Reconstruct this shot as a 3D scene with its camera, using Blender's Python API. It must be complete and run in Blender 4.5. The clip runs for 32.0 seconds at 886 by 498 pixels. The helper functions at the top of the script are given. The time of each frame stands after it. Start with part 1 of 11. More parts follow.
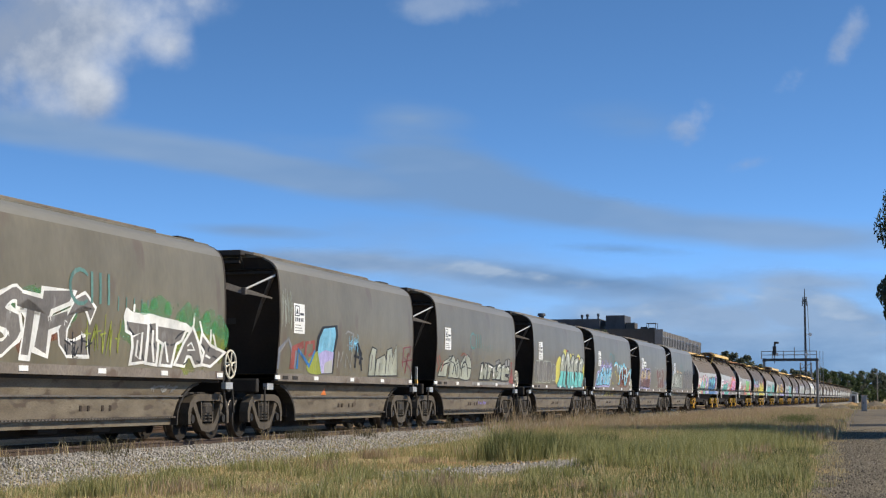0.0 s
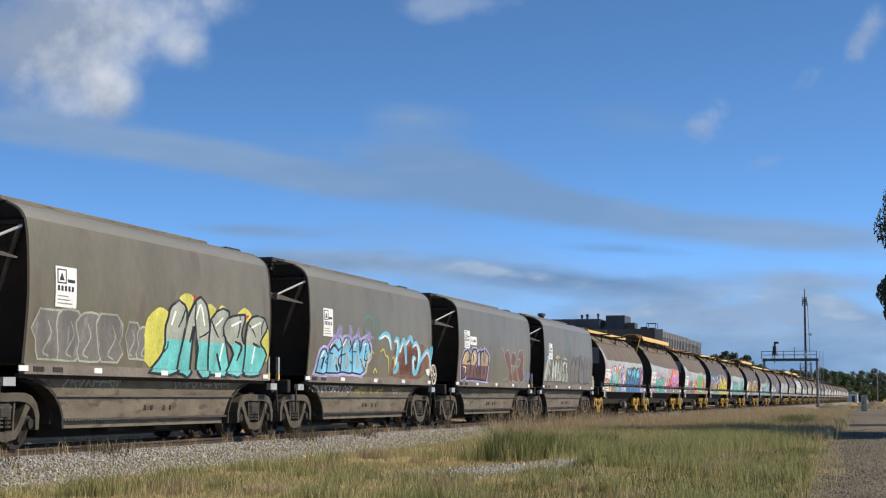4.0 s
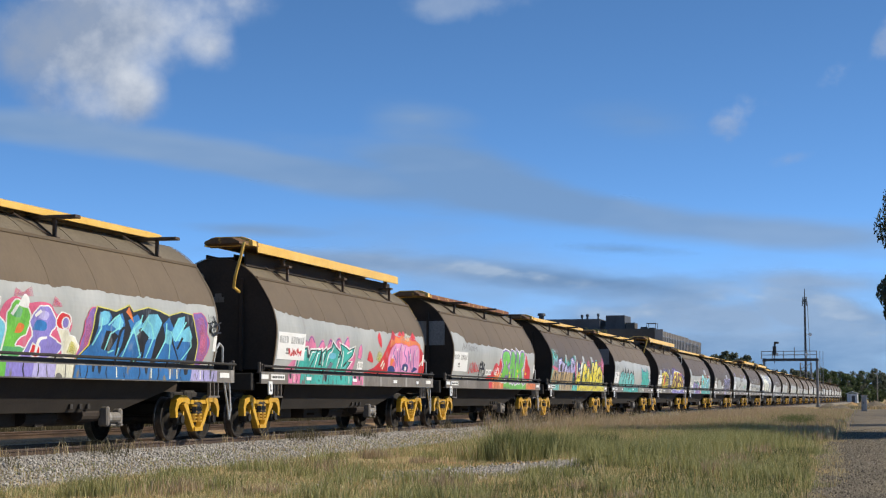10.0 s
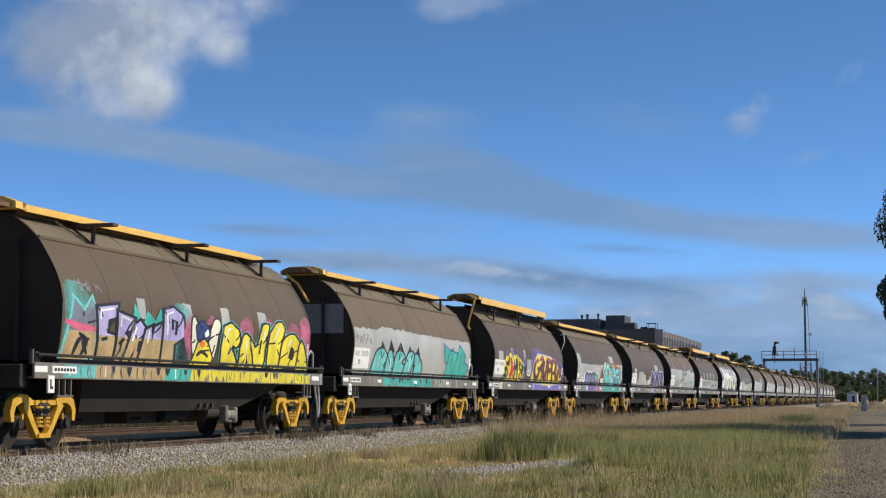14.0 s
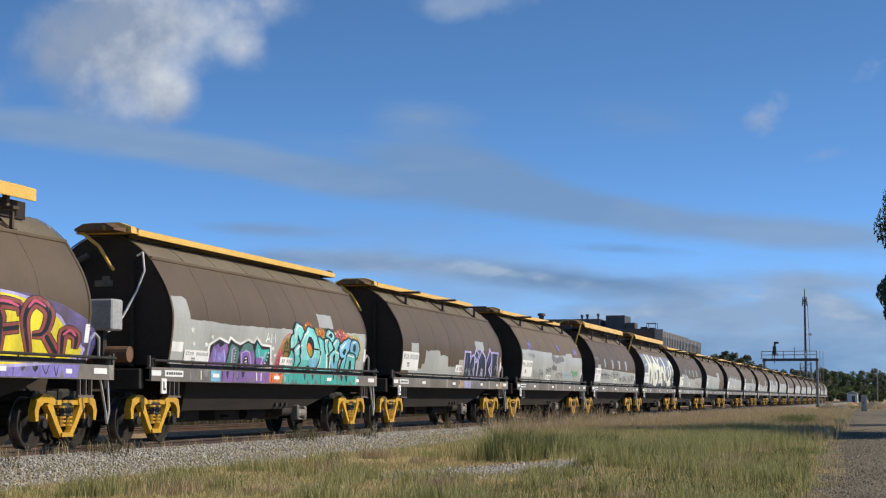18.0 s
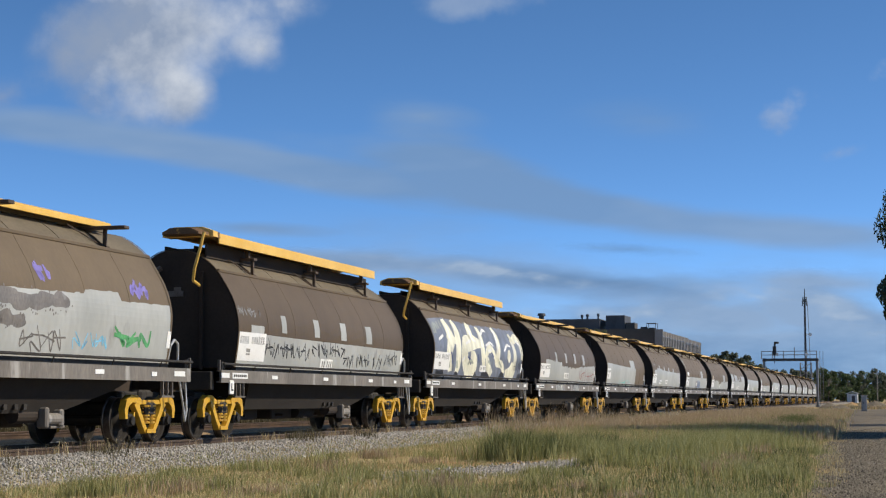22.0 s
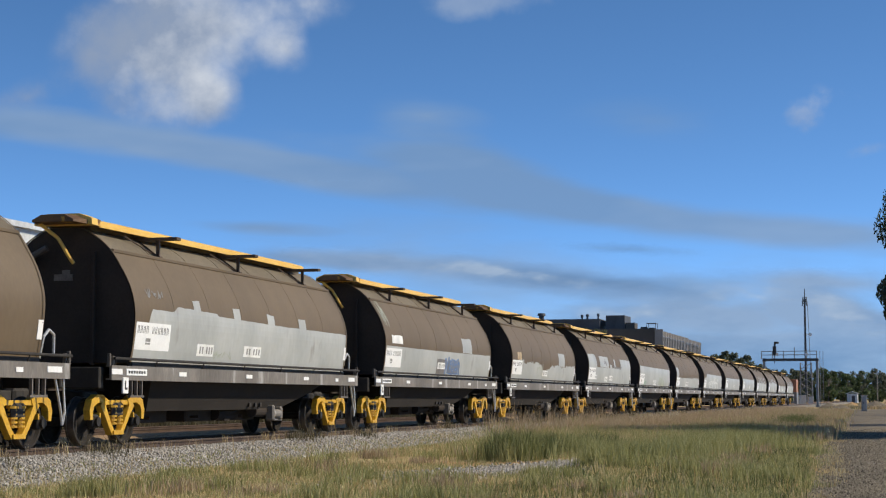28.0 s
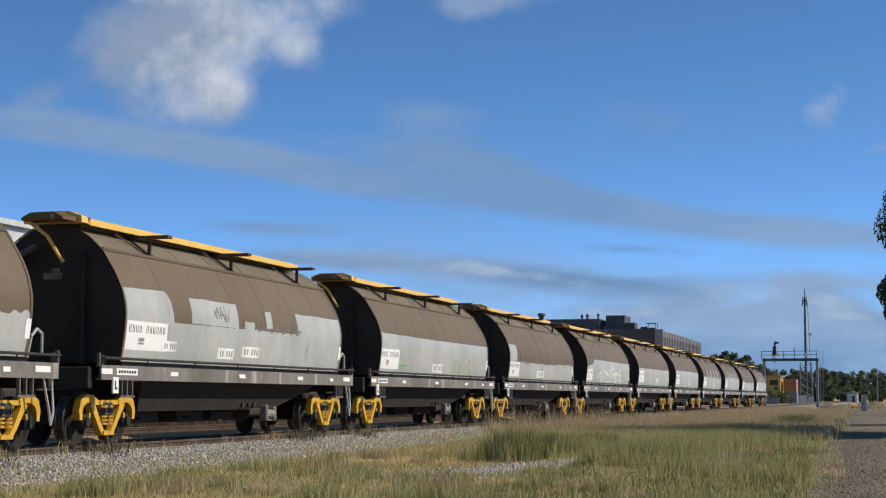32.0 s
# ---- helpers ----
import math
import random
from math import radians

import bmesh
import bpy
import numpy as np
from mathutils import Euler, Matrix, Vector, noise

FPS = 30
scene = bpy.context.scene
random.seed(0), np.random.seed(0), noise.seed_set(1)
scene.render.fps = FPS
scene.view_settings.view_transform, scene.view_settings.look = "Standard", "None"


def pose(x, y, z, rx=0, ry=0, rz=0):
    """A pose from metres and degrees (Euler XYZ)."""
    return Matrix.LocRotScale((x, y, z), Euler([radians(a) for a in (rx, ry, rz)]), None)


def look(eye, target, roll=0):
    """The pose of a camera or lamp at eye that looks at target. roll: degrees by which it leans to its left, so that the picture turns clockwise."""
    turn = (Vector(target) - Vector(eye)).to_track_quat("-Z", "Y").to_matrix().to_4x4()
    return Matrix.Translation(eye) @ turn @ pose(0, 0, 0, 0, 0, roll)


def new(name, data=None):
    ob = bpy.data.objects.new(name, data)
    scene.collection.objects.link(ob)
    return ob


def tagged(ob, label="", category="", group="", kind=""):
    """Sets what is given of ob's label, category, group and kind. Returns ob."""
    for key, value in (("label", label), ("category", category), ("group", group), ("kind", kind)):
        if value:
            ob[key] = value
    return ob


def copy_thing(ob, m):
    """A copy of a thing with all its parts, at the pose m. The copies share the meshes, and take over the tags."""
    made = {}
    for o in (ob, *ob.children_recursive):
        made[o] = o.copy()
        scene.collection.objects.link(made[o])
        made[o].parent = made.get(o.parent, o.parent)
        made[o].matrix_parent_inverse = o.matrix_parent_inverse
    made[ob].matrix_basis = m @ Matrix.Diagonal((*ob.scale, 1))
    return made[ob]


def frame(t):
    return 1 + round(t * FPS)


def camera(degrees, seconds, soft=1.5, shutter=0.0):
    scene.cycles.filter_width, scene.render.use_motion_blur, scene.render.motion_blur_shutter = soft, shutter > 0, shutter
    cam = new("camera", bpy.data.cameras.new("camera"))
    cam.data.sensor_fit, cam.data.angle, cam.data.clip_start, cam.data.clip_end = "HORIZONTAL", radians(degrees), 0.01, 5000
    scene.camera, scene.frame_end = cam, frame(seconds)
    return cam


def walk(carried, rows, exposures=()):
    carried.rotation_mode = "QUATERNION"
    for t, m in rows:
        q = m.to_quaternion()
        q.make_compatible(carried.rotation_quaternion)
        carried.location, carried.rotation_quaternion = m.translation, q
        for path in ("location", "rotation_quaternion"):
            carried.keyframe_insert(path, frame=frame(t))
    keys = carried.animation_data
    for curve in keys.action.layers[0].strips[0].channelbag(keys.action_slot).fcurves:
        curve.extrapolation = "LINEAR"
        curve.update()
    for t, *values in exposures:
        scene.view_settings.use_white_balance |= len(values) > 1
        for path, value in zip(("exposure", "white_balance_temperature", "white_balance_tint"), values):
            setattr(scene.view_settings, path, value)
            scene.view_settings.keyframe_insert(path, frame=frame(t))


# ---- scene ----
from mathutils.geometry import tessellate_polygon

# World: x runs along the track, away from the camera; y points from the camera to the train; z is up.
EYE = (0.0, 0.0, 1.25)
TURN = radians(15.13)
RAIL = 0.41            # height of the rail head
TRACK = 14.9           # the track's centre line
cam = camera(29.58, 32.0, soft=1.18)
AIM = look(EYE, (100 * math.cos(TURN), 100 * math.sin(TURN), EYE[2] + 8.92))
walk(cam, [(0, AIM), (32, AIM)], [(0, 0.02), (10, 0.02), (13, -0.05), (32, -0.05)])

# ---- light ----
SUN_WAY = Vector((0.30, -0.92, 0.75)).normalized()      # towards the sun
world = bpy.data.worlds.new("sky")
scene.world = world
world.use_nodes = True
sky = world.node_tree.nodes.new("ShaderNodeTexSky")
sky.sky_type, sky.sun_disc = "NISHITA", False
sky.sun_elevation = math.asin(SUN_WAY.z)
sky.sun_rotation = math.atan2(SUN_WAY.x, SUN_WAY.y)
sky.air_density, sky.dust_density, sky.ozone_density = 0.38, 0.0, 4.0
sky.altitude = 2500
deep = world.node_tree.nodes.new("ShaderNodeHueSaturation")
deep.inputs["Saturation"].default_value = 1.07
deep.inputs["Hue"].default_value = 0.4926
world.node_tree.links.new(sky.outputs[0], deep.inputs["Color"])
world.node_tree.links.new(deep.outputs[0], world.node_tree.nodes["Background"].inputs[0])
world.node_tree.nodes["Background"].inputs[1].default_value = 0.210
sun = new("sun", bpy.data.lights.new("sun", "SUN"))
sun.data.energy, sun.data.angle, sun.data.color = 5.0, radians(0.55), (1.0, 0.90, 0.74)
sun.matrix_world = look((0, 0, 60), Vector((0, 0, 60)) - SUN_WAY)

# ---- materials ----
def nodes_of(name):
    m = bpy.data.materials.new(name)
    m.use_nodes = True
    t = m.node_tree
    return m, t, t.nodes["Principled BSDF"], t.nodes.new, t.links.new


def surf(name, colors, scale=1.0, rough=0.7, metal=0.0, bump=0.15, fine=30.0, stretch=(1, 1, 1), spot=None, spot_at=0.62, vary=0.0, grain_mix=0.45):
    """Noise between two colours at one scale, fine grain over it, and patches of a third colour (spot)."""
    m, t, b, node, link = nodes_of(name)
    co = node("ShaderNodeTexCoord")
    mp = node("ShaderNodeMapping")
    mp.inputs["Scale"].default_value = stretch
    link(co.outputs["Object"], mp.inputs[0])
    n1, n2 = node("ShaderNodeTexNoise"), node("ShaderNodeTexNoise")
    for n, s, d in ((n1, scale, 5), (n2, fine, 3)):
        n.inputs["Scale"].default_value, n.inputs["Detail"].default_value = s, d
        link(mp.outputs[0], n.inputs["Vector"])
    ramp = node("ShaderNodeValToRGB")
    ramp.color_ramp.elements[0].position, ramp.color_ramp.elements[1].position = 0.32, 0.68
    ramp.color_ramp.elements[0].color, ramp.color_ramp.elements[1].color = (*colors[0], 1), (*colors[1], 1)
    link(n1.outputs[0], ramp.inputs[0])
    out = ramp.outputs[0]
    grain = node("ShaderNodeMixRGB")
    grain.blend_type, grain.inputs[0].default_value = "OVERLAY", grain_mix
    link(out, grain.inputs[1])
    link(n2.outputs[0], grain.inputs[2])
    out = grain.outputs[0]
    if spot:
        n3 = node("ShaderNodeTexNoise")
        n3.inputs["Scale"].default_value, n3.inputs["Detail"].default_value = scale * 2.3, 8
        link(mp.outputs[0], n3.inputs["Vector"])
        r3 = node("ShaderNodeValToRGB")
        r3.color_ramp.elements[0].position, r3.color_ramp.elements[1].position = spot_at, spot_at + 0.08
        link(n3.outputs[0], r3.inputs[0])
        mx = node("ShaderNodeMixRGB")
        mx.inputs[2].default_value = (*spot, 1)
        link(r3.outputs[0], mx.inputs[0])
        link(out, mx.inputs[1])
        out = mx.outputs[0]
    if vary:
        oi, hsv, mr = node("ShaderNodeObjectInfo"), node("ShaderNodeHueSaturation"), node("ShaderNodeMapRange")
        mr.inputs[3].default_value, mr.inputs[4].default_value = 1 - vary, 1 + vary
        link(oi.outputs["Random"], mr.inputs[0])
        link(mr.outputs[0], hsv.inputs["Value"])
        link(out, hsv.inputs["Color"])
        out = hsv.outputs[0]
    link(out, b.inputs["Base Color"])
    b.inputs["Roughness"].default_value, b.inputs["Metallic"].default_value = rough, metal
    if bump:
        bp = node("ShaderNodeBump")
        bp.inputs["Strength"].default_value, bp.inputs["Distance"].default_value = bump, 0.02
        link(n2.outputs[0], bp.inputs["Height"])
        link(bp.outputs[0], b.inputs["Normal"])
    return m


GREY_PAINT = surf("weathered_grey_paint", [(0.118, 0.102, 0.064), (0.185, 0.164, 0.112)], 0.55, 0.42, 0.0, 0.02, 9, (1, 1, 0.45), spot=(0.128, 0.098, 0.066), spot_at=0.62, grain_mix=0.2)
# Paler than the sides: sunlight on the rounded shoulder is put into the colour.
SHOULDER_PAINT = surf("sunlit_pale_grey_paint", [(0.175, 0.165, 0.135), (0.24, 0.228, 0.19)], 0.45, 0.36, 0.0, 0.02, 9, (0.3, 1, 1), grain_mix=0.15)
BROWN_PAINT = surf("weathered_brown_paint", [(0.103, 0.072, 0.038), (0.140, 0.099, 0.055)], 0.6, 0.6, 0, 0.03, 14, (1, 1, 0.4), grain_mix=0.18)
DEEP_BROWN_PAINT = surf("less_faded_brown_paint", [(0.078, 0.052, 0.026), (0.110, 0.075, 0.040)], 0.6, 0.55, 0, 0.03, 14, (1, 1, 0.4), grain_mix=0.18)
PALE_PAINT = surf("pale_grey_paint", [(0.31, 0.318, 0.302), (0.43, 0.438, 0.415)], 0.8, 0.48, 0, 0.03, 9, (1, 1, 0.45), spot=(0.285, 0.28, 0.262), spot_at=0.64, grain_mix=0.12)
BLACK_PAINT = surf("near_black_paint", [(0.019, 0.0125, 0.008), (0.036, 0.024, 0.016)], 1.2, 0.85, 0, 0.1, 20)
YELLOW_PAINT = surf("safety_yellow_paint", [(0.70, 0.415, 0.07), (0.80, 0.51, 0.115)], 1.5, 0.45, 0, 0.03, 25, spot=(0.30, 0.16, 0.06), spot_at=0.71, grain_mix=0.15)
AMBER_PAINT = surf("amber_bogie_paint", [(0.50, 0.275, 0.018), (0.63, 0.365, 0.03)], 2.0, 0.5, 0, 0.06, 25, spot=(0.16, 0.09, 0.04), spot_at=0.66)
STEEL = surf("dirty_steel", [(0.10, 0.085, 0.07), (0.17, 0.15, 0.13)], 3, 0.6, 0.3, 0.2, 30)
RUST = surf("rusty_steel", [(0.13, 0.065, 0.035), (0.21, 0.12, 0.07)], 3, 0.85, 0.1, 0.3, 40)
WHITE = surf("white_plate", [(0.72, 0.72, 0.70), (0.82, 0.82, 0.80)], 3, 0.5, 0, 0.02, 30)
BALLAST = surf("ballast_stone", [(0.15, 0.125, 0.09), (0.26, 0.225, 0.175)], 9, 0.95, 0, 0.8, 26)
GRAVEL = surf("grey_road_gravel", [(0.108, 0.083, 0.048), (0.175, 0.14, 0.088)], 0.35, 0.95, 0, 0.12, 55, (1, 1.6, 1), spot=(0.20, 0.172, 0.13), spot_at=0.60)
CONCRETE = surf("grey_concrete", [(0.22, 0.21, 0.20), (0.30, 0.29, 0.27)], 0.5, 0.85, 0, 0.1, 9)

# ---- building blocks ----
def box(bm, x0, x1, y0, y1, z0, z1, bevel=0.0):
    r = bmesh.ops.create_cube(bm, size=1, matrix=Matrix.Translation(((x0 + x1) / 2, (y0 + y1) / 2, (z0 + z1) / 2)) @ Matrix.Diagonal((abs(x1 - x0), abs(y1 - y0), abs(z1 - z0), 1)))
    if bevel:
        es = list({e for v in r["verts"] for e in v.link_edges})
        bmesh.ops.bevel(bm, geom=es, offset=bevel, segments=1, affect="EDGES")
    return bm


def rod(bm, a, b, r0, r1=None, n=8):
    a, b = Vector(a), Vector(b)
    m = Matrix.Translation((a + b) / 2) @ (b - a).to_track_quat("Z", "Y").to_matrix().to_4x4()
    bmesh.ops.create_cone(bm, cap_ends=True, segments=n, radius1=r0, radius2=r0 if r1 is None else r1, depth=(b - a).length, matrix=m)
    return bm


def sweep(bm, profile, x0, x1, caps=True, steps=1):
    """A closed outline in (y, z), carried along x."""
    rings = []
    for k in range(steps + 1):
        x = x0 + (x1 - x0) * k / steps
        rings.append([bm.verts.new((x, y, z)) for y, z in profile])
    n = len(profile)
    for a, b in zip(rings, rings[1:]):
        for k in range(n):
            bm.faces.new((a[k], a[(k + 1) % n], b[(k + 1) % n], b[k]))
    if caps:
        bm.faces.new(rings[0][::-1])
        bm.faces.new(rings[-1])
    bmesh.ops.recalc_face_normals(bm, faces=bm.faces)
    return bm


def mesh_of(name, bm, material, smooth=False):
    me = bpy.data.meshes.new(name)
    bmesh.ops.recalc_face_normals(bm, faces=bm.faces)
    bm.to_mesh(me)
    bm.free()
    if material:
        me.materials.append(material)
    if smooth:
        me.polygons.foreach_set("use_smooth", [True] * len(me.polygons))
        me.set_sharp_from_angle(angle=radians(35))
    return me


def part(name, bm, material, parent, label="", at=None, smooth=False):
    ob = new(name, bm if isinstance(bm, bpy.types.Mesh) else mesh_of(name, bm, material, smooth))
    ob.parent = parent
    if at is not None:
        ob.matrix_basis = at
    return tagged(ob, label)


def thing(name, label, category, at, group="", kind=""):
    ob = new(name)
    ob.empty_display_size = 0.3
    ob.matrix_basis = at
    return tagged(ob, label, category, group, kind)


B = bmesh.new

# ---- the train: shared outlines, heights over the rail head ----
def smooth_profile(pts, n):
    """A smooth line through a few (half width, height) points."""
    p = [Vector(q) for q in pts]
    p = [p[0] * 2 - p[1]] + p + [p[-1] * 2 - p[-2]]
    out = []
    for i in range(1, len(p) - 2):
        for k in range(n):
            t = k / n
            a, b, c, d = p[i - 1:i + 3]
            out.append(0.5 * (2 * b + (c - a) * t + (2 * a - 5 * b + 4 * c - d) * t * t + (3 * b - a - 3 * c + d) * t ** 3))
    return out + [p[-2]]


BROWN_SIDE = smooth_profile([(1.355, 1.50), (1.41, 1.83), (1.455, 2.32), (1.42, 2.65), (1.29, 3.02), (1.02, 3.47), (0.97, 3.54)], 4)
BROWN_ROOF = smooth_profile([(0.95, 3.57), (0.70, 3.79), (0.42, 3.96), (0.26, 4.01)], 3)
GREY_SIDE = smooth_profile([(1.392, 1.40), (1.437, 1.95), (1.466, 2.45), (1.462, 2.90), (1.437, 3.38), (1.395, 3.68), (1.335, 3.83), (1.22, 3.945), (1.05, 4.03)], 4)
GREY_ROOF = smooth_profile([(1.03, 4.04), (0.85, 4.09), (0.55, 4.14)], 3)
SILL_Y = 1.475


def skin(kind, z, off):
    """The place (y, z) on the near side of a wagon at height z, lifted off by a little."""
    line = BROWN_SIDE if kind == "brown" else GREY_SIDE
    if kind != "brown" and z < 1.2:
        return (-(1.15 + (z - 0.90) * (0.17 if z > 0.89 else 0.08)) - off, z)
    if z < line[0].y:
        return (-(SILL_Y if kind == "brown" else 1.43) - off, z)
    for a, b in zip(line, line[1:]):
        if z <= b.y:
            t = (z - a.y) / (b.y - a.y)
            return (-(a.x + (b.x - a.x) * t) - off, z)
    return (-line[-1].x - off, line[-1].y)


def both(line):
    return [(-p.x, p.y) for p in line] + [(p.x, p.y) for p in reversed(line)]


def wheelset_mesh():
    """Axle and two flanged wheels, turned as one piece."""
    half = [(0.98, 0.0), (0.98, 0.075), (0.88, 0.078), (0.865, 0.13), (0.835, 0.17), (0.79, 0.21), (0.785, 0.34), (0.835, 0.375), (0.838, 0.425), (0.83, 0.432), (0.71, 0.438), (0.70, 0.455), (0.675, 0.455), (0.67, 0.44), (0.67, 0.375), (0.71, 0.35), (0.73, 0.20), (0.69, 0.13), (0.66, 0.09), (0.30, 0.08)]
    line = half + [(-y, r) for y, r in reversed(half)]
    bm, n, rings = B(), 28, []
    for y, r in line:
        rings.append([bm.verts.new((r * math.cos(k * math.tau / n), y, r * math.sin(k * math.tau / n))) for k in range(n)] if r else [bm.verts.new((0, y, 0))])
    for a, b in zip(rings, rings[1:]):
        for k in range(n):
            j = (k + 1) % n
            bm.faces.new([a[k], a[j], b[j], b[k]] if len(a) == len(b) else [a[0], b[j], b[k]] if len(a) == 1 else [a[k], a[j], b[0]])
    me = mesh_of("wheelset", bm, WHEEL_STEEL, True)
    me.materials.append(TREAD)
    for p in me.polygons:
        y, r = abs(p.center.y), math.hypot(p.center.x, p.center.z)
        if r > 0.405 and y > 0.66:
            p.material_index = 1
    return me


def bar(bm, pts, width, y0, y1):
    """A bent flat bar in the x-z plane, from y0 to y1."""
    n, left, right = len(pts), [], []
    for i, (x, z) in enumerate(pts):
        a, b = pts[max(i - 1, 0)], pts[min(i + 1, n - 1)]
        d = Vector((b[0] - a[0], b[1] - a[1])).normalized()
        w = width[i] if isinstance(width, (list, tuple)) else width
        left.append((x - d.y * w / 2, z + d.x * w / 2))
        right.append((x + d.y * w / 2, z - d.x * w / 2))
    ring = [[bm.verts.new((x, y, z)) for x, z in side] for y in (y0, y1) for side in (left, right)]
    la, ra, lb, rb = ring
    for i in range(n - 1):
        bm.faces.new((la[i], la[i + 1], ra[i + 1], ra[i]))
        bm.faces.new((lb[i + 1], lb[i], rb[i], rb[i + 1]))
        bm.faces.new((la[i + 1], la[i], lb[i], lb[i + 1]))
        bm.faces.new((ra[i], ra[i + 1], rb[i + 1], rb[i]))
    bm.faces.new((la[0], ra[0], rb[0], lb[0]))
    bm.faces.new((ra[-1], la[-1], lb[-1], rb[-1]))


def arched_frame_mesh(mat):
    """The broader, rounder side frame of the grey wagons."""
    bm = B()
    for s in (-1, 1):
        bar(bm, [(s * 1.24, 0.33), (s * 1.25, 0.54), (s * 1.16, 0.70), (s * 0.98, 0.81), (s * 0.72, 0.86), (s * 0.40, 0.87), (0, 0.86)], [0.14, 0.17, 0.17, 0.16, 0.15, 0.14, 0.14], -0.10, 0.10)
        bar(bm, [(s * 0.92, 0.76), (s * 0.76, 0.60), (s * 0.58, 0.40), (s * 0.40, 0.26), (0, 0.22)], [0.18, 0.16, 0.15, 0.15, 0.15], -0.08, 0.08)
        bar(bm, [(s * 0.40, 0.82), (s * 0.36, 0.55), (s * 0.34, 0.28)], 0.06, -0.06, 0.075)
    bmesh.ops.bevel(bm, geom=[e for e in bm.edges if e.is_manifold and e.calc_face_angle() > 1.0], offset=0.014, segments=1, affect="EDGES")
    for v in bm.verts:
        v.co.x *= 0.80
    return mesh_of("sideframe", bm, mat)


def sideframe_mesh(mat):
    bm = B()
    for s in (-1, 1):
        bar(bm, [(s * 1.10, 0.47), (s * 1.12, 0.64), (s * 1.05, 0.79), (s * 0.86, 0.875), (s * 0.64, 0.865), (s * 0.46, 0.80)], [0.10, 0.14, 0.165, 0.16, 0.15, 0.12], -0.065, 0.065)
        bar(bm, [(s * 0.66, 0.80), (s * 0.50, 0.60), (s * 0.32, 0.36), (s * 0.17, 0.20)], [0.19, 0.14, 0.12, 0.12], -0.06, 0.06)
        bar(bm, [(s * 0.72, 0.60), (s * 0.73, 0.50)], 0.05, -0.05, 0.05)
    bar(bm, [(-0.21, 0.21), (0.21, 0.21)], 0.08, -0.09, 0.09)
    bar(bm, [(-0.48, 0.80), (0.48, 0.80)], 0.09, -0.05, 0.07)
    bmesh.ops.bevel(bm, geom=[e for e in bm.edges if e.is_manifold and e.calc_face_angle() > 1.0], offset=0.012, segments=1, affect="EDGES")
    for v in bm.verts:
        v.co.x, v.co.z = v.co.x * 0.94, 0.03 + v.co.z * 0.93
    return mesh_of("sideframe", bm, mat)


def spring_mesh(mat):
    bm = B()
    for k in range(5):
        z = 0.39 + k * 0.066
        rod(bm, (0, 0, z - 0.016), (0, 0, z + 0.016), 0.095, n=12)
    rod(bm, (0, 0, 0.36), (0, 0, 0.68), 0.06, n=10)
    rod(bm, (0, 0, 0.68), (0, 0, 0.72), 0.11, n=10)
    return mesh_of("spring", bm, mat)


def axlebox_mesh():
    bm = B()
    box(bm, -0.11, 0.11, -0.07, 0.07, 0.32, 0.56, 0.03)
    rod(bm, (0, -0.12, 0.43), (0, 0.12, 0.43), 0.085, n=14)
    return mesh_of("axle_box", bm, DARK_STEEL)


WHEELS = []
# Near black: the deep shade under the wagons is put into this colour.
SHADE_BLACK = surf("matt_shade_black", [(0.011, 0.0075, 0.005), (0.020, 0.014, 0.0095)], 1.2, 0.95, 0, 0.1, 20)
WHEEL_STEEL = surf("wheel_steel", [(0.010, 0.0074, 0.005), (0.020, 0.0145, 0.010)], 4, 0.92, 0.0, 0.15, 30)
TREAD = surf("worn_wheel_tread", [(0.06, 0.052, 0.045), (0.16, 0.14, 0.12)], 4, 0.4, 0.6, 0.1, 30)
DARK_STEEL = surf("grimy_dark_steel", [(0.020, 0.017, 0.014), (0.042, 0.036, 0.030)], 3, 0.7, 0.2, 0.2, 30)
BOGIE_GREY = surf("dusty_grey_bogie_paint", [(0.046, 0.037, 0.026), (0.105, 0.085, 0.062)], 3, 0.75, 0.1, 0.2, 30)
PALE_STEEL = surf("galvanised_steel", [(0.42, 0.42, 0.41), (0.55, 0.55, 0.53)], 4, 0.45, 0.4, 0.1, 30)
ROOF_PAINT = surf("dusty_roof_paint", [(0.118, 0.094, 0.059), (0.155, 0.126, 0.083)], 0.8, 0.7, 0, 0.1, 16)
SILL_PAINT = surf("dusty_grey_sill_paint", [(0.125, 0.108, 0.09), (0.21, 0.19, 0.165)], 1.1, 0.6, 0.05, 0.1, 22, (1, 1, 0.3), spot=(0.36, 0.345, 0.32), spot_at=0.60)
SKIRT_PAINT = surf("dirty_skirt_paint", [(0.115, 0.090, 0.060), (0.20, 0.168, 0.12)], 0.9, 0.6, 0, 0.1, 18, (1, 1, 3), spot=(0.085, 0.062, 0.042), spot_at=0.56)
BAND_PAINT = surf("stained_band_paint", [(0.15, 0.125, 0.098), (0.21, 0.18, 0.148)], 1.1, 0.6, 0, 0.1, 18, spot=(0.12, 0.085, 0.06), spot_at=0.58)
RUSTY_YELLOW = surf("rusted_yellow_paint", [(0.16, 0.055, 0.025), (0.22, 0.09, 0.04)], 1.4, 0.75, 0, 0.2, 25, spot=(0.55, 0.32, 0.08), spot_at=0.56)
HOOD_PAINT = surf("scorched_yellow_paint", [(0.10, 0.05, 0.02), (0.16, 0.085, 0.03)], 2, 0.7, 0, 0.15, 25, spot=(0.55, 0.30, 0.04), spot_at=0.62)
END_PALE = surf("pale_end_paint", [(0.15, 0.15, 0.15), (0.24, 0.24, 0.235)], 1.0, 0.8, 0, 0.05, 18)
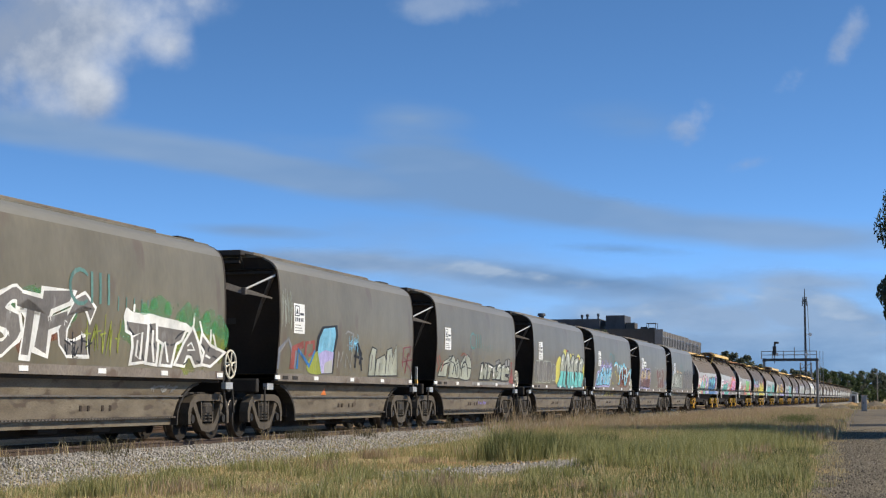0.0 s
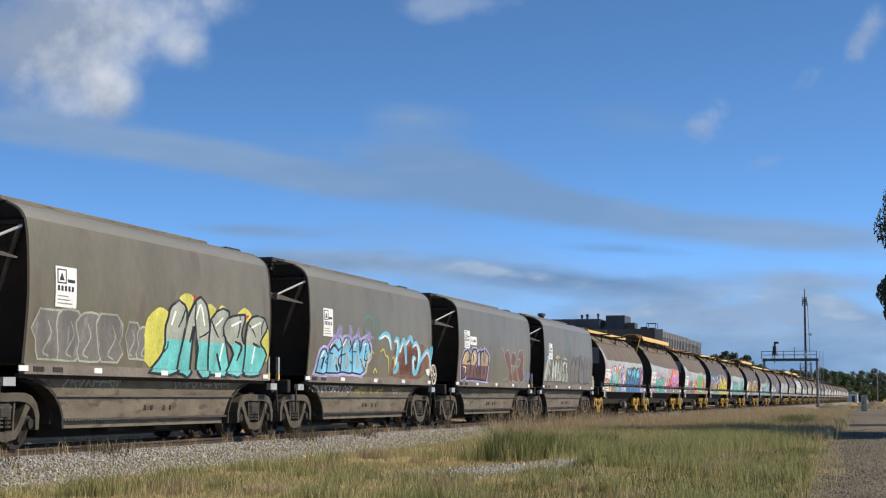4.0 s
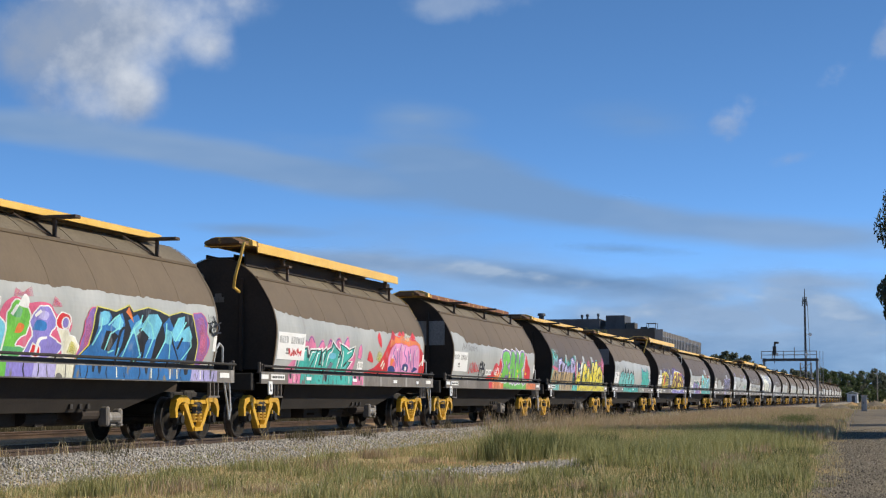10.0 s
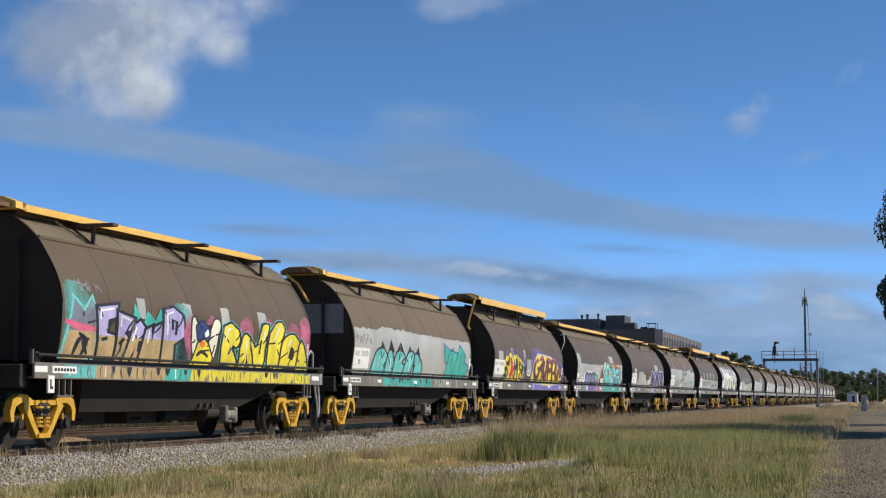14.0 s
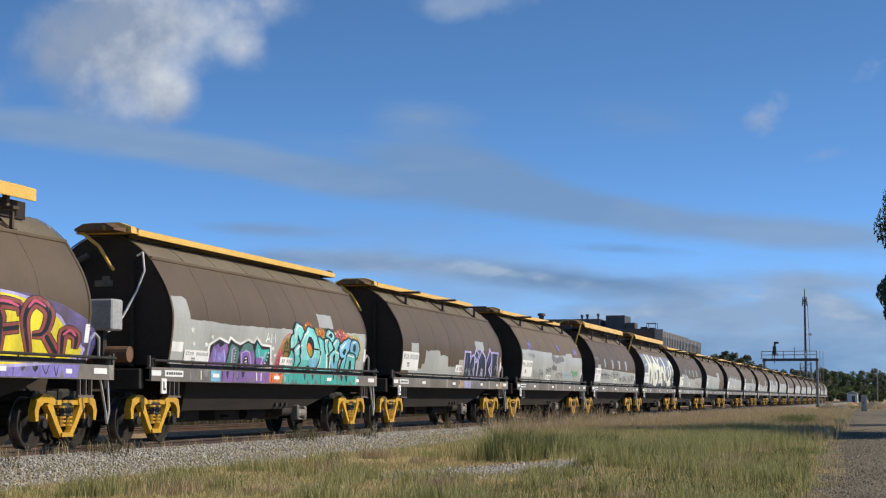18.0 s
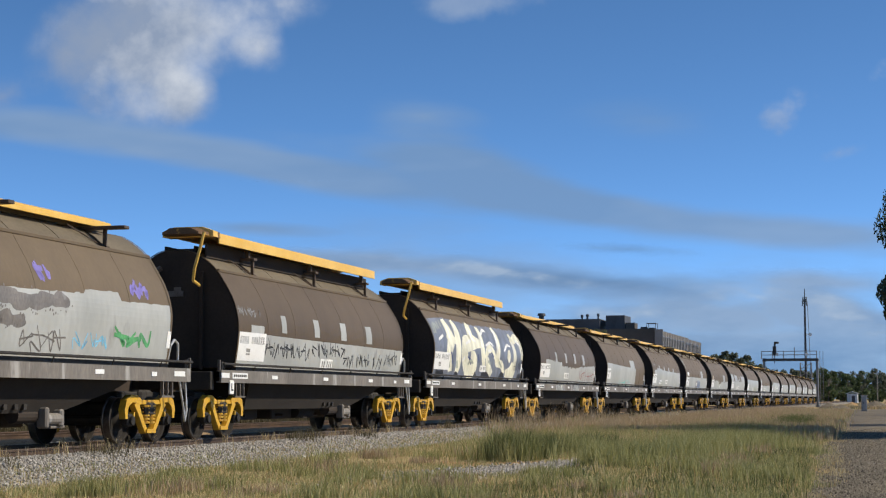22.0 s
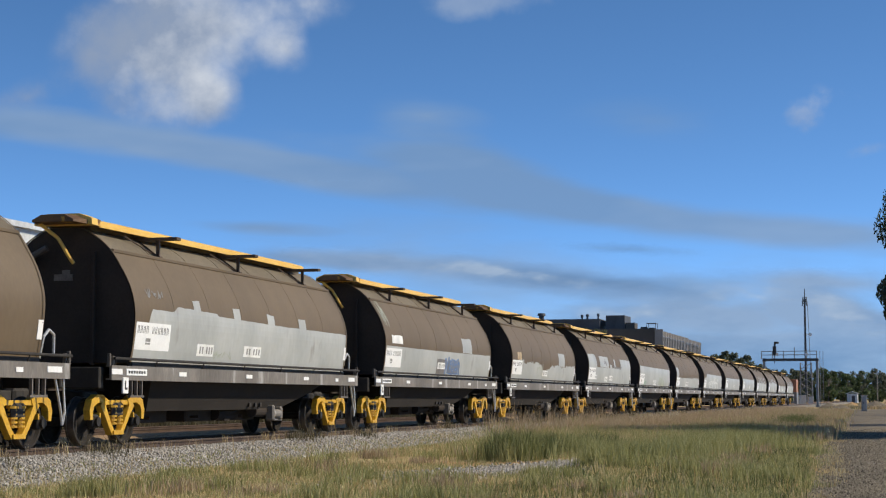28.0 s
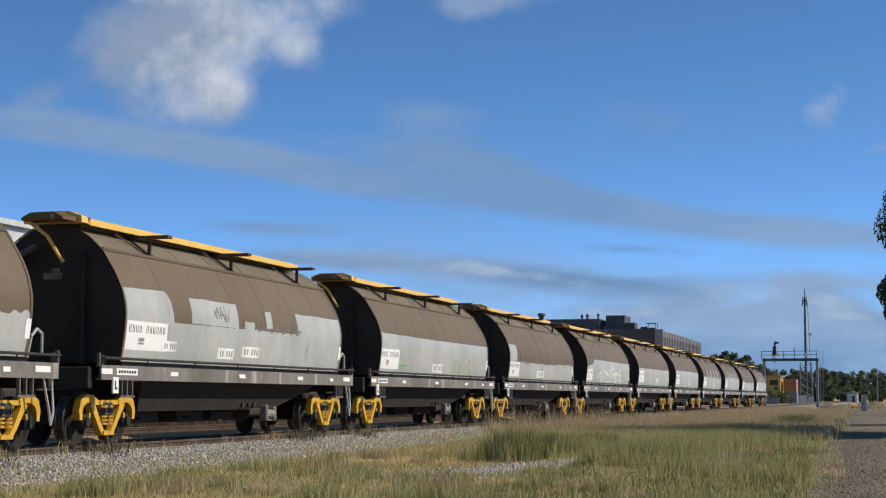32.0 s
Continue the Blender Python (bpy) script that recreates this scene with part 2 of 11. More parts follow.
INK = surf("black_lettering", [(0.02, 0.02, 0.02), (0.04, 0.04, 0.04)], 4, 0.6, 0, 0.0, 20)
MESH = dict(wheelset=wheelset_mesh(), axle_box=axlebox_mesh(), yellow_frame=sideframe_mesh(AMBER_PAINT), grey_frame=arched_frame_mesh(BOGIE_GREY), yellow_spring=spring_mesh(AMBER_PAINT), grey_spring=spring_mesh(BOGIE_GREY))


def bogie(parent, x, color):
    label = "yellow cast steel bogie" if color == "yellow" else "dusty grey cast steel bogie"
    bm = B()
    box(bm, -0.21, 0.21, -1.12, 1.12, 0.50, 0.78, 0.05)
    box(bm, -0.28, 0.28, -0.55, 0.55, 0.78, 0.98, 0.03)
    b = part("bogie", bm, DARK_STEEL, parent, label, pose(x, 0, 0))
    for y in (-1, 1):
        part("sideframe", MESH[color + "_frame"], None, b, at=pose(0, y * 1.03, 0))
        part("spring", MESH[color + "_spring"], None, b, at=pose(-0.12, y * 1.03, 0))
        part("spring", MESH[color + "_spring"], None, b, at=pose(0.12, y * 1.03, 0))
        for a in (-1, 1):
            part("axle_box", MESH["axle_box"], None, b, at=pose(a * 0.80, y * 1.0, 0))
    for a in (-1, 1):
        part("wheelset", MESH["wheelset"], None, b, at=pose(a * 0.80, 0, 0.43))
    bm = B()
    for a in (-1, 1):
        box(bm, a * 0.40 - 0.05, a * 0.40 + 0.05, -0.95, 0.95, 0.33, 0.43)
        for y in (-1, 1):
            box(bm, a * 0.47 - 0.05, a * 0.47 + 0.05, y * 0.76 - 0.06, y * 0.76 + 0.06, 0.28, 0.56, 0.015)
    part("brake_beam", bm, DARK_STEEL, b)
    return b


def coupler(parent, s, x):
    bm = B()
    box(bm, x - s * 1.0, x - s * 0.25, -0.09, 0.09, 0.80, 0.98, 0.02)
    box(bm, x - s * 0.28, x + s * 0.04, -0.16, 0.16, 0.74, 1.02, 0.05)
    part("coupler", bm, DARK_STEEL, parent)
    bm = B()
    pts = [(x - s * 0.5, -0.42, 0.80), (x - s * 0.32, -0.44, 0.62), (x - s * 0.12, -0.44, 0.48), (x + s * 0.02, -0.40, 0.46)]
    for a, b in zip(pts, pts[1:]):
        rod(bm, a, b, 0.026, n=7)
    part("air_hose", bm, INK, parent)


def plate_mesh(x, w, z0, z1, kind, off=0.012):
    """A thin plate that lies on the near side."""
    bm = B()
    cuts = [z0 + (z1 - z0) * k / 4 for k in range(5)]
    rows = [[bm.verts.new((x + dx, *skin(kind, z, o))) for z in cuts] for dx, o in ((-w / 2, off), (w / 2, off), (w / 2, -0.004), (-w / 2, -0.004))]
    for a, b in zip(rows, rows[1:] + rows[:1]):
        for k in range(4):
            bm.faces.new((a[k], b[k], b[k + 1], a[k + 1]))
    bm.faces.new([r[0] for r in rows][::-1])
    bm.faces.new([r[4] for r in rows])
    return bm


def brown_base():
    w = thing("grain_wagon", "brown steel grain hopper wagon on yellow bogies", "wagon", pose(0, TRACK, RAIL), "wagons of the train")
    h = 6.08
    bm = B()
    sweep(bm, both(BROWN_SIDE), -h, h, False)
    shell = part("shell", bm, BROWN_PAINT, w, "rounded dusty brown side sheets", smooth=True)
    for k in range(6):
        x = -h + (k + 1) * 2 * h / 7
        bm = B()
        line = [Vector((p.x + 0.0042, p.y)) for p in BROWN_SIDE]
        sweep(bm, both(line), x - 0.022, x + 0.022, True)
        part("weld_seam", bm, BROWN_PAINT, shell)
    for k in range(2):
        s = (-1, 1)[k]
        bm = B()
        line = [Vector((p.x + 0.012, p.y + 0.004)) for p in BROWN_SIDE + BROWN_ROOF[1:]]
        sweep(bm, both(line), s * h - 0.035, s * h + 0.035, False)
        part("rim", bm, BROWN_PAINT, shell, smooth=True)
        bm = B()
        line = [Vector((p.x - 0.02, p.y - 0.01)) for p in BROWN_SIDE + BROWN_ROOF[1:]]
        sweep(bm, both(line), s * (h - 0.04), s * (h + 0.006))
        end = part("end_sheet", bm, BLACK_PAINT, w, "black end sheet")
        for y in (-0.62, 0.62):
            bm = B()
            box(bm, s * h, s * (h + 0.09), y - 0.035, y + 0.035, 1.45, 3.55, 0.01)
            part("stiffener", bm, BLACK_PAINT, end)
        bm = B()
        box(bm, s * h, s * (h + 0.03), -0.18, 0.20, 3.02, 3.14)
        box(bm, s * h, s * (h + 0.02), -0.12, 0.04, 3.14, 3.22)
        part("notice_plate", bm, STEEL, end, "grey notice plate")
    bm = B()
    sweep(bm, both(BROWN_ROOF), -h + 0.02, h - 0.02)
    roof = part("roof", bm, ROOF_PAINT, w, "dusty grey-brown roof sheet", smooth=True)
    for k in range(6):
        x = -h + (k + 1) * 2 * h / 7
        bm = B()
        sweep(bm, both([Vector((p.x + 0.006, p.y + 0.006)) for p in BROWN_ROOF]), x - 0.02, x + 0.02)
        part("roof_seam", bm, ROOF_PAINT, roof)
    for s in (-1, 1):
        bm = B()
        box(bm, -h, h, s * 0.965 - 0.03, s * 0.965 + 0.03, 3.53, 3.60, 0.012)
        part("roof_angle", bm, BROWN_PAINT, roof)
    for s in (-1, 1):
        bm = B()
        box(bm, -7.05, 7.0, s * 1.36, s * SILL_Y, 1.17, 1.20)
        box(bm, -7.05, 7.0, s * 1.43, s * SILL_Y, 1.20, 1.40)
        box(bm, -7.05, 7.0, s * 1.36, s * SILL_Y, 1.40, 1.43)
        sill = part("sill", bm, SILL_PAINT, w, "pale grey flaking side sill")
        bm = B()
        box(bm, -h, h, s * 1.30, s * 1.40, 1.43, 1.51)
        part("ledge", bm, DARK_STEEL, sill)
        bm = B()
        rod(bm, (-7.0, s * 1.50, 1.555), (7.0, s * 1.50, 1.555), 0.026, n=6)
        for x in (-6.9, -5.2, -3.0, -0.8, 1.4, 3.6, 5.6, 6.9):
            rod(bm, (x, s * 1.45, 1.42), (x, s * 1.50, 1.56), 0.014, n=5)
        part("running_pipe", bm, DARK_STEEL, sill)
    for x, wd, z0, z1 in ((-6.85, 0.42, 1.27, 1.37), (-4.0, 0.34, 1.27, 1.35), (-0.53, 0.34, 1.27, 1.35), (3.07, 0.34, 1.27, 1.35), (5.3, 0.22, 1.26, 1.34), (6.45, 0.50, 1.27, 1.37)):
        part("reflector", plate_mesh(x, wd, z0, z1, "brown"), WHITE, w, "white reflector plate")
    bm = plate_mesh(-6.05, 0.85, 1.26, 1.38, "brown")
    data = part("data_plate", bm, WHITE, w, "white stencil plate with dark marks")
    bm = B()
    for k in range(7):
        box(bm, -6.40 + k * 0.105, -6.33 + k * 0.105, -SILL_Y - 0.016, -SILL_Y - 0.011, 1.295, 1.345)
    tagged(part("marking", bm, INK, data), kind="stuff")
    bm = B()
    box(bm, -6.62, -6.40, -SILL_Y - 0.02, -SILL_Y + 0.02, 0.93, 1.22, 0.01)
    flag = part("hanging_plate", bm, WHITE, w, "white plate hanging under the sill")
    bm = B()
    box(bm, -6.56, -6.52, -SILL_Y - 0.026, -SILL_Y - 0.02, 1.00, 1.16)
    box(bm, -6.52, -6.46, -SILL_Y - 0.026, -SILL_Y - 0.02, 1.00, 1.04)
    tagged(part("marking", bm, INK, flag), kind="stuff")
    for x0 in (-6.2, 5.75):
        bm = B()
        for k in range(3):
            box(bm, x0 + k * 0.21, x0 + 0.035 + k * 0.21, -1.46, -1.40, 0.88, 1.18)
        box(bm, x0 - 0.05, x0 + 0.52, -1.46, -1.40, 0.86, 0.90)
        part("step", bm, STEEL, w, "small hanging footstep")
    # centre sill, hoppers and brake gear
    bm = B()
    box(bm, -7.1, 7.1, -0.22, 0.22, 0.98, 1.42)
    part("centre_sill", bm, BLACK_PAINT, w)
    for s in (-1, 1):
        bm = B()
        box(bm, s * 7.0, s * 7.18, -1.30, 1.30, 1.02, 1.40, 0.02)
        part("headstock", bm, DARK_STEEL, w)
        coupler(w, s, s * 7.8)
        for y in (-1.42, 1.42):
            bm = B()
            box(bm, s * 7.02, s * 7.07, y - 0.03, y + 0.03, 1.40, 1.64, 0.008)
            box(bm, s * 6.88, s * 6.93, y - 0.03, y + 0.03, 1.40, 1.60, 0.008)
            part("corner_post", bm, STEEL, w, "grey end post")
    bm = B()
    top, low = [(-5.0, 1.30), (5.1, 1.30)], [(-4.5, 0.60), (2.6, 0.60)]
    for y0, y1, m in ((-1.30, -0.95, -1), (1.30, 0.95, 1)):
        v = [bm.verts.new((x, y, z)) for (x, z), y in ((top[0], y0), (top[1], y0), ((4.3, 0.98), (y0 + y1) / 2), (low[1], y1), (low[0], y1))]
        bm.faces.new(v)
        if m < 0:
            first = v
        else:
            for i in range(5):
                j = (i + 1) % 5
                bm.faces.new((first[i], v[i], v[j], first[j]))
    part("hopper", bm, SHADE_BLACK, w, "black sloping hopper")
    for x in (-3.4, -1.0, 1.4):
        bm = B()
        box(bm, x - 0.75, x + 0.75, -0.55, 0.55, 0.36, 0.62, 0.03)
        rod(bm, (x - 0.5, -0.75, 0.46), (x - 0.5, 0.75, 0.46), 0.03, n=8)
        part("discharge_gate", bm, BLACK_PAINT, w)
    bm = B()
    box(bm, 2.42, 2.56, -1.10, -0.90, 0.36, 0.66, 0.03)
    rod(bm, (1.98, -1.02, 0.50), (2.46, -1.02, 0.50), 0.10, n=12)
    rod(bm, (2.10, -1.05, 0.50), (2.34, -1.05, 0.50), 0.035, n=8)
    box(bm, 1.88, 2.0, -1.12, -0.92, 0.34, 0.70, 0.03)
    rod(bm, (2.2, -1.0, 0.36), (2.7, -1.0, 0.36), 0.03, n=7)
    part("brake_valve", bm, SILL_PAINT, w, "pale grey brake valve")
    bm = B()
    rod(bm, (1.2, -0.85, 0.56), (1.9, -0.85, 0.56), 0.13, n=14)
    part("brake_cylinder", bm, BLACK_PAINT, w, "black brake cylinder")
    for x in (0.65, 1.0, 1.30):
        bm = B()
        box(bm, x - 0.05, x + 0.05, -1.045, -1.0, 0.66, 0.75)
        part("small_plate", bm, DARK_STEEL, w)
    bm = B()
    rod(bm, (-0.4, -0.6, 0.52), (0.7, -0.6, 0.52), 0.15, n=14)
    box(bm, 0.0, 0.3, -0.7, -0.5, 0.36, 0.52)
    part("air_tank", bm, SHADE_BLACK, w)
    for dx in (0.0, 0.28):
        bm = B()
        rod(bm, (6.62 + dx, -1.40, 1.18), (6.80 + dx * 0.5, -1.42, 0.62), 0.022, n=6)
        rod(bm, (6.80 + dx * 0.5, -1.42, 0.62), (6.85, -1.42, 0.40), 0.022, n=6)
        part("hose", bm, PALE_STEEL, w, "pale hanging hose")
    bm = B()
    pts = [(6.25, -1.30, 1.50), (6.27, -1.36, 1.85), (6.45, -1.36, 1.98), (6.62, -1.36, 1.90), (6.66, -1.34, 1.55)]
    for a, b in zip(pts, pts[1:]):
        rod(bm, a, b, 0.025, n=7)
    part("grab_rail", bm, PALE_STEEL, w, "bent grey grab rail")
    part("end_letter_plate", plate_mesh(6.02, 0.16, 1.80, 2.12, "brown"), WHITE, w, "white end plate")
    bogie(w, -6.0, "yellow")
    bogie(w, 6.0, "yellow")
    bm = B()
    rod(bm, (-6.35, 0.75, 3.35), (-6.30, 0.25, 3.62), 0.06, n=8)
    part("ram", bm, STEEL, w)
    return w


def hatch(w, state):
    """The long sliding lid, its cross arms and posts. state: closed, open, rusty or plain."""
    paint = RUSTY_YELLOW if state == "rusty" else YELLOW_PAINT
    y = -0.40 if state == "open" else -0.12
    z = 4.34 if state == "open" else 4.10
    prof = [(-0.56, z - 0.05), (-0.54, z + 0.02), (-0.30, z + 0.09), (0.30, z + 0.09), (0.54, z + 0.02), (0.56, z - 0.05), (0.50, z - 0.05), (0.28, z + 0.05), (-0.28, z + 0.05), (-0.50, z - 0.05)]
    bm = B()
    sweep(bm, [(a + y, b) for a, b in prof], -6.05, 5.0 if state != "plain" else 5.8)
    lid = part("hatch_lid", bm, paint, w, {"closed": "long yellow hatch lid, shut", "open": "long yellow hatch lid, slid open", "rusty": "rust-eaten yellow hatch lid", "plain": "yellow hatch lid without arms"}[state])
    bm = B()
    deep = 0.20 if state == "open" else 0.10
    box(bm, -6.05, 5.0 if state != "plain" else 5.8, y - 0.575, y - 0.545, z - deep, z + 0.005, 0.006)
    part("lid_skirt", bm, paint, lid)
    if state == "open":
        for x in (-4.0, 0.15, 4.3):
            bm = B()
            box(bm, x - 0.05, x + 0.05, y - 0.45, y - 0.36, 3.98, z, 0.006)
            part("lid_roller", bm, DARK_BROWN, lid)
        bm = B()
        box(bm, -5.9, 5.4, -0.32, 0.32, 4.0, 4.06)
        part("hatch_opening", bm, BLACK_PAINT, w)
        # Added black strip paints in the shade under the open lid.
        bm = B()
        box(bm, -6.0, 5.2, -0.66, -0.62, 3.86, 4.16)
        part("raised_lip", bm, BLACK_PAINT, w, "black strip for the shade under the open lid")
        for s in (-1, 1):
            bm = B()
            box(bm, -5.9, 5.4, s * 0.34 - 0.02, s * 0.34 + 0.02, 3.98, 4.12)
            part("coaming", bm, DARK_STEEL, w)
    else:
        bm = B()
        box(bm, -5.9, 5.4, -0.42, 0.42, 3.98, 4.08)
        part("coaming", bm, ROOF_PAINT, w)
    bm = B()
    hood = [(-0.58, z - 0.08), (-0.57, z + 0.04), (-0.32, z + 0.13), (0.32, z + 0.13), (0.57, z + 0.04), (0.58, z - 0.08)]
    sweep(bm, [(a + y, b) for a, b in hood], -6.80, -6.02)
    for v in bm.verts:
        if v.co.x < -6.5:
            v.co.z -= 0.05 if v.co.z > z else -0.03
            v.co.y = y + (v.co.y - y) * 0.72
    part("hatch_hood", bm, HOOD_PAINT, w, "scorched yellow lid hood")
    bm = B()
    sweep(bm, [(a * 1.01 + y, b + 0.006) for a, b in hood], -6.40, -6.16)
    part("hood_band", bm, YELLOW_PAINT, w)
    # the lever that works the lid, on the front end
    bm = B()
    pts = [(-6.62, 0.34, 4.12), (-6.50, 0.18, 3.96), (-6.38, -0.02, 3.78), (-6.26, -0.20, 3.42), (-6.20, -0.25, 3.33)]
    if state == "open":
        pts = [(-6.74, -0.92, 4.32), (-6.76, -0.86, 4.05), (-6.72, -0.70, 3.55), (-6.60, -0.62, 3.32), (-6.22, -0.60, 3.24)]
    for a, b in zip(pts, pts[1:]):
        rod(bm, a, b, 0.034, n=7)
    part("lever", bm, YELLOW_PAINT, w, "bent yellow lever")
    if state != "plain":
        for x in (-4.0, 0.15, 4.3):
            bm = B()
            box(bm, x - 0.10, x + 0.10, -1.00 if state == "open" else -1.36, 0.55, 3.93, 3.99, 0.008)
            arm = part("hatch_arm", bm, DARK_BROWN, w, "dark cross arm that carries the lid")
            bm = B()
            box(bm, x - 0.03, x + 0.03, -0.95, -0.89, 3.58, 3.94)
            box(bm, x - 0.06, x + 0.06, -0.99, -0.85, 3.57, 3.62)
            part("post", bm, DARK_BROWN, arm)
            bm = B()
            rod(bm, (x - 0.10, -0.92, 3.64), (x - 0.02, -0.50, 3.93), 0.018, n=5)
            rod(bm, (x - 0.90, -0.62, 3.95), (x - 0.10, -0.92, 3.62), 0.016, n=5)
            part("brace", bm, DARK_BROWN, arm)
    else:
        bm = B()
        box(bm, 5.8, 6.05, -0.55, 0.35, 4.02, 4.20, 0.02)
        part("lid_stop", bm, DARK_BROWN, w)
    return lid


DARK_BROWN = surf("dark_brown_steel", [(0.06, 0.04, 0.026), (0.11, 0.075, 0.05)], 3, 0.7, 0.1, 0.15, 30)


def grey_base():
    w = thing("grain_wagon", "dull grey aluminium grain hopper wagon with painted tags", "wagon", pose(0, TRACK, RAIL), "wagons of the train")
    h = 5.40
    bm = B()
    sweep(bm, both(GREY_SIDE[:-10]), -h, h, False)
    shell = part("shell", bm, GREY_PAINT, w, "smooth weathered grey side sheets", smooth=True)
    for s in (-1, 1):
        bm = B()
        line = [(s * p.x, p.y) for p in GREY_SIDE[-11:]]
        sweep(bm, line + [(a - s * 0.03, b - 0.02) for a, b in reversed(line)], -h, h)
        part("shoulder", bm, SHOULDER_PAINT, shell, "rounded shoulder sheet, coloured paler as if sunlit", smooth=True)
    bm = B()
    sweep(bm, both(GREY_ROOF), -h, h)
    roof = part("roof", bm, GREY_PAINT, w, smooth=True)
    for s in (-1, 1):
        bm = B()
        box(bm, -h, h, s * 1.04 - 0.025, s * 1.04 + 0.025, 4.015, 4.055, 0.01)
        part("roof_angle", bm, GREY_PAINT, roof)
    bm = B()
    box(bm, -h + 0.6, h - 1.5, -0.58, 0.58, 4.12, 4.22, 0.02)
    part("hatch_cover", bm, SKIRT_PAINT, w, "long dusty roof hatch cover")
    for s in (-1, 1):
        bm = B()
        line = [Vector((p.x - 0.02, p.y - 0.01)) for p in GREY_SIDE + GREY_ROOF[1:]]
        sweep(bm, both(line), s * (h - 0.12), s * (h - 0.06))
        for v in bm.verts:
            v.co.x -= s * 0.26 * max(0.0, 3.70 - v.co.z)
        end = part("end_sheet", bm, BLACK_PAINT, w, "black end sheet, sloping inwards")
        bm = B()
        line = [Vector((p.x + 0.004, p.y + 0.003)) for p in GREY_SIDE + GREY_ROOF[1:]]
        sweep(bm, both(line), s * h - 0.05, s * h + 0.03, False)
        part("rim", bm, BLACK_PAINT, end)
        for y in (-1, 1):
            bm = B()
            rod(bm, (s * (h - 0.04), y * 1.31, 3.72), (s * (h - 0.30), y * 0.90, 3.00), 0.045, n=6)
            rod(bm, (s * (h - 0.30), y * 0.90, 3.00), (s * (h - 0.58), y * 0.42, 1.90), 0.045, n=6)
            part("end_brace", bm, STEEL, end)
        bm = B()
        box(bm, s * (h - 0.05), s * (h + 0.02), -1.30, 1.30, 3.66, 3.72, 0.01)
        part("end_crease", bm, DARK_STEEL, end)
        bm = B()
        box(bm, s * (h - 0.5), s * (h + 0.30), -0.62, 0.62, 4.07, 4.20, 0.02)
        part("end_beam", bm, DARK_STEEL, end, "dark beam across the roof end")
        bm = B()
        box(bm, s * (h - 0.02), s * (h + 0.24), -0.55, 0.10, 3.90, 3.96)
        part("bracket_plate", bm, DARK_STEEL, end)
        for y in (-0.55, 0.55):
            bm = B()
            rod(bm, (s * (h + 0.22), y, 4.07), (s * (h - 0.04), y, 3.80), 0.035, n=6)
            part("beam_bracket", bm, DARK_STEEL, end)
        # grey folding end platform with its bright stay
        bm = B()
        for y in (-1, 1):
            ends = ((0.10, 1.30, 3.10, 0.03), (0.42, 0.92, 3.215, 0.10), (0.55, 0.76, 3.25, 0.13), (1.02, 0.10, 3.47, 0.15))
            v = [[bm.verts.new((s * (h + dx) + k * 0.03, y * dy, z + q * dz / 2)) for k, q in ((-1, -1), (1, -1), (1, 1), (-1, 1))] for dx, dy, z, dz in ends]
            for a, b in zip(v, v[1:]):
                for k in range(4):
                    bm.faces.new((a[k], a[(k + 1) % 4], b[(k + 1) % 4], b[k]))
            bm.faces.new(v[0])
            bm.faces.new(v[-1][::-1])
        deck = part("end_platform", bm, BAND_PAINT, w, "grey pointed end platform")
        for y in (-1, 1):
            bm = B()
            rod(bm, (s * (h + 0.02), y * 1.34, 3.62), (s * (h + 0.55), y * 0.80, 3.27), 0.024, n=7)
            part("stay", bm, WHITE, deck, "bright thin stay")
            bm = B()
            box(bm, s * (h + 0.52), s * (h + 0.60), y * 0.76, y * 0.86, 3.16, 3.32, 0.01)
            part("clamp", bm, STEEL, deck)
        bm = B()
        box(bm, s * (h - 0.42), s * (h - 0.34), -0.25, 0.35, 2.55, 2.75)
        part("notice_plate", bm, DARK_STEEL, end)
    for s in (-1, 1):
        bm = B()
        box(bm, -h, h, s * 1.34, s * 1.43, 1.235, 1.405)
        band = part("side_band", bm, BAND_PAINT, w, "stained side band")
        # Black strip carries the shadow in the gap below the band.
        bm = B()
        box(bm, -h, h, s * 1.26, s * 1.335, 1.17, 1.25)
        part("groove", bm, BLACK_PAINT, band)
        # skirt with curved wheel arches, in two panels with ribs
        def edge(z):
            return 4.95 - 1.30 * math.sqrt(max(0.0, 1 - (max(z - 0.42, 0.0) / 0.75) ** 2))

        for z0, z1, y0, y1 in ((0.90, 1.19, 1.15, 1.20), (0.50, 0.875, 1.12, 1.15), (0.33, 0.455, 1.07, 1.08)):
            bm = B()
            pts = [(-edge(z0 + (z1 - z0) * k / 6), z0 + (z1 - z0) * k / 6) for k in range(7)]
            ring = pts + [(-x, z) for x, z in reversed(pts)]
            va = [bm.verts.new((x, s * (y0 + (y1 - y0) * (z - z0) / (z1 - z0)), z)) for x, z in ring]
            vb = [bm.verts.new((x, s * (y0 + (y1 - y0) * (z - z0) / (z1 - z0) - 0.05), z)) for x, z in ring]
            bm.faces.new(va)
            bm.faces.new(vb[::-1])
            for k in range(len(ring)):
                j = (k + 1) % len(ring)
                bm.faces.new((va[k], vb[k], vb[j], va[j]))
            part("skirt_panel", bm, SKIRT_PAINT, w, "rust-stained lower skirt panel")
        for x1, z, y in ((3.90, 0.888, 1.20), (3.66, 0.478, 1.17)):
            bm = B()
            box(bm, -x1, x1, s * 1.05, s * y, z - 0.016, z + 0.016)
            part("skirt_rib", bm, STEEL, w)
        for e in (-1, 1):
            bm = B()
            bar(bm, [(e * edge(z), z) for z in (0.33, 0.55, 0.75, 0.90, 1.02, 1.10, 1.155)], 0.06, s * 0.95, s * 1.20)
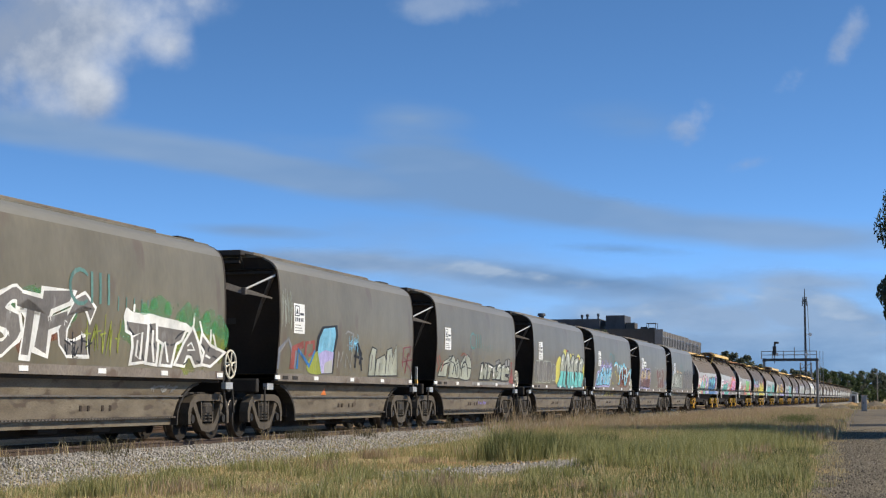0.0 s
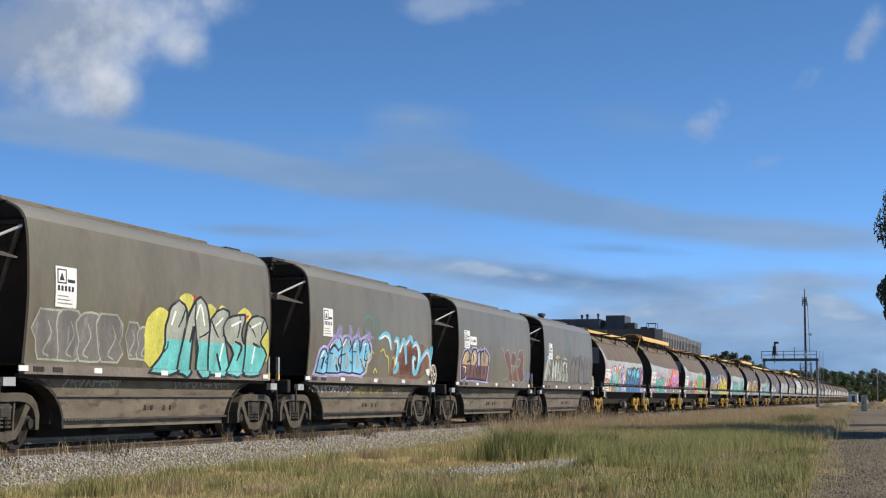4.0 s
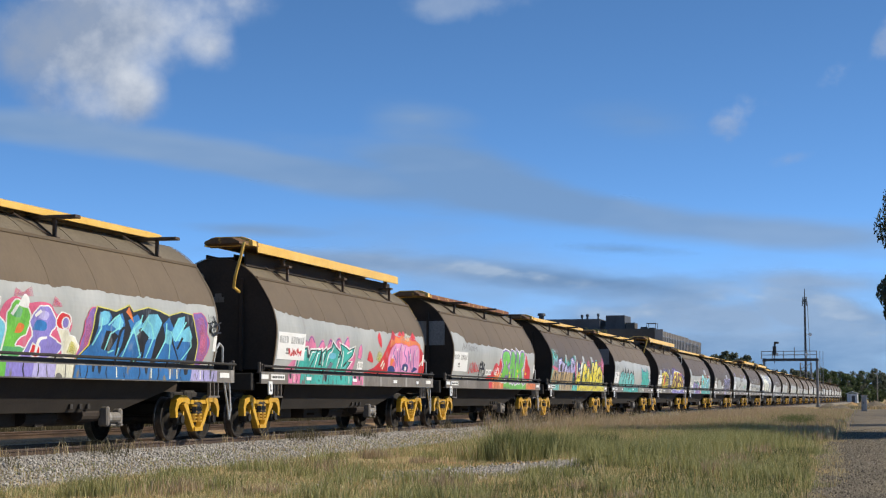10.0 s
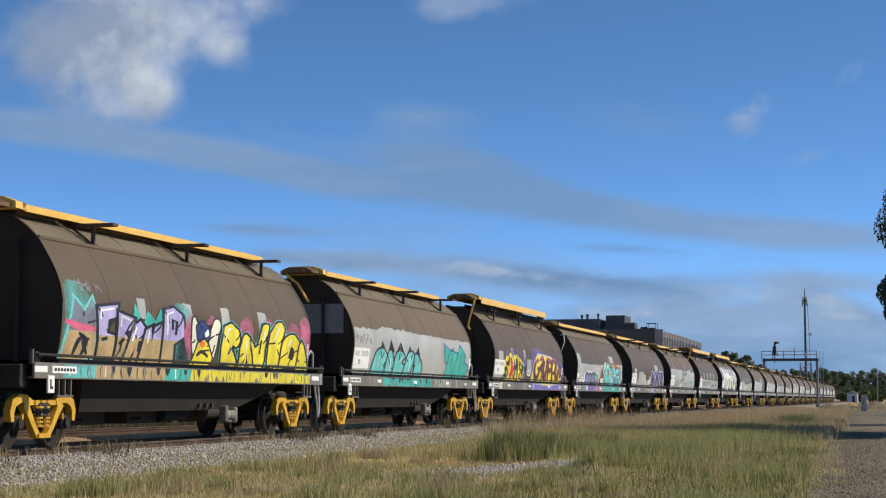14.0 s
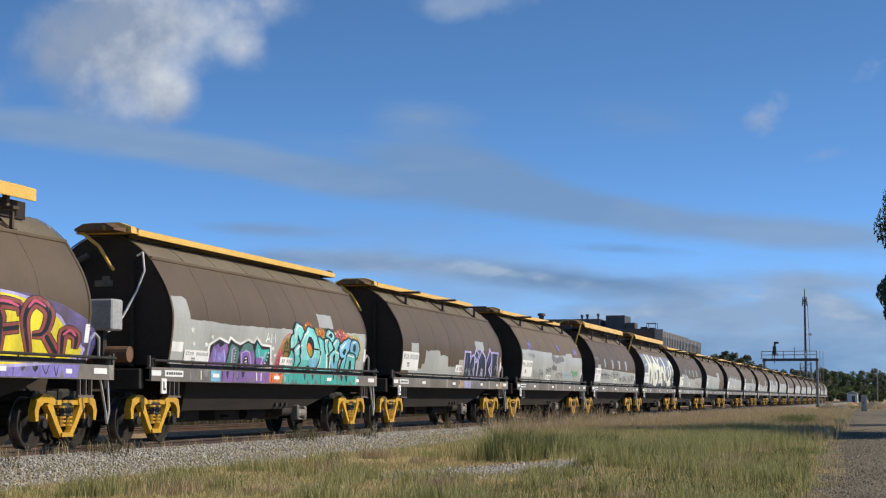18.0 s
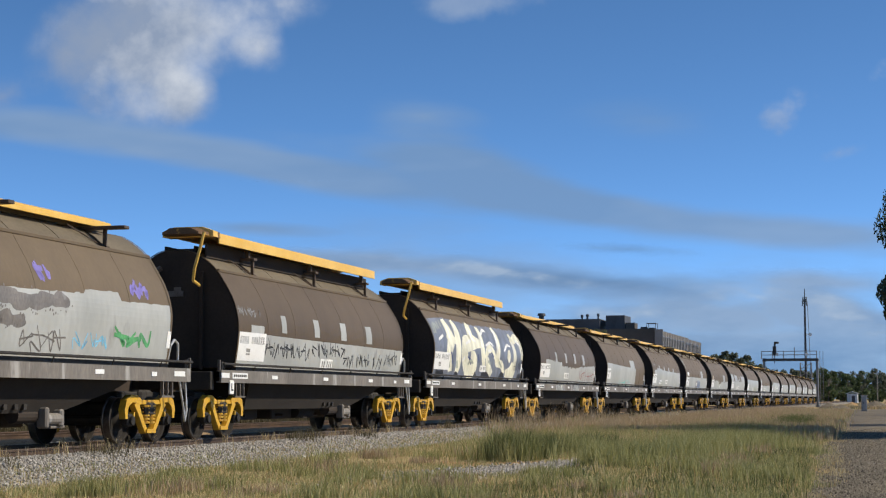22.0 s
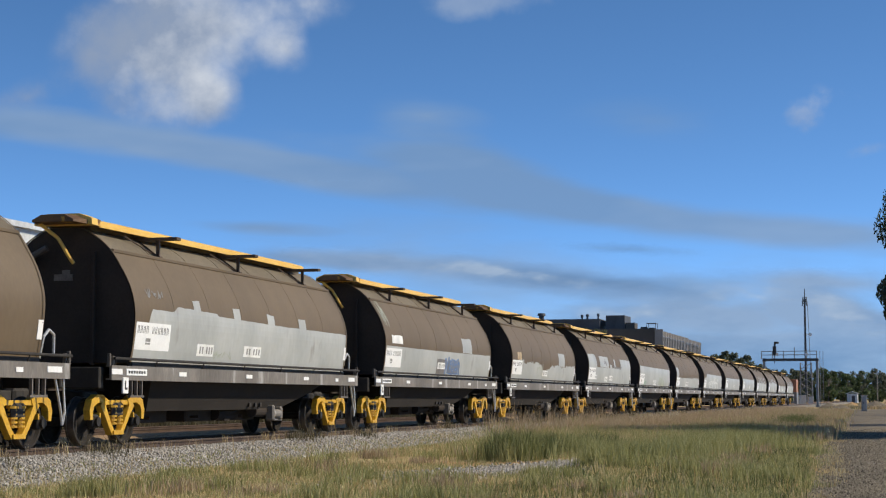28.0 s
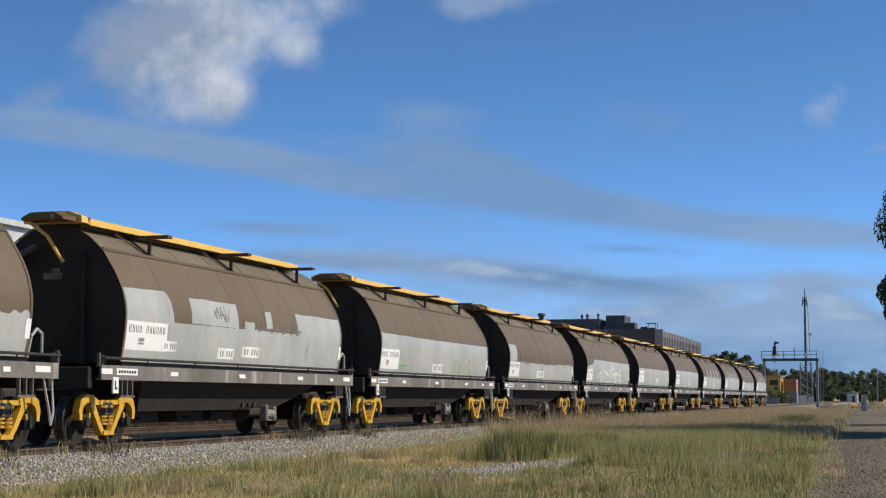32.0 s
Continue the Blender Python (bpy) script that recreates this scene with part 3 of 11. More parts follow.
            part("wheel_arch", bm, DARK_STEEL, w)
    bm = B()
    for k in range(60):
        x = -3.55 + k * 0.12
        box(bm, x - 0.02, x + 0.02, -1.178, -1.17, 0.468, 0.49)
    tagged(part("rivet_row", bm, BLACK_PAINT, w), kind="stuff")
    for x in (-5.45, -2.85, -0.1, 2.5, 5.2):
        part("reflector", plate_mesh(x, 0.30, 1.28, 1.37, "grey"), WHITE, w, "white reflector plate")
    for x in (-4.95, -4.3):
        part("label_plate", plate_mesh(x, 0.34, 1.28, 1.36, "grey"), DARK_STEEL, w)
    for x in (-0.3, 0.0, 0.55, 0.85):
        bm = B()
        box(bm, x - 0.05, x + 0.03, -1.145, -1.12, 0.62, 0.72)
        part("vent_slot", bm, BLACK_PAINT, w)
    for x in (-1.1, 0.9):
        bm = B()
        box(bm, x - 0.35, x + 0.35, -0.95, -0.45, 0.24, 0.46, 0.02)
        part("discharge_gate", bm, BLACK_PAINT, w)
    bm = B()
    box(bm, -3.8, 3.8, -1.03, 1.03, 0.42, 1.20)
    part("hopper", bm, BLACK_PAINT, w)
    bm = B()
    box(bm, -3.5, 3.5, -0.62, 0.62, 0.19, 0.42, 0.02)
    part("discharge_tray", bm, SHADE_BLACK, w, "black discharge tray under the hopper")
    bm = B()
    box(bm, -6.2, 6.2, -0.22, 0.22, 0.95, 1.30)
    part("centre_sill", bm, BLACK_PAINT, w)
    for s in (-1, 1):
        bm = B()
        box(bm, s * 6.1, s * 6.26, -1.25, 1.25, 0.98, 1.28, 0.02)
        part("headstock", bm, DARK_STEEL, w)
        coupler(w, s, s * 6.85)
        bm = B()
        box(bm, s * 5.62, s * 6.0, -1.40, -1.30, 1.04, 1.18)
        part("end_plate", bm, PALE_STEEL, w, "pale grey end plate")
        bm = B()
        rod(bm, (s * 6.05, -1.36, 1.10), (s * 6.1, -1.38, 0.55), 0.025, n=6)
        part("hose", bm, DARK_STEEL, w)
    bogie(w, -5.4, "grey")
    bogie(w, 5.4, "grey")
    return w


def end_gear(w):
    """Equipment box, reddish tank and white hose on one wagon's front end."""
    bm = B()
    box(bm, -7.65, -7.20, -0.95, -0.25, 2.10, 2.68, 0.03)
    gear = part("equipment_box", bm, PALE_STEEL, w, "pale grey equipment box")
    bm = B()
    box(bm, -7.5, -7.35, -0.70, -0.50, 1.40, 2.10)
    part("bracket", bm, DARK_STEEL, gear)
    bm = B()
    rod(bm, (-7.3, -1.15, 1.66), (-7.3, 0.1, 1.66), 0.15, n=14)
    part("reservoir", bm, RUST, w, "dull red air reservoir")
    bm = B()
    pts = [(-6.16, -0.72, 3.60), (-6.20, -0.86, 3.66), (-6.20, -0.90, 3.30), (-6.22, -0.75, 2.9), (-6.4, -0.55, 2.4), (-6.9, -0.5, 2.1)]
    for a, b in zip(pts, pts[1:]):
        rod(bm, a, b, 0.022, n=6)
    part("white_hose", bm, WHITE, w, "thin white hose up the end")


def handwheel(w, x):
    bm = B()
    pts = [(x + 0.29 * math.cos(a), -1.36, 1.56 + 0.29 * math.sin(a)) for a in [k * math.tau / 24 for k in range(24)]]
    for a, b in zip(pts, pts[1:] + pts[:1]):
        rod(bm, a, b, 0.024, n=6)
    for k in range(6):
        a = k * math.tau / 6 + 0.2
        rod(bm, (x, -1.36, 1.56), (x + 0.28 * math.cos(a), -1.36, 1.56 + 0.28 * math.sin(a)), 0.018, n=5)
    rod(bm, (x, -1.40, 1.56), (x, -1.20, 1.56), 0.05, n=8)
    part("handbrake_wheel", bm, CREAM, w, "cream spoked handbrake wheel")
    bm = B()
    box(bm, x - 0.10, x + 0.06, -1.22, -1.05, 1.20, 1.75, 0.02)
    rod(bm, (x - 0.3, -1.30, 1.3), (x - 0.1, -1.30, 0.6), 0.03, n=6)
    part("brake_stand", bm, DARK_STEEL, w)


def marker_bars(w, x):
    for dx in (0.0, 0.62):
        bm = B()
        box(bm, x + dx - 0.04, x + dx + 0.04, -1.32, -1.26, 1.25, 1.78)
        rail = part("end_bar", bm, PALE_STEEL, w, "pale upright end bar")
        bm = B()
        box(bm, x + dx - 0.042, x + dx + 0.042, -1.325, -1.255, 1.28, 1.40)
        part("tape", bm, YELLOW_PAINT, rail)


CREAM = surf("cream_paint", [(0.62, 0.58, 0.46), (0.72, 0.68, 0.56)], 3, 0.5, 0, 0.05, 30)

# ---- paint on the wagons: bands, patches, lettering ----
COL = dict(white=(0.78, 0.78, 0.75), black=(0.015, 0.015, 0.018), silver=(0.35, 0.37, 0.30), pale=(0.37, 0.375, 0.36), dull=(0.25, 0.245, 0.23), smoke=(0.17, 0.155, 0.14),
           teal=(0.055, 0.42, 0.36), verdigris=(0.095, 0.205, 0.18), aqua=(0.14, 0.52, 0.50), ice=(0.24, 0.66, 0.64), cyan=(0.16, 0.50, 0.66), sky=(0.20, 0.50, 0.70), blue=(0.03, 0.16, 0.42), navy=(0.03, 0.05, 0.18), slate=(0.17, 0.19, 0.24),
           lilac=(0.42, 0.38, 0.66), purple=(0.22, 0.12, 0.36), violet=(0.24, 0.20, 0.55), pink=(0.72, 0.20, 0.36), candy=(0.72, 0.30, 0.52), rose=(0.66, 0.12, 0.22), red=(0.62, 0.03, 0.035), maroon=(0.20, 0.035, 0.045), rust=(0.28, 0.07, 0.055),
           orange=(0.75, 0.20, 0.04), tan=(0.46, 0.33, 0.16), cream=(0.76, 0.74, 0.58), yellow=(0.78, 0.66, 0.04), lemon=(0.62, 0.58, 0.10), green=(0.16, 0.52, 0.06), leaf=(0.10, 0.36, 0.14), olive=(0.28, 0.32, 0.05), oxide=(0.17, 0.068, 0.052), brick=(0.32, 0.10, 0.06))
PAINTS, GLYPHS, LIFT = {}, {}, {}


def mist_paint(name, c):
    """Thin overspray: specks of paint that leave the sheet showing through."""
    m = surf("misted_" + name, [tuple(v * 0.85 for v in c), c], 2.2, 0.6, 0, 0.0, 30)
    t = m.node_tree
    node, link = t.nodes.new, t.links.new
    co, n1, n2, ad, mr = node("ShaderNodeTexCoord"), node("ShaderNodeTexNoise"), node("ShaderNodeTexNoise"), node("ShaderNodeMath"), node("ShaderNodeMapRange")
    for n, s in ((n1, 2.2), (n2, 95.0)):
        n.inputs["Scale"].default_value, n.inputs["Detail"].default_value = s, 2
        link(co.outputs["Object"], n.inputs["Vector"])
        link(n.outputs[0], ad.inputs[0 if n is n1 else 1])
    mr.inputs[1].default_value, mr.inputs[2].default_value, mr.inputs[3].default_value, mr.inputs[4].default_value = 0.66, 1.28, 0.08, 0.62
    link(ad.outputs[0], mr.inputs[0])
    link(mr.outputs[0], t.nodes["Principled BSDF"].inputs["Alpha"])
    return m


def paint(name):
    if name not in PAINTS and name.endswith("_mist"):
        PAINTS[name] = mist_paint(name[:-5], COL[name[:-5]])
    if name not in PAINTS:
        worn = name.endswith("_worn")
        c = COL[name[:-5] if worn else name]
        mist = (0.17, 0.155, 0.135) if worn else tuple(v * 0.72 + 0.10 for v in c)
        PAINTS[name] = surf("sprayed_" + name, [tuple(v * 0.70 for v in c), tuple(min(1.0, v * (0.95 if worn else 1.18)) for v in c)], 2.2, 0.5, 0, 0.03, 30, (1, 1, 0.5), spot=mist, spot_at=0.60)
    return PAINTS[name]


def glyph(ch, offset):
    """The flat mesh of one letter of the built-in font, in a box 1 by 1, and swollen by offset."""
    if (ch, offset) not in GLYPHS:
        boxes = []
        for o in ((0.0, offset) if offset else (0.0,)):
            cu = bpy.data.curves.new("letter", "FONT")
            cu.body, cu.offset, cu.resolution_u = ch, o, 3
            ob = bpy.data.objects.new("letter", cu)
            me = bpy.data.meshes.new_from_object(ob)
            boxes.append(([v.co.xy.copy() for v in me.vertices], [tuple(p.vertices) for p in me.polygons]))
            bpy.data.objects.remove(ob)
            bpy.data.curves.remove(cu)
            bpy.data.meshes.remove(me)
        base = boxes[0][0]
        x0, x1 = min(v.x for v in base), max(v.x for v in base)
        y0, y1 = min(v.y for v in base), max(v.y for v in base)
        vs, fs = boxes[-1]
        GLYPHS[ch, offset] = ([((v.x - x0) / max(x1 - x0, 0.15), (v.y - y0) / (y1 - y0)) for v in vs], fs)
    return GLYPHS[ch, offset]


def bundle(layers):
    """Joins neighbouring layers of one colour into two sheets, every other shape in each."""
    out, k = [], 0
    while k < len(layers):
        run = [layers[k]]
        while k + len(run) < len(layers) and layers[k + len(run)][2] == run[0][2]:
            run.append(layers[k + len(run)])
        for odd in (0, 1):
            pts, faces = [], []
            for p, f, _ in run[odd::2]:
                faces += [tuple(i + len(pts) for i in q) for q in f]
                pts += list(p)
            if faces:
                out.append((pts, faces, run[0][2]))
        k += len(run)
    return out


def stick(n, layers, name="graffiti", label=""):
    """layers: (points (a, z), faces, colour), low to high. They are laid on the near side of wagon n as one painted part."""
    shell = SHELLS[n]
    kind = "brown" if n >= 7 else "grey"
    line = BROWN_SIDE if kind == "brown" else GREY_SIDE
    out, mats = B(), []
    for pts, faces, color in bundle(layers):
        LIFT[n] = LIFT.get(n, 0.005) + 0.00015
        bm = B()
        vs = [bm.verts.new((a, z, 0)) for a, z in pts]
        for f in faces:
            if len(set(f)) > 2:
                bm.faces.new([vs[i] for i in f])
        zs = [z for _, z in pts]
        for p in line:
            if min(zs) < p.y < max(zs):
                bmesh.ops.bisect_plane(bm, geom=bm.verts[:] + bm.edges[:] + bm.faces[:], plane_co=(0, p.y, 0), plane_no=(0, 1, 0), dist=1e-5)
        gaps = ((1.412, 1.514), (0.0, 1.187)) if kind == "brown" else ((1.398, 1.408), (1.185, 1.24), (0.87, 0.905), (0.0, 0.51))
        for cut in (q for g in gaps for q in g):
            if min(zs) < cut < max(zs):
                bmesh.ops.bisect_plane(bm, geom=bm.verts[:] + bm.edges[:] + bm.faces[:], plane_co=(0, cut, 0), plane_no=(0, 1, 0), dist=1e-5)
        lost = []
        for f in bm.faces:
            z = f.calc_center_median().y
            if any(lo < z < hi for lo, hi in gaps):
                lost.append(f)
        if lost:
            bmesh.ops.delete(bm, geom=lost, context="FACES")
        if color not in mats:
            mats.append(color)
        got = {}
        for v in bm.verts:
            got[v] = out.verts.new((v.co.x, *skin(kind, v.co.y, LIFT[n])))
        for f in bm.faces:
            g = out.faces.new([got[v] for v in f.verts])
            g.material_index = mats.index(color)
        bm.free()
    me = bpy.data.meshes.new(name)
    out.normal_update()
    for f in out.faces:
        if f.normal.y > 0:
            f.normal_flip()
    out.to_mesh(me)
    out.free()
    for c in mats:
        me.materials.append(PALE_PAINT if c == "pale" else WHITE if c == "white" and name == "number_board" else paint(c))
    ob = new(name, me)
    ob.parent = shell
    return tagged(ob, label)


def fan(center, ring):
    return [center] + ring, [(0, k + 1, (k + 1) % len(ring) + 1) for k in range(len(ring))]


def blob(rng, a, z, ra, rz, wob=0.12, n=18):
    ph = rng.uniform(0, 6.28)
    ring = []
    for k in range(n):
        t = k * math.tau / n
        r = 1 + wob * math.sin(3 * t + ph) + wob * 0.6 * math.sin(5 * t + ph * 2)
        ring.append((a + ra * r * math.cos(t), z + rz * r * math.sin(t)))
    return fan((a, z), ring)


def ribbon(pts, width):
    vs, fs = [], []
    for i, p in enumerate(pts):
        a, b = Vector(pts[max(i - 1, 0)]), Vector(pts[min(i + 1, len(pts) - 1)])
        d = (b - a).normalized() if (b - a).length > 1e-6 else Vector((1, 0))
        w = width * (0.5 + 0.5 * math.sin(math.pi * (i + 0.6) / (len(pts) + 0.2)))
        vs += [(p[0] - d.y * w / 2, p[1] + d.x * w / 2), (p[0] + d.y * w / 2, p[1] - d.x * w / 2)]
        if i:
            fs.append((2 * i - 2, 2 * i - 1, 2 * i + 1, 2 * i))
    return vs, fs


def curve_through(pts, n=5):
    return [tuple(p) for p in smooth_profile(pts, n)]


def write(n, text, a0, a1, z0, z1, fill, low=None, line="black", halo=None, lean=0.12, wild=0.10, fat=0.035, shine=None, label=""):
    """Fat sprayed letters: halo, outline, two-coloured filling and bright strokes along the tops."""
    rng = random.Random(text + str(n))
    step, h = (a1 - a0) / len(text), z1 - z0
    halos, shadows, lines, fills, cracks, shines = [], [], [], [], [], []
    for k, ch in enumerate(text):
        x, dz, turn = a0 + k * step + step * rng.uniform(-0.06, 0.06), h * wild * rng.uniform(-1, 1), rng.uniform(-0.5, 0.5) * wild
        grow, kink, tall = 1.06 + rng.uniform(0, wild), rng.choice((-0.34, -0.2, 0.22, 0.34)) * min(1.0, wild * 5), 0.90 + rng.uniform(-0.08, 0.08)

        def place(v, zmin=0):
            px, py = (v[0] - 0.5) * (0.45 if ch == "I" else 1.0), v[1] - 0.5
            q = py
            px += lean * q + kink * (abs(q + 0.12) - 0.2) + 0.07 * math.sin(q * 6.5 + k * 1.7)
            py += turn * px + 0.09 * math.sin(px * 5 + k * 2.3)
            return (x + step * 0.5 + px * step * 0.98 * grow, z0 + h * 0.5 + py * h * tall + dz * 0.5)

        for store, off, color in ((halos, 0.13, halo), (lines, fat + 0.045, line), (fills, fat, fill)):
            if color:
                vs, fs = glyph(ch, off * 0.55 if ch in "MW" and store is not halos else off)
                store.append(([place(v) for v in vs], fs, color))
                if store is lines and line in ("black", "navy", "maroon", "purple"):
                    shadows.append(([(a - 0.055, z - 0.05) for a, z in store[-1][0]], fs, color))
        for _ in range(3):
            c = place((rng.uniform(0.15, 0.85), rng.uniform(0.1, 0.9)))
            vs, fs = glyph(ch, fat)
            near = min((place(v) for v in vs), key=lambda p: (p[0] - c[0]) ** 2 + (p[1] - c[1]) ** 2)
            if line:
                cracks.append((*ribbon([near, ((near[0] * 2 + c[0]) / 3, (near[1] * 2 + c[1]) / 3 + 0.03), ((near[0] + c[0]) / 2 + 0.04, (near[1] + c[1]) / 2 - 0.05)], 0.024), line))
        if low:
            vs, fs = glyph(ch, fat * 0.55 if ch in "MW" else fat)
            bm = B()
            bv = [bm.verts.new((*v, 0)) for v in vs]
            for f in fs:
                bm.faces.new([bv[i] for i in f])
            cut = 0.42 + rng.uniform(-0.08, 0.08)
            bmesh.ops.bisect_plane(bm, geom=bm.verts[:] + bm.edges[:] + bm.faces[:], plane_co=(0, cut, 0), plane_no=(0.1, 1, 0), clear_outer=True)
            bm.verts.index_update()
            if bm.faces:
                fills.append(([place(v.co) for v in bm.verts], [tuple(v.index for v in f.verts) for f in bm.faces], low))
            bm.free()
        if shine:
            p = [place((0.12, 0.72 + 0.1 * rng.random())), place((0.2, 0.93)), place((0.5, 1.0))]
            shines.append((*ribbon(curve_through(p), 0.035), shine))
    return stick(n, halos + shadows + lines + fills + cracks + shines, "graffiti", label or "sprayed lettering in " + fill)


def bubbles(n, a0, a1, z0, z1, count, fill, line="black", halo=None, low=None, label=""):
    """Lettering that cannot be read: swollen upright bars with inner strokes."""
    rng = random.Random(n * 7 + int(a0 * 10))
    step, back, front = (a1 - a0) / count, [], []
    for k in range(count):
        a, top, w = a0 + (k + 0.5) * step, z1 - (z1 - z0) * rng.uniform(0, 0.16), step * 0.54
        mid = (z0 + top) / 2

        kinks = [(rng.uniform(-0.30, 0.30), rng.uniform(-0.30, 0.30)) for _ in range(6)]
        lean = rng.uniform(-0.25, 0.35)

        def outline(g):
            left, right = [], []
            for i, (p, q) in enumerate(kinks):
                t = i / 5
                z = z0 - g + (top - z0 + 2 * g) * t
                c = a + lean * w * (t - 0.5) * 2
                left.append((c - (w + g) * (1 + p) * (0.72 if i in (0, 5) else 1), z))
                right.append((c + (w + g) * (1 + q) * (0.72 if i in (0, 5) else 1), z))
            ring = curve_through(left + right[::-1] + left[:1], 2)[:-1] if k % 3 else left + right[::-1]
            return fan((a, mid), ring)

        if halo:
            back.append((*outline(0.10), halo))
        front.append((*outline(0.035), line))
        front.append((*outline(0.0), fill))
        if low:
            front.append((*blob(rng, a, z0 + (top - z0) * 0.28, w * 0.8, (top - z0) * 0.22), low))
        x = a + w * rng.uniform(-0.25, 0.25)
        p = [(x + w * 0.2, z0 + (top - z0) * 0.05), (x - w * 0.3, z0 + (top - z0) * 0.15), (x + w * 0.25, mid), (x - w * 0.1, z0 + (top - z0) * 0.8)]
        front.append((*ribbon(curve_through(p), 0.04), line))
    return stick(n, back + front, "graffiti", label or "unreadable sprayed shapes in " + fill)


def shape(n, pts, color, soft=True, label=""):
    """One filled sprayed shape with the outline pts (a, z)."""
    ring = curve_through(pts + pts[:1], 3)[:-1] if soft else pts
    c = (sum(p[0] for p in ring) / len(ring), sum(p[1] for p in ring) / len(ring))
    return stick(n, [(*fan(c, ring), color)], "graffiti", label or color + " sprayed shape")


PIECES = []


def piece(n, label):
    """Begins a sprayed piece on wagon n; blot() and line() add to it."""
    PIECES.append((n, label, []))


def blot(color, pts, edge=None, glow=None, low=None, soft=True):
    """A filled shape, with an outline (colour, width), a wider halo and another colour (colour, height) below a height."""
    ring = curve_through(pts + pts[:1], 3)[:-1] if soft else pts
    if soft and edge:
        ring = [(a + 0.022 * math.sin(9 * z + 31 * a), z + 0.016 * math.sin(17 * a + 5 * z)) for a, z in ring]
    PIECES[-1][2].append((color, ring, edge, glow, low))


def line(color, width, pts, soft=True):
    """A brush stroke."""
    PIECES[-1][2].append((color, (curve_through(pts, 4) if soft and len(pts) > 2 else pts), width))


def across(made):
    """Strokes are broader along the wagon than up and down, as the letters are."""
    return [(a * BROAD, z) for a, z in made[0]], made[1]


def slim(pts):
    return [(a / BROAD, z) for a, z in pts]


BROAD = 1.9


def filled(ring):
    return ring, [tuple(t) for t in tessellate_polygon([[Vector((a, z, 0)) for a, z in ring]])]


def rim(ring, width):
    """A band along a closed outline, from a little inside it to width outside."""
    n = len(ring)
    turn = 1 if sum(ring[k - 1][0] * ring[k][1] - ring[k][0] * ring[k - 1][1] for k in range(n)) > 0 else -1
    vs = []
    for k in range(n):
        a, p, b = Vector(ring[k - 1]), Vector(ring[k]), Vector(ring[(k + 1) % n])
        d0, d1 = (p - a), (b - p)
        d0, d1 = (d0.normalized() if d0.length > 1e-6 else d1.normalized()), (d1.normalized() if d1.length > 1e-6 else d0.normalized())
        m = Vector((d0.y + d1.y, -d0.x - d1.x)) * turn
        m = m / max(0.45, m.length ** 2 / 2) if m.length > 1e-6 else Vector((d0.y, -d0.x)) * turn
        vs += [tuple(p - m * width * 0.25), tuple(p + m * width)]
    return vs, [(2 * k, 2 * k + 1, 2 * ((k + 1) % n) + 1, 2 * ((k + 1) % n)) for k in range(n)]


def below(ring, top):
    """The part of an outline under a height."""
    out = []
    for (a, z), (b, w) in zip(ring, ring[1:] + ring[:1]):
        if z <= top:
            out.append((a, z))
        if (z - top) * (w - top) < 0:
            out.append((a + (b - a) * (top - z) / (w - z), top))
    return out


def hang_pieces():
    """Lays every piece on its wagon: halos under all letters, then mark by mark outline, filling and lower colour."""
    rng = random.Random(8)
    for n, label, marks in PIECES:
        layers, halos = [], [(*across(rim(slim(m[1]), m[3][1])), m[3][0]) for m in marks if len(m) == 5 and m[3]]
        for m in marks:
            if len(m) == 3:
                layers.append((*across(ribbon(slim(m[1]), m[2])), m[0]))
                continue
            color, ring, edge, glow, low = m
            if color.endswith("_mist"):
                # thin and ragged outside, denser towards the middle
                ca, cz = sum(p[0] for p in ring) / len(ring), sum(p[1] for p in ring) / len(ring)
                for grow, wob in ((1.14, 0.07), (0.74, 0.05)):
                    layers.append((*filled([(ca + (a - ca) * (grow + rng.uniform(-wob, wob)), cz + (z - cz) * (grow + rng.uniform(-wob, wob))) for a, z in ring]), color))
                continue
            if glow and halos:
                layers += halos
                halos = []
            if edge:
                layers.append((*across(rim(slim(ring), edge[1])), edge[0]))
            layers.append((*filled(ring), color))
            if low and len(below(ring, low[1])) > 2:
                layers.append((*filled(below(ring, low[1])), low[0]))
            if edge and len(ring) > 6:
                mid = Vector((sum(p[0] for p in ring) / len(ring), sum(p[1] for p in ring) / len(ring)))
                dark = edge[0] if edge[0] in ("black", "purple", "navy") else "smoke" if color in ("silver", "dull", "oxide") else "black"
                for k in range(3 if color != "black" and n not in (7, 8, 12, 13) else 0):
                    p = Vector(ring[int((k + rng.uniform(0.1, 0.9)) * len(ring) / 3)])
                    if p.y < 1.5:
                        continue
                    q = p.lerp(mid, rng.uniform(0.45, 0.8)) + Vector((rng.uniform(-0.06, 0.06), rng.uniform(-0.05, 0.05)))
                    layers.append((*across(ribbon(slim([tuple(p), tuple(p.lerp(q, 0.5) + Vector((rng.uniform(-0.08, 0.08), 0))), tuple(q)]), 0.038)), dark))
        stick(n, layers, "graffiti", label)


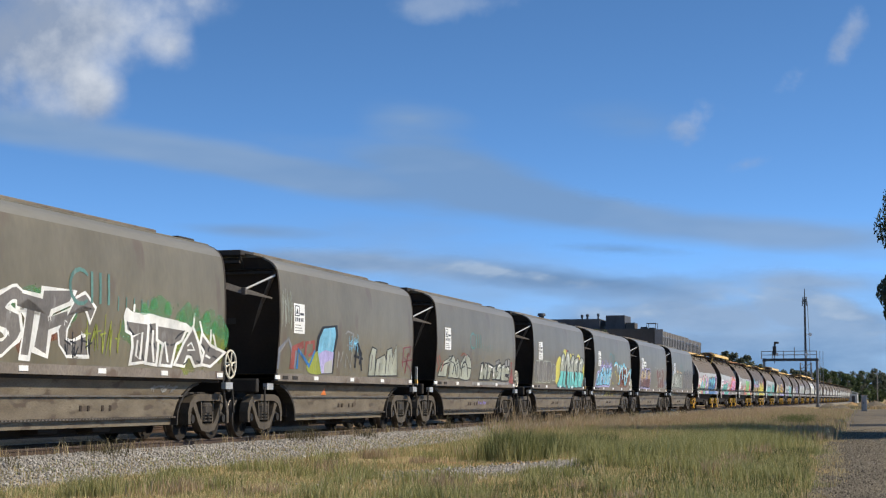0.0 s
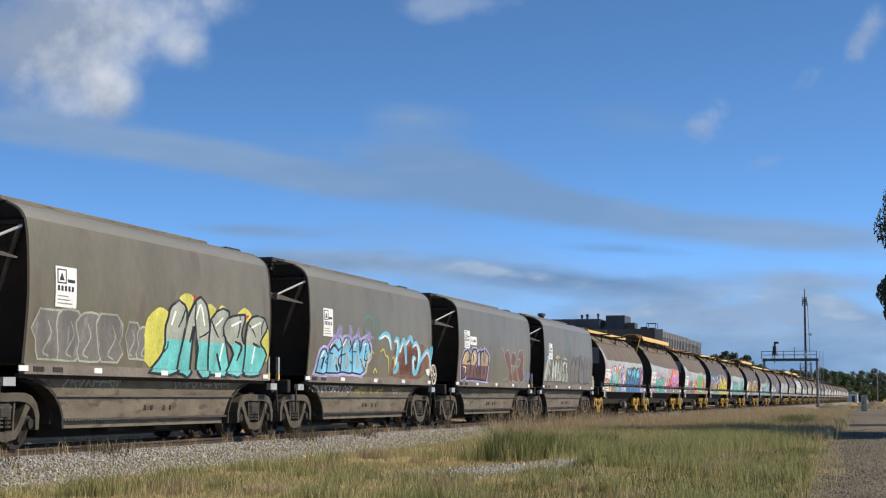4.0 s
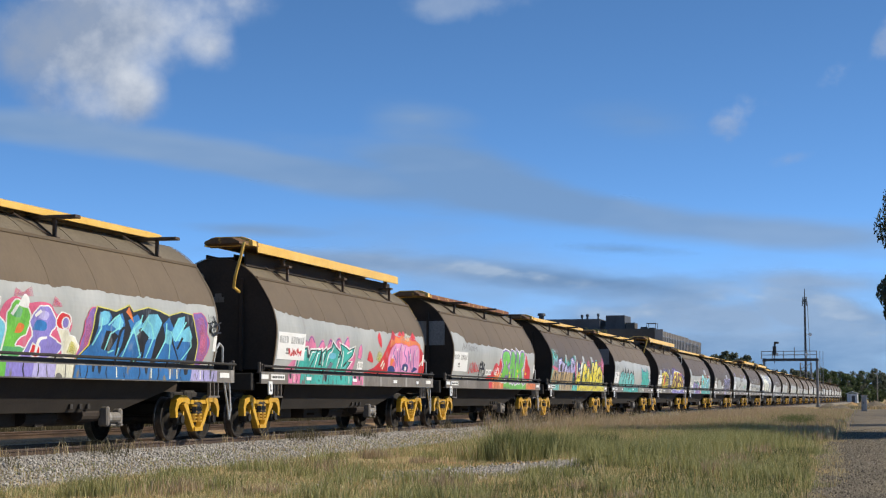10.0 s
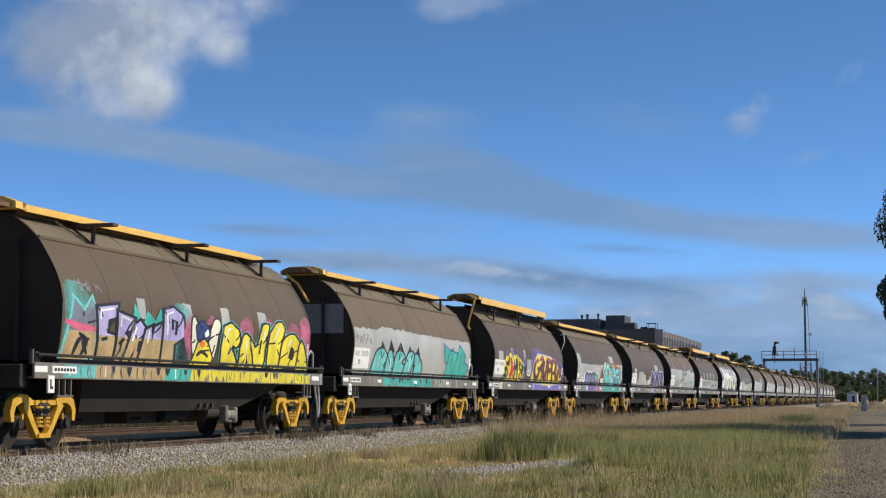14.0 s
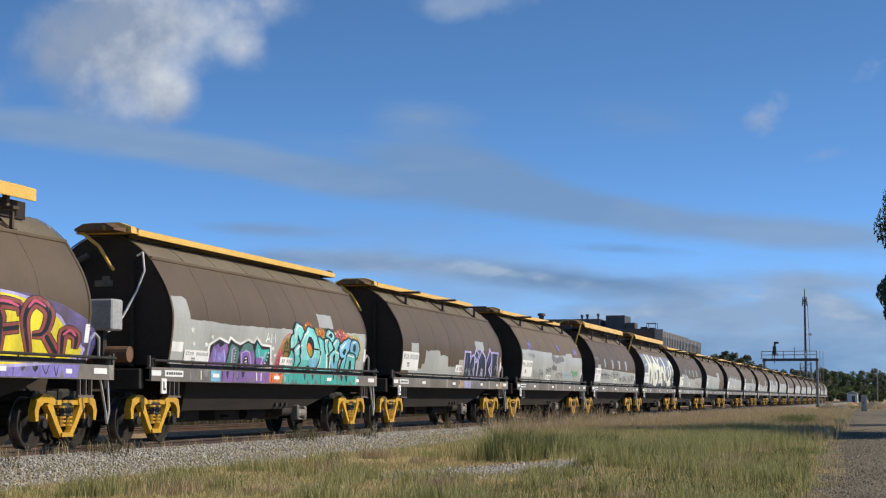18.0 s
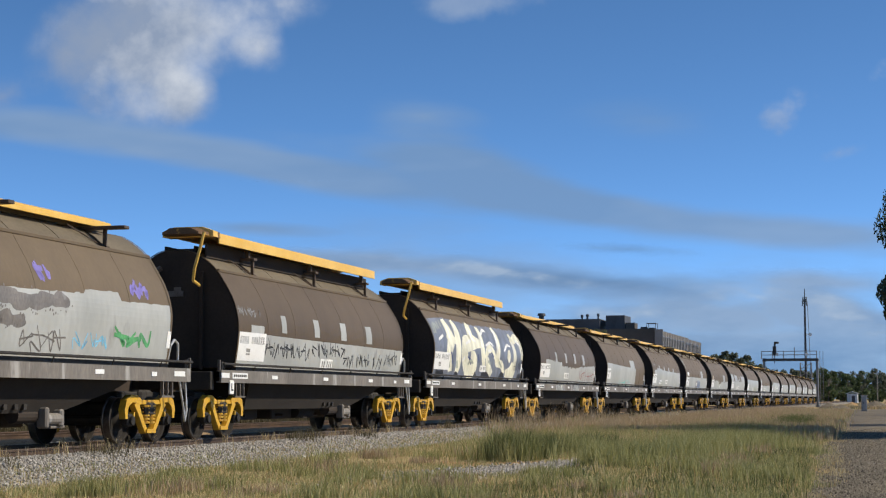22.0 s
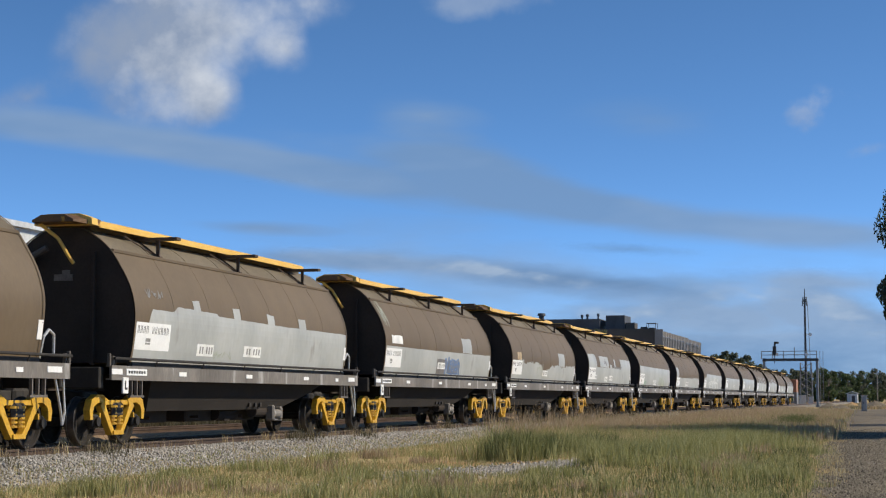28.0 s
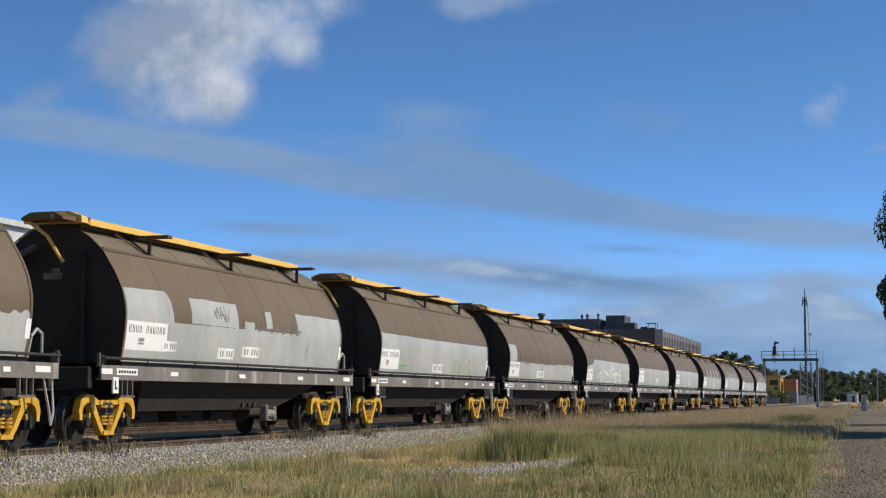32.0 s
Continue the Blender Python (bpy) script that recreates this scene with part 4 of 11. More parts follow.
def cloud(n, a0, a1, z0, z1, color, count=7):
    rng = random.Random(n * 13 + int(a0 * 31) + count)
    out = []
    for k in range(count):
        a = a0 + (a1 - a0) * (k + 0.5) / count
        z = z0 + (z1 - z0) * rng.uniform(0.3, 0.65)
        out.append((*blob(rng, a, z, (a1 - a0) / count * rng.uniform(0.65, 0.95), (z1 - z0) * rng.uniform(0.3, 0.5)), color))
    w, h = a1 - a0, z1 - z0
    for k in range(34):
        t = rng.uniform(0, math.tau)
        r = rng.uniform(0.40, 0.62)
        s = rng.uniform(0.008, 0.03)
        out.append((*blob(rng, (a0 + a1) / 2 + w * r * math.cos(t), (z0 + z1) / 2 + h * r * math.sin(t), s, s, 0.1, 6), color))
    return stick(n, out, "sprayed_cloud", color.replace("_", " ") + " sprayed cloud")


def tag(n, a0, a1, z0, z1, color, count=6, width=0.035, label=""):
    """A quick scrawl that cannot be read."""
    rng = random.Random(n * 17 + int(a0 * 29) + count)
    out, step = [], (a1 - a0) / count
    for k in range(count):
        a = a0 + (k + 0.3) * step
        p = [(a + step * rng.uniform(-0.3, 0.9), z0 + (z1 - z0) * q) for q in (rng.uniform(0.7, 1), rng.uniform(0, 0.25), rng.uniform(0.4, 0.9), rng.uniform(0, 0.5))]
        out.append((*ribbon(curve_through(p), width), color))
        if rng.random() < 0.5:
            q = [(a - step * 0.2, z0 + (z1 - z0) * rng.uniform(0.4, 0.7)), (a + step * 1.0, z0 + (z1 - z0) * rng.uniform(0.4, 0.7))]
            out.append((*ribbon(q, width), color))
    return stick(n, out, "scrawl", label or color + " scrawled tag")


def band(n, edge, color="pale", jag=0.02, z0=1.505, name="painted_band", label="pale grey fresh paint over old tags"):
    """Paint from z0 up to an uneven edge, given by (a, z) points."""
    rng = random.Random(n * 23 + int(edge[0][0] * 10))
    a0, a1 = edge[0][0], edge[-1][0]
    cols = max(2, int((a1 - a0) / 0.09))
    vs, fs, hold = [], [], 0.0
    for k in range(cols + 1):
        a = a0 + (a1 - a0) * k / cols
        top = float(np.interp(a, [e[0] for e in edge], [e[1] for e in edge]))
        if k % 2 == 0:
            hold = rng.uniform(-1, 1) * jag * (2.2 if rng.random() < 0.15 else 1)
        vs += [(a, z0), (a, max(z0 + 0.02, top + hold))]
        if k:
            fs.append((2 * k - 2, 2 * k, 2 * k + 1, 2 * k - 1))
    return stick(n, [(vs, fs, color)], name, label)


def rect(n, a0, a1, z0, z1, color="pale", name="paint_patch", jag=0.008):
    return band(n, [(a0, z1), ((a0 + a1) / 2, z1), (a1, z1)], color, jag, z0, name, color + " rectangular paint patch" if color != "pale" else "pale grey rectangular paint patch")


def sill_paint(n, a0, a1, color, z0=1.19, z1=1.41):
    """The feet of the letters where the spray ran on over the sill: worn fill, breaks and runs."""
    rng = random.Random(n * 31 + int(a0 * 41))
    ends = [(a0 - rng.uniform(0.0, 0.05), z0), (a0 + rng.uniform(0.0, 0.06), z1), (a1 + rng.uniform(0.0, 0.05), z1), (a1 - rng.uniform(0.0, 0.06), z0)]
    out = [(ends, [(0, 1, 2, 3)], color + "_worn")]
    a = a0 + rng.uniform(0.1, 0.3)
    dark = "black" if color not in ("smoke", "black") else "dull"
    while a < a1 - 0.1:
        kind = rng.random()
        w = rng.uniform(0.10, 0.26)
        if kind < 0.34:
            out.append((*ribbon(curve_through([(a, z1), (a + rng.uniform(-0.05, 0.03), (z0 + z1) / 2), (a + rng.uniform(-0.10, 0.06), z0)]), rng.uniform(0.018, 0.045)), dark))
        elif kind < 0.56:
            out.append((*fan((a, z1 - 0.03), [(a - w / 2, z1), (a - w / 3, z1 - 0.10), (a, z1 - rng.uniform(0.11, 0.19)), (a + w / 3, z1 - 0.09), (a + w / 2, z1)]), dark))
        elif kind < 0.68:
            out.append((*ribbon(curve_through([(a - w / 2, z1 - 0.03), (a, z0 + rng.uniform(0.02, 0.08)), (a + w / 2, z1 - 0.02)]), rng.uniform(0.016, 0.03)), dark))
        elif kind < 0.80:
            out.append((*fan((a, z0 + 0.03), [(a - w / 2, z0), (a - w / 3, z0 + 0.06), (a, z0 + rng.uniform(0.07, 0.14)), (a + w / 3, z0 + 0.05), (a + w / 2, z0)]), "smoke"))
        elif kind < 0.90:
            out.append((*ribbon([(a, z1 - 0.01), (a + rng.uniform(-0.02, 0.02), z0 + 0.03)], 0.05), "cream" if color not in ("cream", "white") else "rose"))
        a += rng.uniform(0.16, 0.38)
    return stick(n, out, "sill_paint", "worn " + color + " spray paint with dark breaks on the sill")


def board(n, a0, a1, z0, z1, dark=False):
    """White number board; the numbers stay plain bars."""
    rng = random.Random(n)
    out = [([(a0, z0), (a1, z0), (a1, z1), (a0, z1)], [(0, 1, 2, 3)], "white")]
    w, h = a1 - a0, z1 - z0
    for k in range(11):
        if k != 4:
            x = a0 + (0.055 + 0.083 * k) * w
            for q in (0.0, 0.034):
                b, top = 0.015 * w, z0 + h * rng.uniform(0.84, 0.88)
                out.append(([(x + q * w, z0 + h * 0.60), (x + q * w + b, z0 + h * 0.60), (x + q * w + b, top), (x + q * w, top)], [(0, 1, 2, 3)], "black"))
    for k, (p, q) in enumerate(((0.30, 0.46), (0.20, 0.30))):
        out.append(([(a0 + w * 0.30, z0 + h * p), (a0 + w * 0.44, z0 + h * p), (a0 + w * 0.44, z0 + h * (q - 0.03)), (a0 + w * 0.30, z0 + h * (q - 0.03))], [(0, 1, 2, 3)], "dull"))
    return stick(n, out, "number_board", "white board with a row of black bars")


def card(n, a0, a1, z0, z1):
    """Upright white card of a grey wagon with a framed triangle and bars."""
    w, h = a1 - a0, z1 - z0
    q = lambda x0, y0, x1, y1, c: ([(a0 + w * x0, z0 + h * y0), (a0 + w * x1, z0 + h * y0), (a0 + w * x1, z0 + h * y1), (a0 + w * x0, z0 + h * y1)], [(0, 1, 2, 3)], c)
    out = [q(0, 0, 1, 1, "white"), q(0.08, 0.58, 0.52, 0.94, "black"), q(0.13, 0.615, 0.47, 0.905, "white"),
           ([(a0 + w * 0.18, z0 + h * 0.66), (a0 + w * 0.42, z0 + h * 0.66), (a0 + w * 0.30, z0 + h * 0.86)], [(0, 1, 2)], "black"), q(0.56, 0.62, 0.92, 0.70, "black")]
    for k in range(5):
        out.append(q(0.10 + k * 0.165, 0.40, 0.20 + k * 0.165, 0.53, "black"))
    for k in range(3):
        out.append(q(0.10, 0.08 + k * 0.09, 0.80 - 0.1 * k, 0.11 + k * 0.09, "dull"))
    return stick(n, out, "number_board", "upright white card with a framed triangle")


def small_sign(n, a0, a1, z0, z1):
    w = a1 - a0
    out = [([(a0, z0), (a1, z0), (a1, z1), (a0, z1)], [(0, 1, 2, 3)], "white")]
    for k in (0.15, 0.3, 0.55, 0.7, 0.85):
        out.append(([(a0 + w * k, z0 + 0.05), (a0 + w * (k + 0.08), z0 + 0.05), (a0 + w * (k + 0.08), z1 - 0.05), (a0 + w * k, z1 - 0.05)], [(0, 1, 2, 3)], "dull"))
    return stick(n, out, "small_sign", "small white sign with dark bars")


def maker_mark(n, a0, a1, z0, z1):
    """The faded teal owner's mark, as plain shapes."""
    w, h = a1 - a0, z1 - z0
    rng = random.Random(n)
    arc = [(a0 + w * 0.13 + 0.12 * w * math.cos(t), z0 + h * 0.62 + h * 0.36 * math.sin(t)) for t in [0.8 + k * 0.42 for k in range(12)]]
    out = [(*ribbon(arc, 0.09), "verdigris")]
    for x in (0.26, 0.36, 0.46):
        out.append((*ribbon([(a0 + w * x, z0 + h * 0.30), (a0 + w * x, z0 + h * 0.97)], 0.10), "verdigris"))
    for x in (0.58, 0.68, 0.78, 0.88, 0.96):
        out.append((*ribbon([(a0 + w * x, z0 + h * 0.20), (a0 + w * x, z0 + h * 0.52)], 0.045), "verdigris"))
    return tagged(stick(n, out, "owner_mark", "faded teal owner's mark"), kind="stuff")

# ---- each wagon and what is painted on it ----
SHELLS, TRAIN = {}, []
STATES = {8: "open", 9: "rusty", 12: "open", 13: "plain", 16: "open", 17: "open"}


def assemble():
    grey, brown = grey_base(), brown_base()
    for n in range(33):
        c = 34.25 + 15.6 * (n - 20) if n >= 7 else -183.45 + 13.7 * (n - 6) + (0.15 if n % 2 else -0.15)
        src = brown if n >= 7 else grey
        w = src if n in (0, 7) else copy_thing(src, pose(0, TRACK, RAIL))
        SHELLS[n] = next(o for o in w.children if o.name.split(".")[0] == "shell")
        TRAIN.append((w, c))
        WHEELS.extend(o for b in w.children if b.name.split(".")[0] == "bogie" for o in b.children if o.name.split(".")[0] == "wheelset")
    for n, (w, c) in enumerate(TRAIN):
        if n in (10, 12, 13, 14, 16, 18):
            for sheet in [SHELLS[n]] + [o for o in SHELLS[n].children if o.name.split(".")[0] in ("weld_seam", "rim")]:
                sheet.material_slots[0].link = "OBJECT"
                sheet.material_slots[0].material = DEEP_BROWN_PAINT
        if n in (7, 9, 10):
            for o in [o for o in w.children if o.name.split(".")[0] == "reflector" and abs(o.data.vertices[0].co.x) < 5.6]:
                bpy.data.objects.remove(o)
        if n >= 7:
            hatch(w, STATES.get(n, "closed"))
            if n == 13:
                end_gear(w)
            if n in (7, 9, 11):
                for end in [o for o in w.children if o.name.split(".")[0] == "end_sheet"][:1]:
                    bm = B()
                    box(bm, -6.105, -6.084, -1.16, -0.05, 2.52, 3.28)
                    part("pale_panel", bm, END_PALE, end, "pale grey panel on the end sheet")
        elif n % 2 == 0:
            handwheel(w, 5.95)
        else:
            marker_bars(w, 5.72)


def decorate():
    cloud(0, -3.32, -1.25, 1.98, 2.69, "leaf_mist", 5)
    cloud(0, -3.03, -1.56, 1.68, 2.44, "brick_mist", 4)
    write(0, "STFC", -3.79, -0.78, 1.53, 2.56, "smoke", None, "white", None, 0.1, 0.15)
    cloud(0, 0.73, 5.37, 1.6, 2.67, "leaf_mist", 8)
    cloud(0, 2.89, 5.37, 1.44, 2.3, "olive_mist", 5)
    tag(0, -0.82, 0.53, 1.58, 2.34, "olive", 7)
    tag(0, -1.52, -0.55, 1.53, 1.98, "black", 5)
    maker_mark(0, -1.44, 1.77, 2.24, 3.06)
    tag(1, -5.26, -4.58, 2.4, 3.46, "silver", 5)
    shape(1, [(-2.53, 2.58), (-1.41, 2.66), (-1.32, 2.4), (-1.49, 2.01), (-1.5, 1.46), (-2.56, 1.44), (-2.91, 1.97), (-2.86, 2.31)], "black", False)
    shape(1, [(-2.8, 1.99), (-3.44, 1.7), (-3.31, 1.46), (-2.34, 1.46), (-2.38, 1.89)], "olive", True)
    shape(1, [(-2.42, 2.53), (-1.58, 2.6), (-1.49, 2.41), (-1.63, 2.0), (-1.61, 1.47), (-2.4, 1.45), (-2.77, 1.97), (-2.69, 2.28)], "sky", False)
    shape(1, [(-2.71, 1.92), (-2.23, 2.02), (-1.6, 1.98), (-1.61, 1.47), (-2.37, 1.45)], "lilac", False)
    shape(1, [(-2.2, 1.71), (-1.64, 1.8), (-1.61, 1.47), (-2.23, 1.46)], "pale", False)
    tag(1, -0.46, 0.3, 2.03, 2.5, "sky", 5)
    maker_mark(2, -1.34, 1.84, 2.3, 2.99)
    bubbles(3, -5.07, -2.04, 1.5, 2.36, 4, "smoke", "silver")
    bubbles(3, -1.73, -0.72, 1.58, 2.23, 2, "smoke", "silver")
    tag(3, -3.71, -1.47, 1.02, 1.25, "silver", 8)
    tag(3, 0.94, 3.69, 1.04, 1.23, "silver", 8)
    tag(2, 1.0, 2.2, 0.62, 0.78, "violet", 5)
    maker_mark(4, -1.22, 1.98, 2.31, 3.03)
    tag(4, -4.7, -1.4, 0.98, 1.26, "white", 12)
    tag(4, -1.16, 1.33, 0.96, 1.22, "lemon", 7)
    tag(4, 2.2, 3.12, 0.94, 1.19, "silver", 3)
    cloud(5, 4.26, 5.37, 1.48, 2.05, "slate", 3)
    maker_mark(6, -1.26, 1.22, 2.4, 3.01)
    tag(6, -3.84, -2.89, 1.01, 1.17, "silver", 2)
    band(7, [(-6.05, 3.29), (-5.63, 3.28), (-5.43, 2.79), (-5.34, 2.7), (-0.62, 2.71), (6.05, 2.72)], "pale", 0.015)
    tag(7, 5.38, 6.05, 2.1, 2.56, "black", 4)
    sill_paint(7, -6.04, -5.2, "cream")
    sill_paint(7, -5.21, -4.66, "yellow")
    sill_paint(7, -4.67, -3.84, "rose")
    sill_paint(7, -3.85, -3.07, "teal")
    sill_paint(7, -3.09, -2.37, "green")
    sill_paint(7, -2.38, -1.53, "violet")
    sill_paint(7, -1.55, -0.76, "lilac")
    sill_paint(7, -0.78, -0.17, "cream")
    sill_paint(7, -0.14, 4.73, "blue")
    sill_paint(7, 4.71, 6.05, "lilac")
    band(8, [(-6.05, 2.85), (-5.2, 2.78), (-3.94, 2.73), (0.37, 2.66), (6.05, 2.64)], "pale", 0.02)
    sill_paint(8, -5.37, -4.61, "pink")
    sill_paint(8, -4.58, -0.73, "teal")
    sill_paint(8, -0.69, 0.18, "pink")
    band(9, [(-6.05, 2.93), (-5.38, 2.92), (-4.55, 2.82), (-4.4, 2.66), (-2.68, 2.65), (1.18, 2.59), (6.05, 2.55)], "pale", 0.03)
    tag(9, -5.04, -3.05, 2.38, 2.62, "smoke", 8)
    sill_paint(9, -1.5, -1, "red")
    sill_paint(9, -1, 0.65, "orange")
    sill_paint(9, 0.65, 4.35, "green")
    sill_paint(9, 4.35, 6.05, "orange")
    rect(10, -3.23, -2.89, 2.31, 2.69)
    rect(10, -1.16, -0.77, 2.3, 2.7)
    rect(10, 0.74, 1.17, 2.28, 2.71)
    rect(10, 2.82, 3.31, 2.27, 2.72)
    sill_paint(10, -6.05, -4.9, "aqua")
    sill_paint(10, -4.9, -2.06, "tan")
    sill_paint(10, -2.06, -0.86, "teal")
    sill_paint(10, -0.86, 6.05, "yellow")
    tag(10, -5.73, -4.6, 2.67, 2.91, "dull", 6)
    band(11, [(-6.05, 2.67), (-3.78, 2.7), (-3.41, 2.78), (0.5, 2.71), (6.05, 2.65)], "pale", 0.03)
    tag(11, -6.05, -4.63, 2.24, 2.6, "smoke", 5)
    sill_paint(11, -3.69, 1.18, "teal")
    sill_paint(11, 1.62, 3.45, "silver")
    rect(12, -5.47, -4.79, 2.2, 2.52)
    rect(12, -6.05, -4.73, 1.59, 1.71)
    rect(12, -3.5, -3.14, 2.41, 2.67)
    rect(12, -1.4, -1.13, 2.27, 2.65)
    rect(12, -0.8, 0.07, 1.73, 2.31)
    sill_paint(12, -0.33, 5.66, "violet")
    sill_paint(12, -5.54, -5.1, "cream")
    band(13, [(-6.05, 2.83), (-5.48, 2.85), (-5.3, 2.78), (-5.33, 2.41), (-2.78, 2.38), (0.7, 2.43), (6.05, 2.52)], "pale", 0.01)
    rect(13, -6.05, -5.5, 1.75, 1.95, "white")
    rect(13, 2.43, 3.49, 2.55, 2.88)
    sill_paint(13, -5.53, -4.28, "smoke")
    sill_paint(13, -4.28, -3.75, "sky")
    sill_paint(13, -3.75, -0.96, "purple")
    sill_paint(13, -0.96, -0.15, "orange")
    sill_paint(13, -0.15, 5.31, "teal")
    rect(14, -5.22, -4.46, 2.19, 2.44)
    rect(14, -5.32, -1, 1.51, 1.72)
    band(14, [(-4.02, 1.84), (-3.68, 1.88), (-3.72, 2.26), (-2.08, 2.29), (-2.02, 2.15), (-1.13, 2.15), (-1.03, 1.84), (0.51, 1.82), (1.42, 1.77)], "pale", 0.02)
    rect(14, 2.4, 3.55, 2.44, 2.73)
    rect(14, 0.28, 0.91, 1.69, 2.07)
    sill_paint(14, 0.02, 0.72, "tan")
    sill_paint(14, 0.72, 1.64, "lilac")
    sill_paint(14, 1.64, 3.83, "smoke")
    sill_paint(14, 5.36, 6.05, "tan")
    band(15, [(-6.05, 2.67), (-4.43, 2.69), (-1.45, 2.68), (-0.44, 2.68), (-0.39, 2.59), (1.92, 2.63), (2.52, 2.64), (2.6, 2.72), (3.92, 2.75), (3.92, 2.59), (6.05, 2.61)], "pale", 0.01)
    tag(15, -4.68, -4.08, 2.68, 3.11, "violet", 3, 0.12)
    tag(15, 0.98, 1.41, 2.76, 3.14, "violet", 2, 0.10)
    tag(15, 4.39, 5.36, 2.68, 3.03, "violet", 3, 0.10)
    cloud(15, -0.39, 1.88, 2.24, 2.64, "smoke", 5)
    cloud(15, -0.33, 0.44, 1.98, 2.28, "smoke", 2)
    tag(15, -5.42, -4.46, 1.63, 1.97, "black", 5)
    tag(15, -4.03, -3.25, 1.6, 2.04, "smoke", 3)
    tag(15, -3.02, -2.11, 1.56, 2.08, "smoke", 4)
    tag(15, -1.64, -0.66, 1.78, 2.17, "black", 5)
    tag(15, 0.35, 1.81, 1.57, 2.04, "smoke", 4)
    tag(15, 2.15, 3.52, 1.67, 1.99, "sky", 5)
    tag(15, 3.65, 5.17, 1.71, 2.15, "leaf", 3, 0.09)
    tag(15, -5, -3.82, 2.39, 2.63, "dull", 6)
    band(16, [(-6.05, 2.2), (-4.56, 2.24), (-0.64, 2.21), (6.05, 2.17)], "pale", 0.004)
    rect(16, -5.37, -4.6, 2.25, 2.43)
    rect(16, -3.49, -3.18, 2.32, 2.71)
    rect(16, -1.29, -0.92, 2.3, 2.72)
    rect(16, 0.7, 1.12, 2.29, 2.73)
    rect(16, 2.77, 3.25, 2.27, 2.73)
    tag(16, -5.52, -4.6, 1.63, 2.02, "black", 4, 0.04)
    tag(16, -4.68, -4.08, 1.73, 2.19, "black", 2, 0.04)
    tag(16, -4.14, -1.66, 1.71, 2.16, "black", 9, 0.04)
    tag(16, -1.43, 0.97, 1.82, 2.23, "black", 8, 0.04)
    tag(16, 0.94, 2.09, 1.59, 2, "black", 4, 0.04)
    tag(16, 2.07, 3.15, 1.65, 2.03, "black", 4, 0.04)
    tag(16, 3.39, 4.28, 1.6, 2.03, "black", 3, 0.04)
    tag(16, 4.43, 5.57, 1.7, 2.18, "black", 4, 0.04)
    tag(16, -6.05, -4.78, 2.6, 2.83, "dull", 7)
    band(17, [(-6.05, 3.26), (-3.96, 3.37), (-0.63, 3.29), (2.74, 3.33), (6.05, 3.33), (6.02, 2.51), (6.05, 1.52)], "slate", 0.02)
    band(18, [(-6.05, 1.75), (-5.08, 1.77), (-5.09, 2.41), (-4.52, 2.4), (-4.24, 2.39), (-1.89, 2.35), (-1.69, 2.19), (1.82, 2.15), (2.41, 2.22), (6.05, 2.3)], "pale", 0.03)
    rect(18, -3.08, -2.77, 2.36, 2.73)
    rect(18, -1.01, -0.66, 2.34, 2.74)
    rect(18, 0.98, 1.37, 2.33, 2.75)
    rect(18, 2.98, 3.42, 2.31, 2.75)
    tag(18, 2.02, 6.05, 1.52, 2.22, "rust", 8)
    rect(18, -5.34, -4.53, 1.56, 1.7)
    sill_paint(18, -3.22, -1.65, "pale")
    sill_paint(18, 0.42, 1.94, "pale")
    band(19, [(-6.05, 2.56), (-5.51, 2.57), (-2.49, 2.5), (2.91, 2.42)], "pale", 0.006)
    rect(19, 1.17, 2.58, 2.37, 2.82)
    tag(19, -2.36, 1.21, 1.43, 1.91, "aqua", 4)
    band(20, [(-6.05, 2.24), (-5.47, 2.24), (-5.39, 2.51), (-4.36, 2.5), (-4.19, 2.61), (-2.25, 2.57), (-2.18, 2.52), (1.11, 2.47), (6.05, 2.44)], "pale", 0.004)
    rect(20, -3.39, -3.05, 2.56, 2.78)
    rect(20, -1.33, -0.95, 2.5, 2.73)
    rect(20, 0.64, 1.06, 2.45, 2.69)
    rect(20, 2.65, 3.12, 2.44, 2.69)
    tag(20, -2.35, -1.4, 1.64, 1.84, "silver", 4)
    tag(20, -5.57, -4.76, 2.72, 2.91, "dull", 5)
    band(21, [(-6.05, 2.29), (-3.08, 2.28), (1.1, 2.28), (6.05, 2.29)], "pale", 0.003)
    rect(21, -5.48, -4.46, 2.37, 2.6, "white")
    rect(21, 2.31, 3.52, 2.3, 2.76)
    rect(21, -0.72, 0.31, 1.58, 2.04, "smoke")
    write(21, "NEBER", 0.33, 2.08, 1.64, 2.05, "slate", None, "blue", None, 0.1, 0.1)
    tag(21, -5.89, -5.4, 2.79, 3.61, "silver", 5, 0.04)
    band(22, [(-6.05, 2.19), (-4.35, 2.27), (-4.07, 2.17), (-1.82, 2.23), (-0.85, 2.08), (-0.47, 1.84), (0.5, 2.0), (1.16, 2.15), (4.05, 2.17), (6.05, 2.21)], "pale", 0.05)
    rect(22, 2.52, 3.78, 2.16, 2.68)
    rect(22, -5.23, -4.55, 2.27, 2.55, "tan")
    tag(22, -1.97, -0.62, 1.63, 2.25, "silver", 4, 0.05)
    band(23, [(-6.05, 2.86), (-4.2, 2.89), (-4.05, 2.72), (-4.05, 2.3), (-1.77, 2.31), (3.03, 2.33), (6.05, 2.35)], "pale", 0.004)
    rect(23, -3.13, -0.69, 2.32, 2.83)
    rect(23, 0.95, 1.31, 2.36, 2.76)
    rect(23, 2.92, 6.05, 2.31, 2.8)
    tag(23, -2, -1.13, 2.38, 2.77, "smoke", 6)
    tag(23, -0.35, 3.03, 2.27, 2.49, "smoke", 8)
    rect(23, -0.34, 0.21, 2.28, 2.48)
